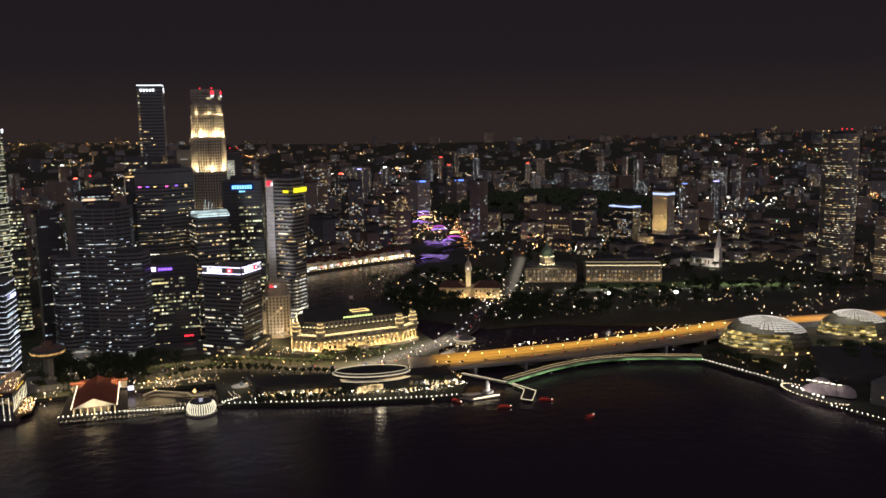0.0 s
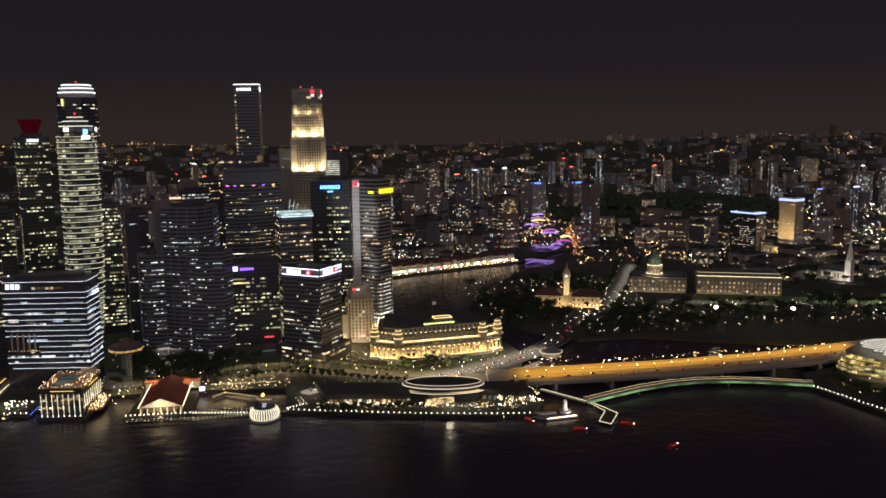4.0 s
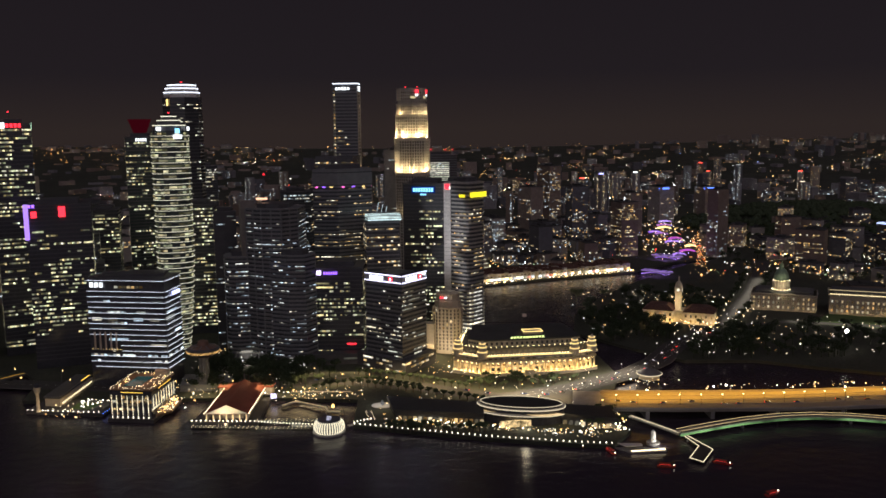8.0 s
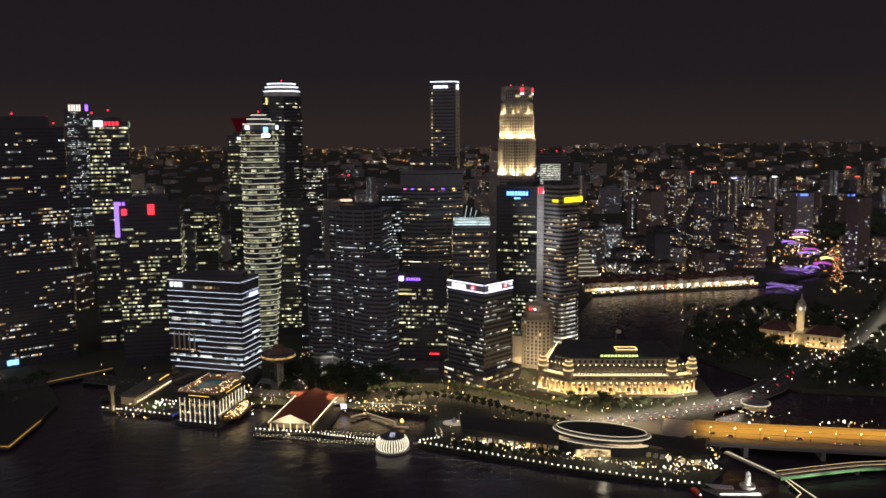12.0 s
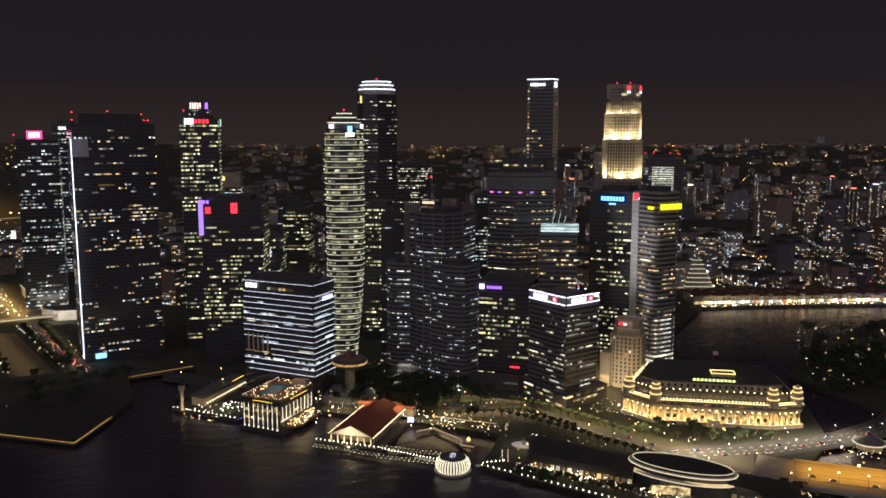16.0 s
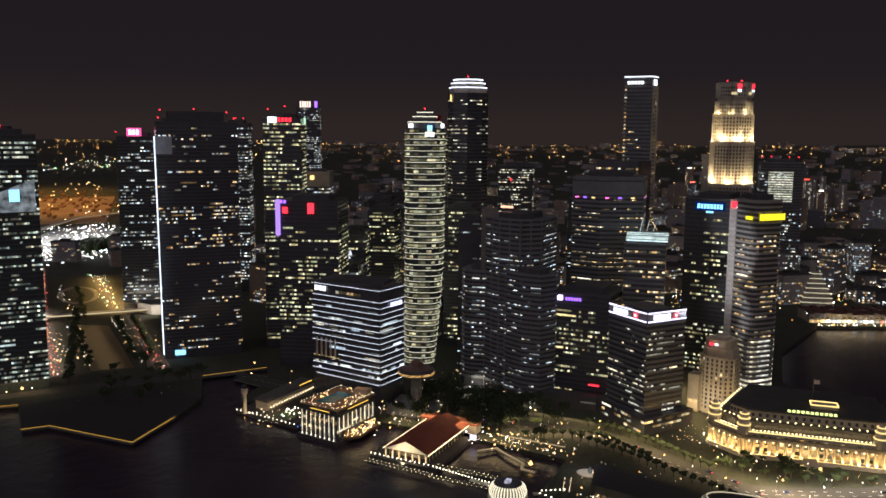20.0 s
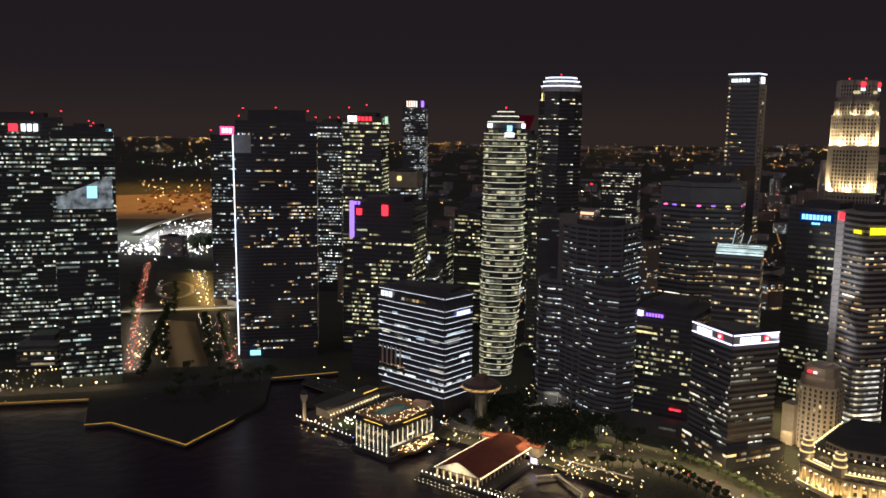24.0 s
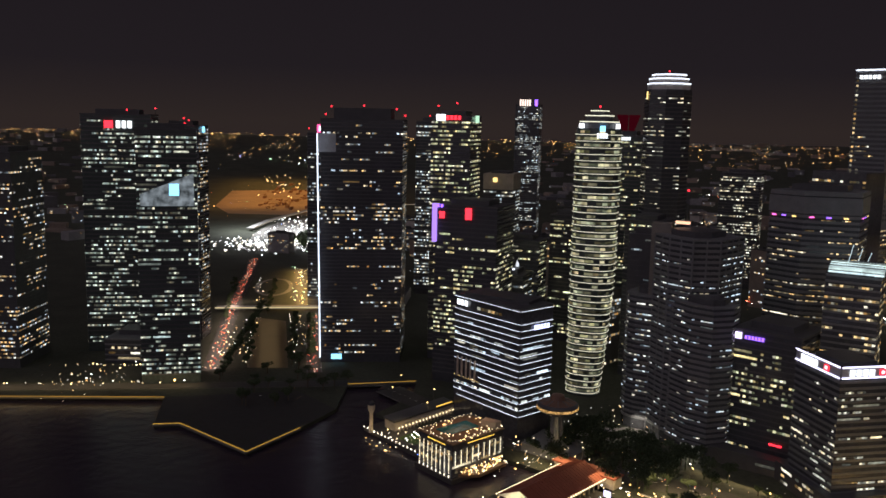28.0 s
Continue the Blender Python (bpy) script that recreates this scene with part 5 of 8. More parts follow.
# ---------------------------------------------------------------- grand hotel with a colonnade
def grand_hotel():
    root = thing("grand_hotel", "long floodlit neoclassical stone hotel with a colonnade", "hotel")
    P = [(60, 109), (49, 198), (38, 219), (-36, 204), (-30, 94), (43, 84)]
    for name, d, z0, z1, m in (("plinth", 1.2, Z0, 6, STONE), ("main_body", -3.0, 6, 21, STONE), ("cornice", 1.6, 20.4, 22, STONE), ("frieze", 0.2, 16, 18, STONE),
                               ("mansard", -5.5, 22, 28, surface("dark_slate", (0.07, 0.065, 0.06), 0.7)), ("upper_block", -13, 28, 33.5, STONE), ("roof", -12.2, 33.5, 34.6, ROOF_DARK)):
        part(name, Build().prism(grow(P, d), z0, z1), m, root)
    rng = random.Random(9)
    col = Build().lathe([(1.15, 0), (1.15, 0.5), (0.95, 0.8), (0.85, 8.6), (1.05, 9.2), (1.25, 9.4), (1.25, 10)], 12).mesh("column", STONE)
    bulb = Build().lathe([(0.25, -0.3), (0.55, 0), (0.25, 0.5)], 8).mesh("facade_lamp", glow("facade_lamp", (1.0, 0.78, 0.40), 5.0))
    pane = Build().box(-1.3, 1.3, -0.1, 0.1, 0, 2.6).mesh("window", windows("hotel_windows", PALETTE["warm"], 0.05, 0.9))
    dormer = Build().box(-1.0, 1.0, -0.15, 0.1, 0, 2.4).mesh("dormer_window", GLASS)
    for i, n in ((0, 17), (1, 5), (5, 6), (4, 12)):
        Q = grow(P, 0.0)
        for k in range(n):
            at, ang = on_face(Q, i, (k + 0.5) / n, 6, 0.0)
            part("column", col, None, root, at=at)
            u = (k + 1.0) / n
            if u < 0.99:
                at, ang = on_face(grow(P, -3.0), i, u, 7.5, 0.1)
                part("window", pane, None, root, at=at, turn=ang)
                part("window", pane, None, root, at=(at[0], at[1], 12.2), turn=ang)
                at, ang = on_face(Q, i, u, 15.4, 0.6)
                part("facade_lamp", bulb, None, root, at=at)
            at, ang = on_face(grow(P, -3.0), i, (k + 0.5) / n, 18.1, 0.1)
            part("attic_window", pane, None, root, at=at, turn=ang)
            at, ang = on_face(grow(P, -5.5), i, (k + 0.5) / n, 23.6, 0.05)
            part("dormer_window", dormer, None, root, at=at, turn=ang)
            at, ang = on_face(grow(P, -13), i, (k + 0.5) / n, 29.4, 0.05)
            part("dormer_window", dormer, None, root, at=at, turn=ang)
            at, ang = on_face(grow(P, -6.2), i, (k + 0.5) / n, 29.4, 0.6)
            part("roof_lamp", bulb, None, root, at=at)
            at, ang = on_face(grow(P, -2.6), i, (k + 0.25) / n, 22.6, 0.6)
            part("cornice_lamp", bulb, None, root, at=at)
            at, ang = on_face(grow(P, -2.6), i, (k + 0.75) / n, 22.6, 0.6)
            part("cornice_lamp", bulb, None, root, at=at)
    for i in (0, 1, 4, 5):
        Q = grow(P, 1.0)
        a, b = Q[i], Q[(i + 1) % 6]
        part("cornice_light", Build().bar((*a, 22.3), (*b, 22.3), 0.5, 0.5), glow("cornice_light", (1.0, 0.74, 0.32), 1.9), root, "warm line of light on the cornice")
        a, b = grow(P, 0.9)[i], grow(P, 0.9)[(i + 1) % 6]
        part("plinth_light", Build().bar((*a, 6.15), (*b, 6.15), 0.4, 0.3), glow("cornice_light", (1.0, 0.74, 0.32), 1.9), root, "warm line of light at the column bases")
    for x, y in ((58, 110), (47.5, 197), (37, 215), (43, 88)):
        tw = Build().lathe([(4.6, 20), (4.6, 26), (4.0, 26.2), (4.0, 30.5), (3.0, 30.8), (3.0, 34), (1.6, 35.5), (0.3, 37)], 16, x, y)
        turret = part("corner_turret", tw, STONE, root)
        for z, rr in ((26.3, 4.5), (30.8, 3.9), (34.0, 3.0)):
            part("turret_light", Build().lathe([(rr, z), (rr + 0.3, z + 0.1), (rr + 0.3, z + 0.7), (rr, z + 0.8)], 16, x, y), glow("turret_light", (1.0, 0.72, 0.30), 1.3), turret, "warm ring light")
    part("roof_terrace", Build().prism(rect(20, 160, 10, 18, 7), 34.6, 37), STONE, root)
    part("terrace_light", Build().ring(grow(rect(20, 160, 10, 18, 7), 0.5), grow(rect(20, 160, 10, 18, 7), -0.4), 37, 37.6), S_GOLD, root)
    mast = part("flag_mast", Build().bar((8, 152, 34), (8, 152, 52), 0.3, 0.3), METAL, root)
    part("flag", Build().box(7.9, 8.1, 152.1, 156, 48, 51), surface("flag_cloth", (0.5, 0.4, 0.4), 0.8), mast)
    Q = grow(P, -12.4)
    at, ang = on_face(Q, 0, 0.5, 36.2, 0.5)
    for k in range(11):
        part("roof_sign_bar", Build().box(-16 + 3 * k, -13.9 + 3 * k, -0.3, 0, -0.9, 0.9), glow("sign_lime", (0.85, 1.0, 0.35), 1.6), root, "yellow-green sign bar", at=at, turn=ang)
    part("porch", Build().prism(rect(64, 155, 9, 16, 97), Z0, 8), STONE, root)
    part("porch_light", Build().prism(rect(69.2, 155.5, 0.5, 14, 7), 5, 7.2), S_GOLD, root)
    # uplighters at the feet of the facades
    for i, w in ((0, 20000), (1, 5800), (5, 7400), (4, 6000)):
        a, b = grow(P, 1.5)[i], grow(P, 1.5)[(i + 1) % 6]
        m = ((a[0] + b[0]) / 2, (a[1] + b[1]) / 2)
        c = on_face(P, i, 0.5, 24, -2)[0]
        strip_lamp("colonnade_uplight", a, b, 6.6, w * 1.15, (1.0, 0.62, 0.20), 0.5, c)
    for i, w in ((0, 2200), (1, 650), (5, 800), (4, 1200)):
        a, b = grow(P, 0.3)[i], grow(P, 0.3)[(i + 1) % 6]
        strip_lamp("attic_uplight", a, b, 22.8, w, (1.0, 0.68, 0.30), 0.6, on_face(P, i, 0.5, 31, -9)[0])


grand_hotel()

# ---------------------------------------------------------------- road bridge
def road_bridge():
    root = thing("road_bridge", "broad low road bridge under amber lamps", "bridge")
    mid_line = [(150, 204), (154, 260), (156, 360), (149, 470), (128, 590)]
    part("deck", band_along(mid_line, 46, 7.0, 9.0), surface("deck_asphalt", (0.22, 0.20, 0.18), 0.8, 0, 0.25, 0.04), root)
    for off, nm in ((-23, "parapet"), (23, "parapet"), (-2, "median"), (10, "kerb_line"), (-12, "kerb_line")):
        pts = []
        for i, p in enumerate(mid_line):
            d = (Vector(mid_line[min(i + 1, 4)]) - Vector(mid_line[max(i - 1, 0)])).normalized()
            pts.append((p[0] + d.y * off, p[1] - d.x * off))
        part(nm, band_along(pts, 0.7, 9.0, 10.1 if nm == "parapet" else 9.35), CONCRETE, root)
    for k in range(7):
        x, y = 155 - (k > 4) * 8, 235 + 52 * k
        part("pier", Build().prism(rect(x, y, 40, 3, 0), -4, 7.2), CONCRETE, root)
    part("approach", band_along([(128, 590), (128, 625), (138, 690), (146, 770), (150, 860)], 32, 2.6, 8.6), surface("deck_asphalt", (0.22, 0.20, 0.18)), root)
    part("ramp", band_along([(146, 180), (150, 206)], 46, 2.9, 8.9), CONCRETE, root)


road_bridge()

# curved footbridge with green light below
def footbridge():
    root = thing("footbridge", "slender curved footbridge lit green underneath", "footbridge")
    C = [(219, 247), (207, 275), (196, 303), (188, 335), (186, 362), (190, 390), (198, 415), (209, 440), (216, 456)]
    part("deck", band_along(C, 6, 5.4, 6.2), surface("pale_deck", (0.42, 0.38, 0.32), 0.7), root)
    for off in (-2.9, 2.9):
        pts = []
        for i, p in enumerate(C):
            d = (Vector(C[min(i + 1, 8)]) - Vector(C[max(i - 1, 0)])).normalized()
            pts.append((p[0] + d.y * off, p[1] - d.x * off))
        part("railing", band_along(pts, 0.15, 6.2, 7.3), METAL, root)
        part("rail_light", band_along(pts, 0.35, 7.3, 7.5), glow("rail_light", (1.0, 0.72, 0.36), 0.9), root, "warm line of light on the handrail")
        if off > 0:
            GW = windows("green_wash", [(0.36, 0.80, 0.26), (0.62, 0.95, 0.50)], 0.30, 0.45, False, 0.95, 0.045)
            part("green_light", band_along(pts, 0.6, 3.5, 4.2), GW, root, "green light strip on the girder")
            part("green_light", band_along(pts, 0.5, 4.75, 5.05), GW, root, "thin green light line")
            part("girder", band_along([(x - 0.9, y) for x, y in pts], 1.0, 3.0, 5.4), GREY, root)
    for i in (2, 5):
        part("pier", Build().lathe([(1.6, -4), (1.0, 4.8)], 10, C[i][0], C[i][1]), CONCRETE, root)


footbridge()

# zigzag jetty, ferry stop, statue
r = thing("jetty", "white-lit zigzag jetty over the water", "jetty")
J = [(172, 222), (213, 250), (240, 256), (262, 243), (270, 250), (247, 264), (216, 253)]
W_DECK = surface("pale_paving", (0.40, 0.37, 0.32), 0.75)
part("walkway", band_along(J[:2], 5, 1.8, 2.6), W_DECK, r)
part("deck", Build().prism(J[1:], 1.6, 2.5), surface("deck_dark", (0.05, 0.045, 0.04), 0.8), r)
for a, b in list(zip(J[1:-1], J[2:])) + [(J[0], J[1])]:
    part("edge_light", Build().bar((*a, 2.9), (*b, 2.9), 0.45, 0.4), glow("jetty_light", (1.0, 0.84, 0.56), 1.1), r, "white edge light")
for x, y in ((225, 252), (250, 250), (258, 256)):
    part("pile", Build().lathe([(0.6, -4), (0.6, 1.7)], 8, x, y), CONCRETE, r)
r = thing("ferry_landing", "floating ferry landing with bright white lamps", "landing")
part("pontoon", Build().prism([(236, 196), (246, 206), (244, 232), (238, 232)], 0.2, 1.2), CONCRETE, r)
part("lamp_row", Build().bar((246, 206, 2.0), (243, 231, 2.0), 0.6, 0.6), L_SOFT, r)
part("canopy", Build().prism([(236, 198), (243, 203), (242, 215), (237, 215)], 4.0, 4.4), WHITE_WALL, r)
sol = Build().lathe([(2.2, 2), (2.4, 3.2), (1.7, 3.6), (1.9, 5), (1.5, 7), (1.7, 8.6), (1.4, 10), (0.4, 10.8)], 14, 228, 226)
sol.bar((228, 226, 8.2), (230.2, 226.8, 7.6), 1.4, 1.5)
solid("statue", sol, surface("white_stone", (0.75, 0.74, 0.70), 0.7), "white stone statue spouting over the water, floodlit", "statue")
area_lamp("statue_floodlight", look((240, 232, 3), (228, 226, 7)), 1.5, 1.5, 2600, (1.0, 0.95, 0.85))
solid("statue_plinth", Build().prism(oval(228, 226, 5, 5, 0, 12), -2, 2.0), CONCRETE, "round concrete plinth under the white statue", "plinth")

# ---------------------------------------------------------------- waterfront pavilions
def oval_roof_hall():
    root = thing("waterfront_hall", "low dark-roofed waterfront restaurants with an oval glass drum", "restaurant building")
    part("south_roof", Build().prism([(141, 26), (176, 33), (189, 104), (160, 104)], 9, 12), surface("black_roof", (0.03, 0.03, 0.032), 0.7), root)
    part("north_roof", Build().prism([(166, 158), (190, 162), (205, 205), (176, 205)], 9, 12), surface("black_roof", (0.03, 0.03, 0.032), 0.7), root)
    part("south_body", Build().prism([(143, 28), (174, 35), (186, 104), (162, 104)], Z0, 9), GLASS, root)
    part("north_body", Build().prism([(168, 160), (188, 164), (202, 203), (178, 203)], Z0, 9), GLASS, root)
    D = oval(176, 134, 34, 16, 79, 32)
    part("drum", Build().prism(D, Z0, 15), GLASS, root)
    part("drum_roof", Build().prism(grow(D, -1.5), 15, 16.6), surface("black_roof", (0.03, 0.03, 0.032), 0.7), root)
    part("roof_rim", Build().ring(grow(D, 0.8), grow(D, -1.2), 14.2, 15.4), surface("pale_rim", (0.6, 0.56, 0.48), 0.6), root)
    part("rim_light", Build().ring(grow(D, 1.2), grow(D, 0.75), 14.5, 15.1), glow("rim_light", (1.0, 0.86, 0.60), 0.9), root, "pale line of light round the drum")
    part("upper_rim_light", Build().ring(grow(D, -1.3), grow(D, -1.9), 16.6, 17.1), glow("rim_light_dim", (1.0, 0.86, 0.60), 0.6), root, "thin line of light")
    D2 = oval(179, 134, 33, 14, 79, 32)
    part("skirt", Build().ring(grow(D2, 2.8), grow(D2, -1.5), 10.9, 11.7), surface("pale_rim", (0.6, 0.56, 0.48), 0.6), root)
    part("skirt_light", Build().ring(grow(D2, 3.1), grow(D2, 2.75), 11.0, 11.5), glow("rim_light", (1.0, 0.86, 0.60), 0.9), root)
    part("entrance_front", Build().prism(rect(194, 128, 3, 24, 10), Z0, 7.5), windows("entrance_glow", [(1.0, 0.70, 0.32), (1.0, 0.85, 0.6)], 0.5, 0.8, False, 0.95, 0.3), root, "glowing glass entrance")
    area_lamp("entrance_light", look((198, 135, 9), (206, 136, 3)), 4, 16, 2600, (1.0, 0.85, 0.6))
    rng = random.Random(4)
    for side in ((177, 36, 189, 104, 17), (192, 164, 205, 204, 9)):
        x0, y0, x1, y1, n = side
        for k in range(n):
            u = (k + 0.5) / n
            part("terrace_window", Build().box(-0.1, 0.1, -1.5, 1.5, 0, 3.4), windows("terrace_windows", PALETTE["warm"], 0.1, 1.3), root,
                 at=(x0 + (x1 - x0) * u + 0.6, y0 + (y1 - y0) * u, 4.0), turn=-10)


oval_roof_hall()
lant = Build()
rng = random.Random(15)


def lanterns(n, place, z=2.4, size=(0.12, 0.26)):
    for k in range(n):
        x, y = place()
        q = rng.uniform(*size) * (0.8 + 1.3 * rng.random() ** 4)
        zz = Z0 + z + rng.uniform(-0.8, 1.2)
        lant.box(x - q, x + q, y - q, y + q, zz, zz + q * 1.8)


def quay_spot():
    u = rng.random() if rng.random() < 0.6 else rng.choice((0.15, 0.3, 0.42, 0.8)) + rng.gauss(0, 0.03)
    return 178 + 40 * u + rng.gauss(3, 4), 25 + 165 * u


lanterns(300, quay_spot)
lanterns(46, lambda: (lambda u: (244 - 115 * u, -590 + 116 * u))(rng.randrange(46) / 46), 4, (0.12, 0.28))
lanterns(50, lambda: (rng.gauss(238, 22), rng.gauss(-520, 20)), 4, (0.1, 0.26))
lanterns(44, lambda: (rng.uniform(92, 124), rng.uniform(-64, 4)), 3, (0.08, 0.24))
lanterns(44, lambda: (lambda u: (175 + 160 * u + rng.gauss(0, 5), -458 - 140 * u + rng.gauss(0, 5)))(rng.random()), 3, (0.1, 0.34))
lanterns(12, lambda: (rng.uniform(60, 200), rng.uniform(-440, -330)), 4, (0.08, 0.2))
lanterns(60, lambda: (rng.uniform(-40, 30), rng.uniform(-170, -90)), 4, (0.1, 0.3))
lanterns(60, lambda: (rng.uniform(120, 160), rng.uniform(-162, -148)), 4, (0.12, 0.3))
lanterns(160, lambda: (rng.uniform(-330, -90), rng.uniform(330, 460)), 3, (0.12, 0.42))
lanterns(120, lambda: (rng.uniform(-480, -230), rng.uniform(640, 900)), 4, (0.12, 0.5))
lanterns(120, lambda: (rng.uniform(-330, 60), rng.uniform(860, 1060)), 4, (0.12, 0.5))
lanterns(46, lambda: (rng.gauss(44, 14), rng.uniform(60, 96)), 3, (0.08, 0.2))
lanterns(150, lambda: (rng.uniform(170, 216), rng.uniform(176, 214)), 3, (0.12, 0.34))
lanterns(64, lambda: (rng.gauss(116, 9), rng.gauss(-34, 22)))
lanterns(36, lambda: (rng.gauss(60, 14), rng.gauss(-34, 40)), 4, (0.08, 0.2))
lanterns(30, lambda: (rng.gauss(26, 18), rng.gauss(62, 12)), 4, (0.08, 0.2))
lanterns(46, lambda: (rng.uniform(66, 104), rng.uniform(92, 214)), 3, (0.08, 0.2))
lanterns(24, lambda: (rng.gauss(42, 16), rng.gauss(90, 18)), 3, (0.08, 0.2))
lanterns(24, lambda: (rng.uniform(215, 320), rng.uniform(470, 540)), 4, (0.1, 0.3))
lanterns(60, lambda: (lambda u: (120 - 90 * u + rng.gauss(0, 14), 600 + 230 * u + rng.gauss(0, 10)))(rng.random()), 5, (0.12, 0.34))
lanterns(26, lambda: (rng.gauss(-75, 10), rng.gauss(615, 14)), 4, (0.14, 0.4))
lanterns(30, lambda: (rng.gauss(-5, 12), rng.gauss(640, 30)), 4, (0.12, 0.36))
lanterns(50, lambda: (rng.uniform(-150, 60), rng.uniform(640, 820)), 4, (0.12, 0.36))
lanterns(90, lambda: (lambda u: (112 - 6 * u + rng.gauss(0, 4), 300 + 250 * u))(rng.random()), 4, (0.12, 0.36))
lanterns(90, lambda: (rng.gauss(116, 12), rng.uniform(-150, -30)), 3, (0.1, 0.24))
lanterns(60, lambda: (rng.uniform(128, 168), rng.uniform(-250, -170)), 3, (0.1, 0.26))
lanterns(40, lambda: (rng.gauss(92, 10), rng.gauss(250, 16)), 3, (0.1, 0.3))
lanterns(50, lambda: (rng.uniform(120, 168), rng.uniform(20, 110)), 3, (0.1, 0.24))
lanterns(120, lambda: (rng.uniform(-130, 10), rng.uniform(330, 600)), 4)
lanterns(150, lambda: (rng.uniform(-330, -60), rng.uniform(240, 440)), 4, (0.1, 0.34))
lanterns(60, lambda: (rng.uniform(64, 110), rng.uniform(-170, -110)), 3)
lanterns(60, lambda: (rng.uniform(230, 400), rng.uniform(500, 620)), 8)
solid("terrace_lanterns", lant, windows("lantern_glow", [(1.0, 0.50, 0.14), (1.0, 0.68, 0.30), (1.0, 0.85, 0.55), (0.9, 0.95, 1.0)], 1.0, 10.5, True, 0.1),
      "many small warm lanterns over the waterside terraces", "lantern", kind="stuff")


def dome_pavilion():
    root = thing("dome_pavilion", "round floating pavilion wrapped in white-lit ribs", "pavilion")
    cx, cy = 193, -16
    part("pontoon", Build().prism(oval(cx, cy, 12.8, 12.8, 0, 28), -1, 1.4), CONCRETE, root)
    prof = [(10.4, 1.4), (11.8, 3.6), (12.0, 5.6), (11.0, 8.4), (9.2, 10.2)]
    part("shell", Build().lathe([(r - 0.5, z) for r, z in prof], 36, cx, cy), DARK, root)
    for k in range(36):
        a = 2 * math.pi * k / 36
        rib = Build()
        for (r0, z0), (r1, z1) in zip(prof[:-1], prof[1:]):
            rib.bar((cx + r0 * math.cos(a), cy + r0 * math.sin(a), z0), (cx + r1 * math.cos(a), cy + r1 * math.sin(a), z1), 1.0, 0.3)
        part("lit_rib", rib, glow("rib_light", (1.0, 0.90, 0.66), 1.1), root, "white glowing rib")
    part("roof_deck", Build().lathe([(8.9, 10.2), (8.9, 10.6)], 28, cx, cy), surface("roof_deck", (0.08, 0.08, 0.10), 0.6), root)
    part("roof_bar", Build().box(cx - 2.4, cx + 2.4, cy - 1.6, cy + 1.6, 10.6, 12.2), windows("roof_bar_glow", [(0.4, 0.4, 1.0), (0.8, 0.8, 1.0)], 0.5, 0.8), root, "blue-white lit bar")
    part("gangway", band_along([(181, -47), (186, -26)], 3.2, 1.6, 2.3), W_DECK, root)
    part("gangway", band_along([(184, -2), (172, 16)], 3.2, 1.6, 2.3), W_DECK, root)


dome_pavilion()
for x, y, a in along([(176, -74), (181, -47), (184, -28)], 2.6) + along([(180, 2), (172, 15)], 3):
    copy_thing(BOLLARD, pose(x, y, 2.2, 0, 0, a))


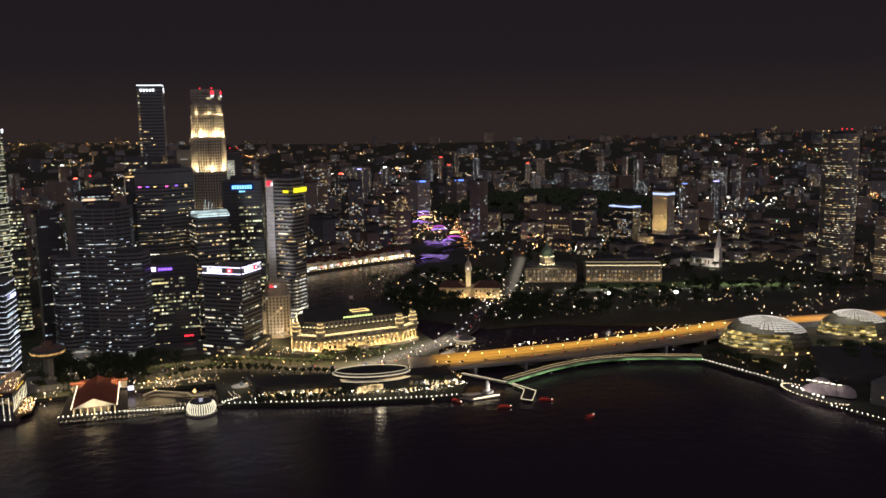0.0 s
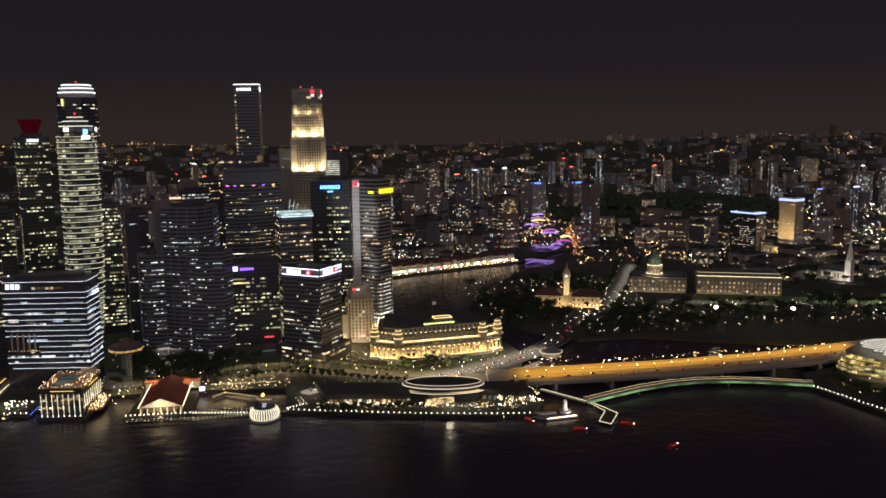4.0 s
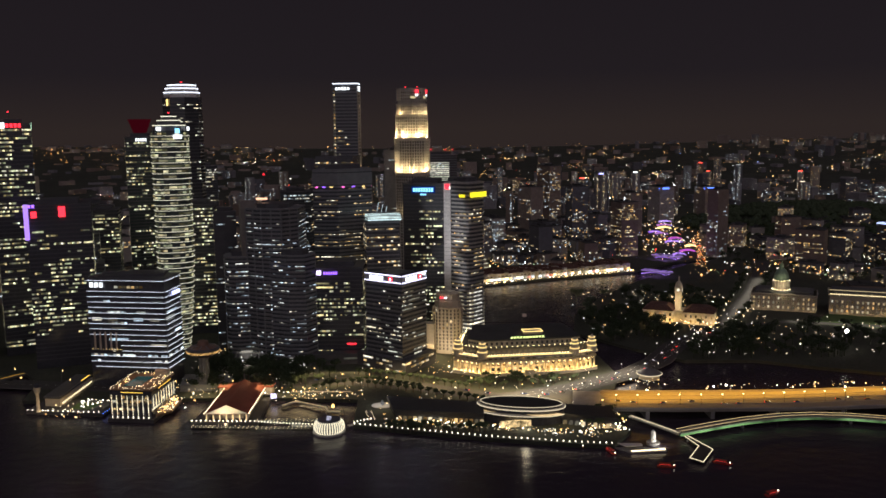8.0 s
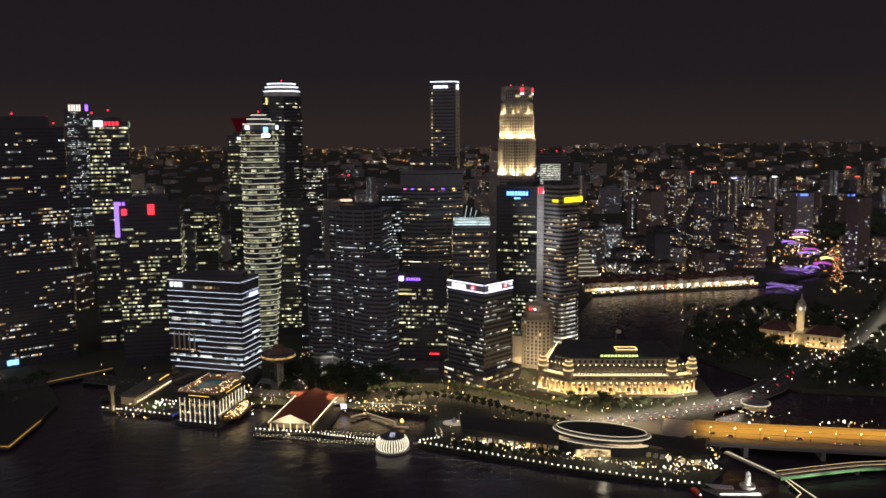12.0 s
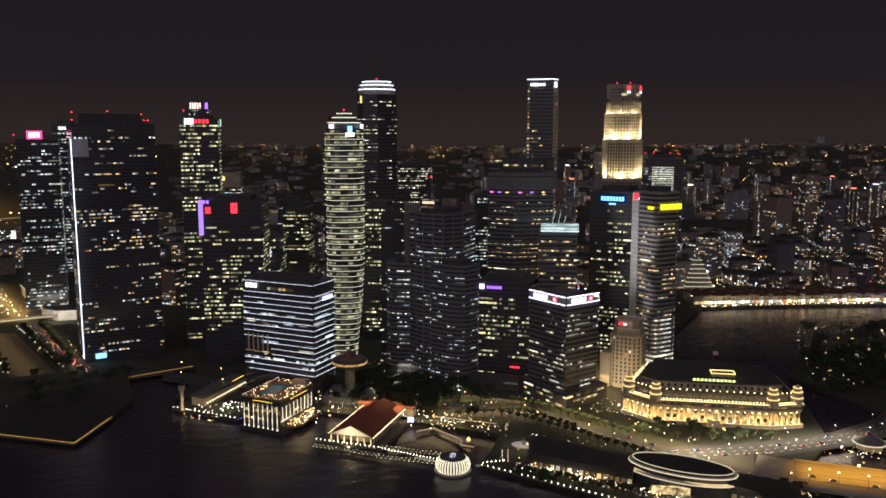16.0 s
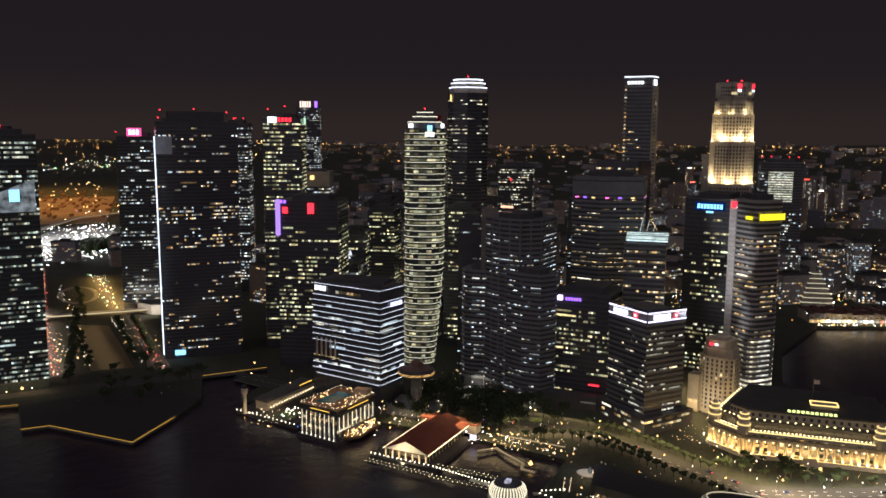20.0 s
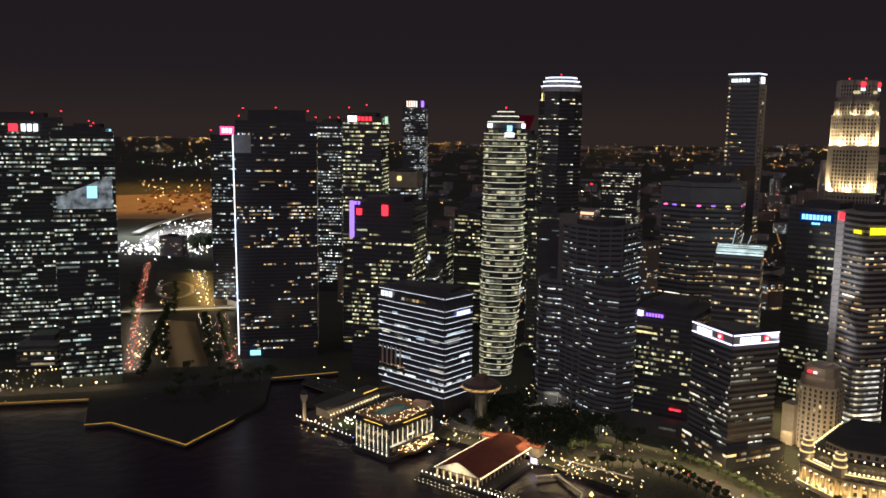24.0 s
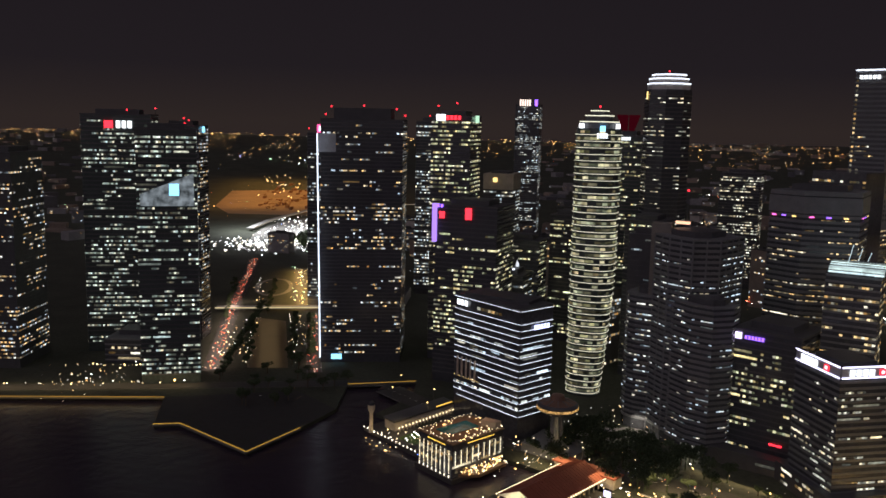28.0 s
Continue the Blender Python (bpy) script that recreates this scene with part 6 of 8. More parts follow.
def pier_hall():
    root = thing("pier_hall", "long red-roofed pier hall outlined in warm lights", "pier building")
    part("platform", Build().prism([(177, -127), (178, -74), (104, -76), (104, -124)], -3, Z0), surface("dark_quay_stone", (0.075, 0.07, 0.065), 0.85), root)
    y0, y1, x0, x1 = -115.5, -84, 104, 172
    ym = (y0 + y1) / 2
    roof = Build().add([(x0, y0 - 1.5, 9.3), (x1 + 1, y0 - 1.5, 9.3), (x1 + 1, ym, 16.8), (x0, ym, 16.8), (x0, y1 + 1.5, 9.3), (x1 + 1, y1 + 1.5, 9.3),
                        (x0, y0 - 1.5, 8.8), (x1 + 1, y0 - 1.5, 8.8), (x1 + 1, y1 + 1.5, 8.8), (x0, y1 + 1.5, 8.8)],
                       [(0, 1, 2, 3), (3, 2, 5, 4), (0, 6, 7, 1), (4, 5, 8, 9), (6, 9, 8, 7), (0, 3, 4, 9, 6)])
    part("roof", roof, TILE_RED, root, "red tiled ridge roof")
    for k in range(24):
        x = x0 + 1.5 + 2.9 * k
        for s, yy in ((-1, y0 - 1.5), (1, y1 + 1.5)):
            part("roof_seam", Build().bar((x, yy, 9.45), (x, ym, 16.95), 0.25, 0.18), TILE_RED, root)
    part("gable", Build().add([(x1 + 1.3, y0 - 1, 9.3), (x1 + 1.3, y1 + 1, 9.3), (x1 + 1.3, ym, 16.4), (x1 + 0.6, y0 - 1, 9.3), (x1 + 0.6, y1 + 1, 9.3), (x1 + 0.6, ym, 16.4)],
         [(0, 1, 2), (5, 4, 3), (0, 3, 4, 1), (1, 4, 5, 2), (2, 5, 3, 0)]), surface("white_gable", (0.8, 0.74, 0.62), 0.7), root, "white triangular gable")
    part("ridge_cap", Build().bar((x0, ym, 17), (x1, ym, 17), 0.7, 0.4), TILE_RED, root)
    lamp = Build().box(-0.3, 0.3, -0.3, 0.3, -0.25, 0.35).mesh("eave_lamp", L_SOFT)
    for k in range(27):
        x = x0 + 1 + 2.6 * k
        part("eave_lamp", lamp, None, root, at=(x, y0 - 1.9, 9.2))
        part("eave_lamp", lamp, None, root, at=(x, y1 + 1.9, 9.2))
        if k % 2 == 0:
            part("post", Build().lathe([(0.45, Z0), (0.35, 9)], 8, x, y0), CREAM, root)
            part("post", Build().lathe([(0.45, Z0), (0.35, 9)], 8, x, y1), CREAM, root)
    for s, y in ((0, y0 - 1.8), (1, y1 + 1.8)):
        part("eave_light", Build().bar((x0, y, 8.9), (x1 + 1, y, 8.9), 0.3, 0.4), glow("eave_light", (1.0, 0.74, 0.36), 1.4), root, "warm line of light under the eave")
    for k in range(7):
        y = y0 + (y1 - y0) * k / 6
        part("front_column", Build().lathe([(0.7, Z0), (0.6, 9)], 10, x1 + 0.4, y), CREAM, root)
        part("column_light", Build().box(x1 + 1.2, x1 + 1.5, y - 0.3, y + 0.3, Z0 + 0.5, 8.5), glow("eave_light", (1.0, 0.74, 0.36), 1.4), root)
    part("inner_wall", Build().box(x0 + 4, x1 - 6, y0 + 4, y1 - 4, Z0, 8.6), CREAM, root)
    part("entrance_lodge", Build().prism(rect(100, -99, 10, 46, 0), Z0, 10), CREAM, root)
    part("lodge_roof", Build().prism(rect(100, -99, 12, 48, 0), 10, 11), TILE_RED, root)
    part("finial", Build().lathe([(0.5, 16.8), (0.7, 18), (0.1, 24)], 8, 105, ym), METAL, root)
    area_lamp("gable_light", look((181, ym, 5.0), (173.5, ym, 12.5)), 1, 24, 5200, (1.0, 0.80, 0.50))
    area_lamp("hall_light", look((140, ym, 8.4), (140, ym, 0)), 60, 26, 900, WARM)
    area_lamp("lodge_light", look((92, -99, 20), (101, -99, 8)), 3, 40, 2600, WARM)


pier_hall()


def pool_hotel():
    root = thing("pool_hotel", "dark glass waterfront hotel with a rooftop pool and light columns", "hotel")
    P = [(160, -196), (165, -161), (117, -157), (112, -192)]
    part("platform", Build().prism(grow(P, 2), -3, 3.2), surface("dark_quay_stone", (0.075, 0.07, 0.065), 0.85), root)
    part("body", Build().prism(P, 3.2, 26), GLASS, root)
    Q = grow(P, 1.0)
    col = Build().box(-0.22, 0.22, -0.4, 0, 0, 16).mesh("light_column", windows("column_light", [(1.0, 0.84, 0.52), (1.0, 0.92, 0.70)], 1.1, 1.9, False, 0.9, 0.9))
    low = Build().box(-0.35, 0.35, -0.4, 0, 0, 2.0).mesh("foot_light", glow("foot_light", (1.0, 0.9, 0.7), 1.8))
    for i, n in ((0, 8), (1, 9)):
        for k in range(n):
            at, ang = on_face(P, i, (k + 0.4) / n, 6.2 if i == 0 else 10.5, 0.5)
            c = part("light_column", col, None, root, "tall white light column", at=at, turn=ang)
            if i == 1:
                c.scale = (0.9, 1, 0.68)
            if i == 0:
                at, ang = on_face(P, i, (k + 0.4) / n, 3.0, 0.5)
                part("foot_light", low, None, root, at=at, turn=ang)
    runs = lit_runs(P, 5, 22, 3.6, 2.4, 0.7, random.Random(3), (0, 1))
    put_windows(root, P, runs, 3.6, 2.4, "warm", random.Random(4), single=60)
    for i in (0, 1):
        at, ang = on_face(P, i, 0.5, 24.6, 0.4)
        L = (Vector(P[i + 1]) - Vector(P[i])).length
        part("roof_band_light", Build().box(-L * 0.22, L * 0.3, -0.3, 0, -0.2, 0.2), glow("amber_band", (1.0, 0.62, 0.10), 1.5), root, "amber line of light", at=at, turn=ang)
    part("roof_deck", Build().prism(grow(P, 0.6), 26, 26.7), surface("timber_deck", (0.16, 0.10, 0.06), 0.7), root)
    part("pool", Build().prism([(152, -188), (154, -174), (126, -171), (124, -185)], 26.7, 27.0), surface("pool_water", (0.03, 0.16, 0.19), 0.05), root, "blue-green rooftop pool")
    part("roof_pavilion", Build().prism([(124, -171), (122, -160), (116, -160), (118, -172)], 26.7, 31), STONE, root)
    part("lower_terrace", Build().prism([(160, -160), (150, -150), (122, -150), (122, -158)], Z0, 5), surface("timber_deck", (0.16, 0.10, 0.06), 0.7), root)
    rng = random.Random(6)
    b = Build().box(-0.22, 0.22, -0.22, 0.22, -0.2, 0.3).mesh("terrace_lamp", L_SOFT)
    g = Build().box(-0.22, 0.22, -0.22, 0.22, -0.2, 0.3).mesh("terrace_lamp", L_GOLD)
    for k in range(85):
        u, v = rng.random(), rng.random()
        x = 114 + 48 * u - 4 * v
        y = -194 + 34 * v + 3 * u
        if 124 < x < 154 and -187 < y < -172:
            continue
        part("terrace_lamp", b if k % 3 else g, None, root, at=(x, y, 27.6))
    E = grow(P, -0.8)
    tiny = Build().box(-0.15, 0.15, -0.15, 0.15, -0.2, 0.2).mesh("edge_bulb", L_SOFT)
    for i in range(4):
        for x, y, a in along([E[i], E[(i + 1) % 4]], 3.1):
            part("edge_bulb", tiny, None, root, at=(x + rng.uniform(-1, 1), y + rng.uniform(-1, 1), 27.9))
        part("roof_rail", Build().bar((*E[i], 27.7), (*E[(i + 1) % 4], 27.7), 0.15, 0.2), METAL, root)
    for i in (0, 1):
        for k in range(14):
            at, ang = on_face(P, i, (k + 0.5) / 14, 20.5 - 3.5 * (k % 2), 0.35)
            part("facade_mesh", Build().box(-1.5, 1.5, -0.1, 0.1, -1.0, 1.0), windows("mesh_light", PALETTE["warm"], 0.02, 0.5, False, 0.9, 0.8), root, at=at, turn=ang)
    for k in range(45):
        part("terrace_lamp", g if k % 2 else b, None, root, at=(rng.uniform(122, 156), rng.uniform(-158, -149), rng.uniform(5.5, 9)))
    area_lamp("terrace_light", look((140, -153, 14), (140, -153, 4)), 30, 8, 700, WARM)
    area_lamp("roof_terrace_light", look((138, -178, 34), (138, -178, 26)), 44, 30, 1500, (1.0, 0.5, 0.2))


pool_hotel()


def customs_house():
    root = thing("customs_house", "low white waterfront restaurant house with a slim lookout tower", "restaurant building")
    part("platform", Build().prism([(139, -274), (150, -207), (112, -204), (112, -272)], -3, Z0), surface("dark_quay_stone", (0.075, 0.07, 0.065), 0.85), root)
    H = [(128, -263), (130, -250), (64, -250), (62, -263)]
    part("body", Build().prism(H, Z0, 10), CREAM, root)
    part("roof", Build().prism(grow(H, 1.0), 10, 11.4), DARK, root)
    for k in range(17):
        part("arch_lamp", Build().box(-0.4, 0.4, -0.4, 0.4, 0, 0.9), L_SOFT, root, at=(66 + 3.8 * k, -248.4, 5.0))
        part("arch_post", Build().lathe([(0.4, Z0), (0.35, 8.2)], 8, 66 + 3.8 * k, -247.6), CREAM, root)
    part("arcade_roof", Build().box(63, 130, -250, -246.6, 8.2, 8.9), CREAM, root)
    part("roof_light", Build().bar((66, -250, 11.8), (84, -250, 11.8), 0.6, 0.5), glow("amber_band", (1.0, 0.62, 0.10), 1.5), root, "amber line of light")
    part("tower", Build().lathe([(1.9, Z0), (1.5, 5), (1.3, 18), (2.6, 20.5), (2.8, 23.5), (2.4, 24)], 14, 143, -262), CREAM, root)
    part("tower_cab", Build().lathe([(2.2, 24), (2.3, 26.5), (0.4, 27.5)], 14, 143, -262), GLASS, root)
    part("terrace", Build().prism([(146, -240), (149, -210), (116, -208), (116, -240)], Z0, Z0 + 0.3), surface("dark_quay_stone", (0.075, 0.07, 0.065), 0.85), root)
    part("pool_lawn", Build().prism([(138, -238), (140, -220), (122, -218), (121, -238)], Z0 + 0.3, Z0 + 0.5), surface("lawn", (0.06, 0.11, 0.03), 0.9), root, "small green lawn")
    rng = random.Random(8)
    for k in range(26):
        part("terrace_lamp", Build().box(-0.25, 0.25, -0.25, 0.25, 0, 0.5), L_SOFT if k % 3 else L_WHITE, root, at=(rng.uniform(116, 147), rng.uniform(-266, -210), Z0 + 2.4))
    for k in range(9):
        part("festoon_globe", Build().lathe([(0.2, -0.5), (0.55, 0), (0.2, 0.5)], 8), glow("festoon_globe", (1.0, 0.93, 0.78), 7.0), root, at=(rng.uniform(122, 146), rng.uniform(-236, -214), Z0 + 3.4))
    for k in range(8):
        part("step_marker", Build().box(-0.25, 0.25, -0.25, 0.25, 0, 0.4), S_BLUE, root, "small blue marker lamp", at=(150.6 - 3.9 * k, -206 + 0.25 * k, Z0))
    area_lamp("terrace_flood", look((132, -240, 14), (130, -245, 3)), 22, 22, 1100, WARM)
    area_lamp("tower_flood", look((150, -257, 4), (143, -262, 16)), 1.5, 1.5, 900, WARM)


customs_house()


def lookout_tower():
    root = thing("lookout_tower", "round disc-topped concrete lookout tower on a thick stem", "tower")
    cx, cy = 73, -143
    part("stem", Build().lathe([(4.4, Z0), (3.6, 12), (3.6, 30)], 18, cx, cy), GREY, root)
    for k in range(8):
        a = 2 * math.pi * k / 8
        part("buttress", Build().bar((cx + 4.4 * math.cos(a), cy + 4.4 * math.sin(a), Z0), (cx + 4.0 * math.cos(a), cy + 4.0 * math.sin(a), 30), 0.9, 0.9), GREY, root)
    part("disc", Build().lathe([(4, 29), (11, 31.6), (14.4, 33.6), (14.8, 37.2), (13, 38.6)], 36, cx, cy), DARK, root)
    part("window_ring", Build().lathe([(14.3, 34.0), (14.9, 34.4), (15.1, 35.6), (14.9, 36.0)], 36, cx, cy), windows("ring_windows", PALETTE["warm"], 0.55, 0.8, False, 0.98, 0.5), root, "dim warm window ring")
    part("disc_roof", Build().lathe([(13, 38.6), (5.4, 40.6), (4.4, 44), (1.6, 45)], 30, cx, cy), surface("copper_roof", (0.18, 0.10, 0.07), 0.6), root)
    for k in range(30):
        a = 2 * math.pi * k / 30
        if k % 3 == 0:
            part("roof_rib", Build().bar((cx + 13 * math.cos(a), cy + 13 * math.sin(a), 38.7), (cx + 5.4 * math.cos(a), cy + 5.4 * math.sin(a), 40.8), 0.4, 0.4), GREY, root)
    part("base_hall", Build().prism([(58, -165), (92, -160), (92, -118), (58, -120)], Z0, 9), GREY, root)
    part("walkway_roof", Build().prism([(30, -128), (60, -140), (60, -134), (32, -120)], 12, 13), WHITE_WALL, root)
    rng = random.Random(12)
    for k in range(14):
        part("base_lamp", Build().box(-0.3, 0.3, -0.3, 0.3, 0, 0.6), L_SOFT, root, at=(rng.uniform(60, 100), rng.uniform(-162, -112), 9.6))
    area_lamp("stem_flood", look((88, -132, 10), (74, -142, 26)), 2, 2, 4200, WARM)


lookout_tower()

# waterside basin walls and steps between pier and restaurants
r = thing("basin_walkway", "narrow lit boardwalk round the small basin", "walkway")
for pts in ([(172, -76), (173, -28)], [(190, -72), (190, -26)], [(173, 16), (152, 11)], [(184, -124), (188, -72)]):
    part("deck", band_along(pts, 4, 2.2, 3.1), surface("deck_dark", (0.05, 0.045, 0.04), 0.8), r)
    for s in (-2, 2):
        for x, y, a in along(pts, 3.4):
            part("deck_lamp", Build().box(-0.15, 0.15, -0.15, 0.15, 0, 0.35), L_SOFT, r, at=(x + s * math.sin(radians(a)), y - s * math.cos(radians(a)), 3.1))
for a, b in (((134, -62), (122, -51)), ((124, -51), (141, -25)), ((141, -25), (151, -22)), ((151, -22), (152, -12)), ((97, -61), (99, -8))):
    part("terrace_step", Build().bar((*a, 2.6), (*b, 2.6), 2.0, 1.2), W_DECK, r)
    part("step_light", Build().bar((a[0] + 1.2, a[1], 3.3), (b[0] + 1.2, b[1], 3.3), 0.3, 0.24), glow("step_line", (1.0, 0.74, 0.40), 0.8), r, "warm step light")
part("fire_bowl", Build().lathe([(0.6, 3), (1.6, 4), (1.2, 4.3), (0.5, 5.6), (0.1, 6.2)], 10, 142, -19), glow("fire_light", (1.0, 0.55, 0.16), 4.0), r, "glowing amber fire bowl")
part("screen", Build().box(118, 118.3, -75, -70, 4, 8), glow("screen_lilac", (0.75, 0.7, 1.0), 2.0), r, "small bright lilac screen")
r = thing("fountain_court", "white-lit fountain court beside the restaurants", "fountain")
part("basin", Build().prism(oval(139, 22, 7, 9, 0, 16), Z0, Z0 + 0.6), W_DECK, r)
# the jet is a solid with its own pale glow, imitating lit water
part("jet", Build().lathe([(0.8, Z0), (1.6, 5), (0.9, 7), (0.1, 8)], 10, 139, 22), windows("lit_jet_glow", [(0.85, 0.92, 1.0), (1, 1, 1)], 0.10, 0.2, False, 0.9, 0.6), r)
area_lamp("court_light", look((139, 20, 14), (139, 20, 3)), 6, 10, 900, (0.9, 0.95, 1.0))

# ---------------------------------------------------------------- spiky theatre shells
def shell_theatre(name, label, cx, cy, a, b, h, ang, n, m):
    root = thing(name, label, "theatre", group="theatre shells")
    part("podium", Build().prism(oval(cx, cy, a * 1.03, b * 1.03, ang, 30), Z0, 7), surface("podium_stone", (0.12, 0.105, 0.085), 0.8), root)

    def pt(u, v, k=1.0):
        th, ph = 2 * math.pi * u / n, 0.5 * math.pi * v / m
        q = max(0.0, math.cos(ph)) ** 0.85
        x, y, z = a * k * math.cos(th) * q, b * k * math.sin(th) * q, 6 + (h - 6) * k * math.sin(ph) ** 1.05
        c, s = math.cos(radians(ang)), math.sin(radians(ang))
        return (cx + c * x - s * y, cy + s * x + c * y, z)
    DULL = surface("shell_glass", (0.06, 0.056, 0.036), 0.6, 0, 0.4, 0.1)
    FOYER = windows("foyer_glow", [(1.0, 0.66, 0.18), (0.95, 0.75, 0.28), (1.0, 0.84, 0.45)], 0.12, 1.05, True, 0.9, 0.16)
    low = round(m * 0.38)
    lit, dull = Build(), Build()
    for v in range(m):
        for u in range(n):
            open_side = 0.46 * n < u < 0.84 * n and v < low
            (lit if open_side else dull).add([pt(u, v), pt(u + 1, v), pt(u + 1, v + 1), pt(u, v + 1)], [(0, 1, 2, 3)])
    part("foyer_glass", lit, FOYER, root, "gold-lit foyer glass")
    part("glass_shell", dull, DULL, root, "dark glass shell")
    for v in range(2, low + 1, 2):
        ring = Build()
        for u in range(n):
            ring.bar(pt(u, v, 1.006), pt(u + 1, v, 1.006), 0.6, 0.7)
        part("mullion", ring, METAL, root)
    for u in range(0, n, 2):
        rib = Build()
        for v in range(low + 2):
            rib.bar(pt(u, v, 1.005), pt(u, v + 1, 1.005), 0.3, 0.4)
        part("rib", rib, METAL, root)
    up = surface("sunshade_aluminium", (0.66, 0.64, 0.60), 0.6)
    rest, count = Build(), 0
    for v in range(3, m - 1):
        for u in range(n):
            th = 2 * math.pi * (u + 0.5) / n
            if v < m * (0.50 - 0.13 * math.cos(th + 0.15)):
                continue
            A, B2, C2, D2 = (Vector(pt(u, v, 1.015)), Vector(pt(u + 1, v, 1.015)), Vector(pt(u + 1, v + 1, 1.015)), Vector(pt(u, v + 1, 1.015)))
            out = ((A + B2) / 2 - Vector((cx, cy, 2))).normalized()
            c4 = (A + B2 + C2 + D2) / 4
            A, B2, C2, D2 = (c4 + (e - c4) * 0.80 for e in (A, B2, C2, D2))
            p, q = A + out * 0.9, B2 + out * 0.9
            shade = ([A, B2, C2, D2, p, q], [(4, 5, 2, 3), (0, 1, 5, 4), (0, 4, 3), (1, 2, 5)])
            if math.sin(th) < 0.1 and count < 260:
                count += 1
                part("sunshade", Build().add(*shade), up, root)
            else:
                rest.add(*shade)
    part("sunshade_rest", rest, up, root, kind="stuff")
    # spot added in mid-air above the shell to whiten its sunshades
    spot_lamp("shell_flood", (cx + 26, cy - 30, h + 60), (cx, cy, h), 60, 300000, (1.0, 0.97, 0.90))
    area_lamp("shell_base_flood", look((cx + 42, cy - 38, 5), (cx + 12, cy - 10, 10)), 34, 2, 7000, (1.0, 0.72, 0.30))
    for k in range(5):
        t = 2 * math.pi * (0.80 + k * 0.05)
        c, s = math.cos(radians(ang)), math.sin(radians(ang))
        x, y = a * 1.1 * math.cos(t), b * 1.1 * math.sin(t)
        part("foot_lamp", Build().box(-0.5, 0.5, -0.5, 0.5, 0, 0.8), L_GOLD, root, at=(cx + c * x - s * y, cy + s * x + c * y, Z0 + 1.5))


shell_theatre("theatre_shell", "large domed theatre covered in pale spiky sunshades", 203, 541, 45, 26, 35, 52, 46, 20)
shell_theatre("concert_shell", "domed concert hall covered in pale spiky sunshades", 195, 662, 36, 22, 30, 55, 38, 17)
rt = random.Random(77)
for k in range(26):
    u = k / 26
    x, y = 214 + 70 * u + rt.gauss(0, 5), 470 + 26 * u + rt.gauss(0, 6)
    ob = copy_thing(TREES[k % 3], pose(x, y, Z0, 0, 0, 40 * k))
    ob.scale = (0.75, 0.75, 0.75)
solid("mall_roof", Build().prism([(245, 560), (320, 505), (352, 560), (270, 640)], Z0, 13), ROOF_DARK, "flat dark roof of the waterside mall", "building")
r = thing("shell_stage", "fan-shaped outdoor stage with overlapping pale roofs", "stage")
for k, (x, y, s) in enumerate(((340, 484, 13), (347, 492, 12), (356, 498, 11), (334, 494, 11))):
    part("roof_shell", Build().lathe([(s, 5), (s * 0.98, 6), (s * 0.86, 7.4 + k), (s * 0.6, 9.2 + k), (s * 0.3, 10.4 + k), (0.3, 10.8 + k)], 28, x, y, 1.0, 0.8), surface("membrane", (0.42, 0.37, 0.37), 0.6), r)
part("stage_deck", Build().prism(oval(342, 480, 34, 14, 10, 24), -2, 3.2), surface("dark_quay_stone", (0.075, 0.07, 0.065), 0.85), r)
for k, (x, y) in enumerate(oval(342, 480, 33, 13.2, 10, 44)):
    if y < 486:
        part("deck_bulb", Build().box(x - 0.3, x + 0.3, y - 0.3, y + 0.3, 3.4, 4.0), L_SOFT, r)
for k in range(6):
    part("roof_bulb_row", Build().bar((330 + 5 * k, 481 + 2 * k, 12.4 + k * 0.3), (333 + 5 * k, 483 + 2 * k, 12.8 + k * 0.3), 0.4, 0.4), L_WHITE, r)
for k in range(9):
    part("stage_lamp", Build().box(-0.5, 0.5, -0.5, 0.5, 0, 0.8), L_WHITE, r, at=(322 + 4.2 * k, 474 + 1.1 * (k % 3), 5))
area_lamp("stage_light", look((338, 458, 22), (346, 490, 8)), 12, 4, 4500, (1.0, 0.86, 0.84))
r = tower("mall_block", "low mall building with warm lit windows", rect(400, 545, 70, 60, 20), 22, 4.5, 4, 0.7, "warm", GREY, GREY, 0.4, 0.3, seed=201, joined=True, single=60, lobby=2)
r = tower("mall_block", "low mall building with warm lit windows", rect(350, 620, 80, 50, 20), 26, 4.5, 4, 0.6, "warm", GREY, GREY, 0.4, 0.3, seed=202, joined=True, single=40, lobby=2)

# ---------------------------------------------------------------- civic district
def row_windows(root, P, i, n, floors, z0, fh, mat, w=1.4, h=2.0, out=0.06):
    pane = Build().box(-w / 2, w / 2, -0.1, 0.05, 0, h).mesh("window", mat)
    for f in range(floors):
        for k in range(n):
            at, ang = on_face(P, i, (k + 0.5) / n, z0 + fh * f, out)
            part("window", pane, None, root, at=at, turn=ang)


CIVIC_WIN = windows("civic_windows", PALETTE["warm"], 0.05, 0.7)


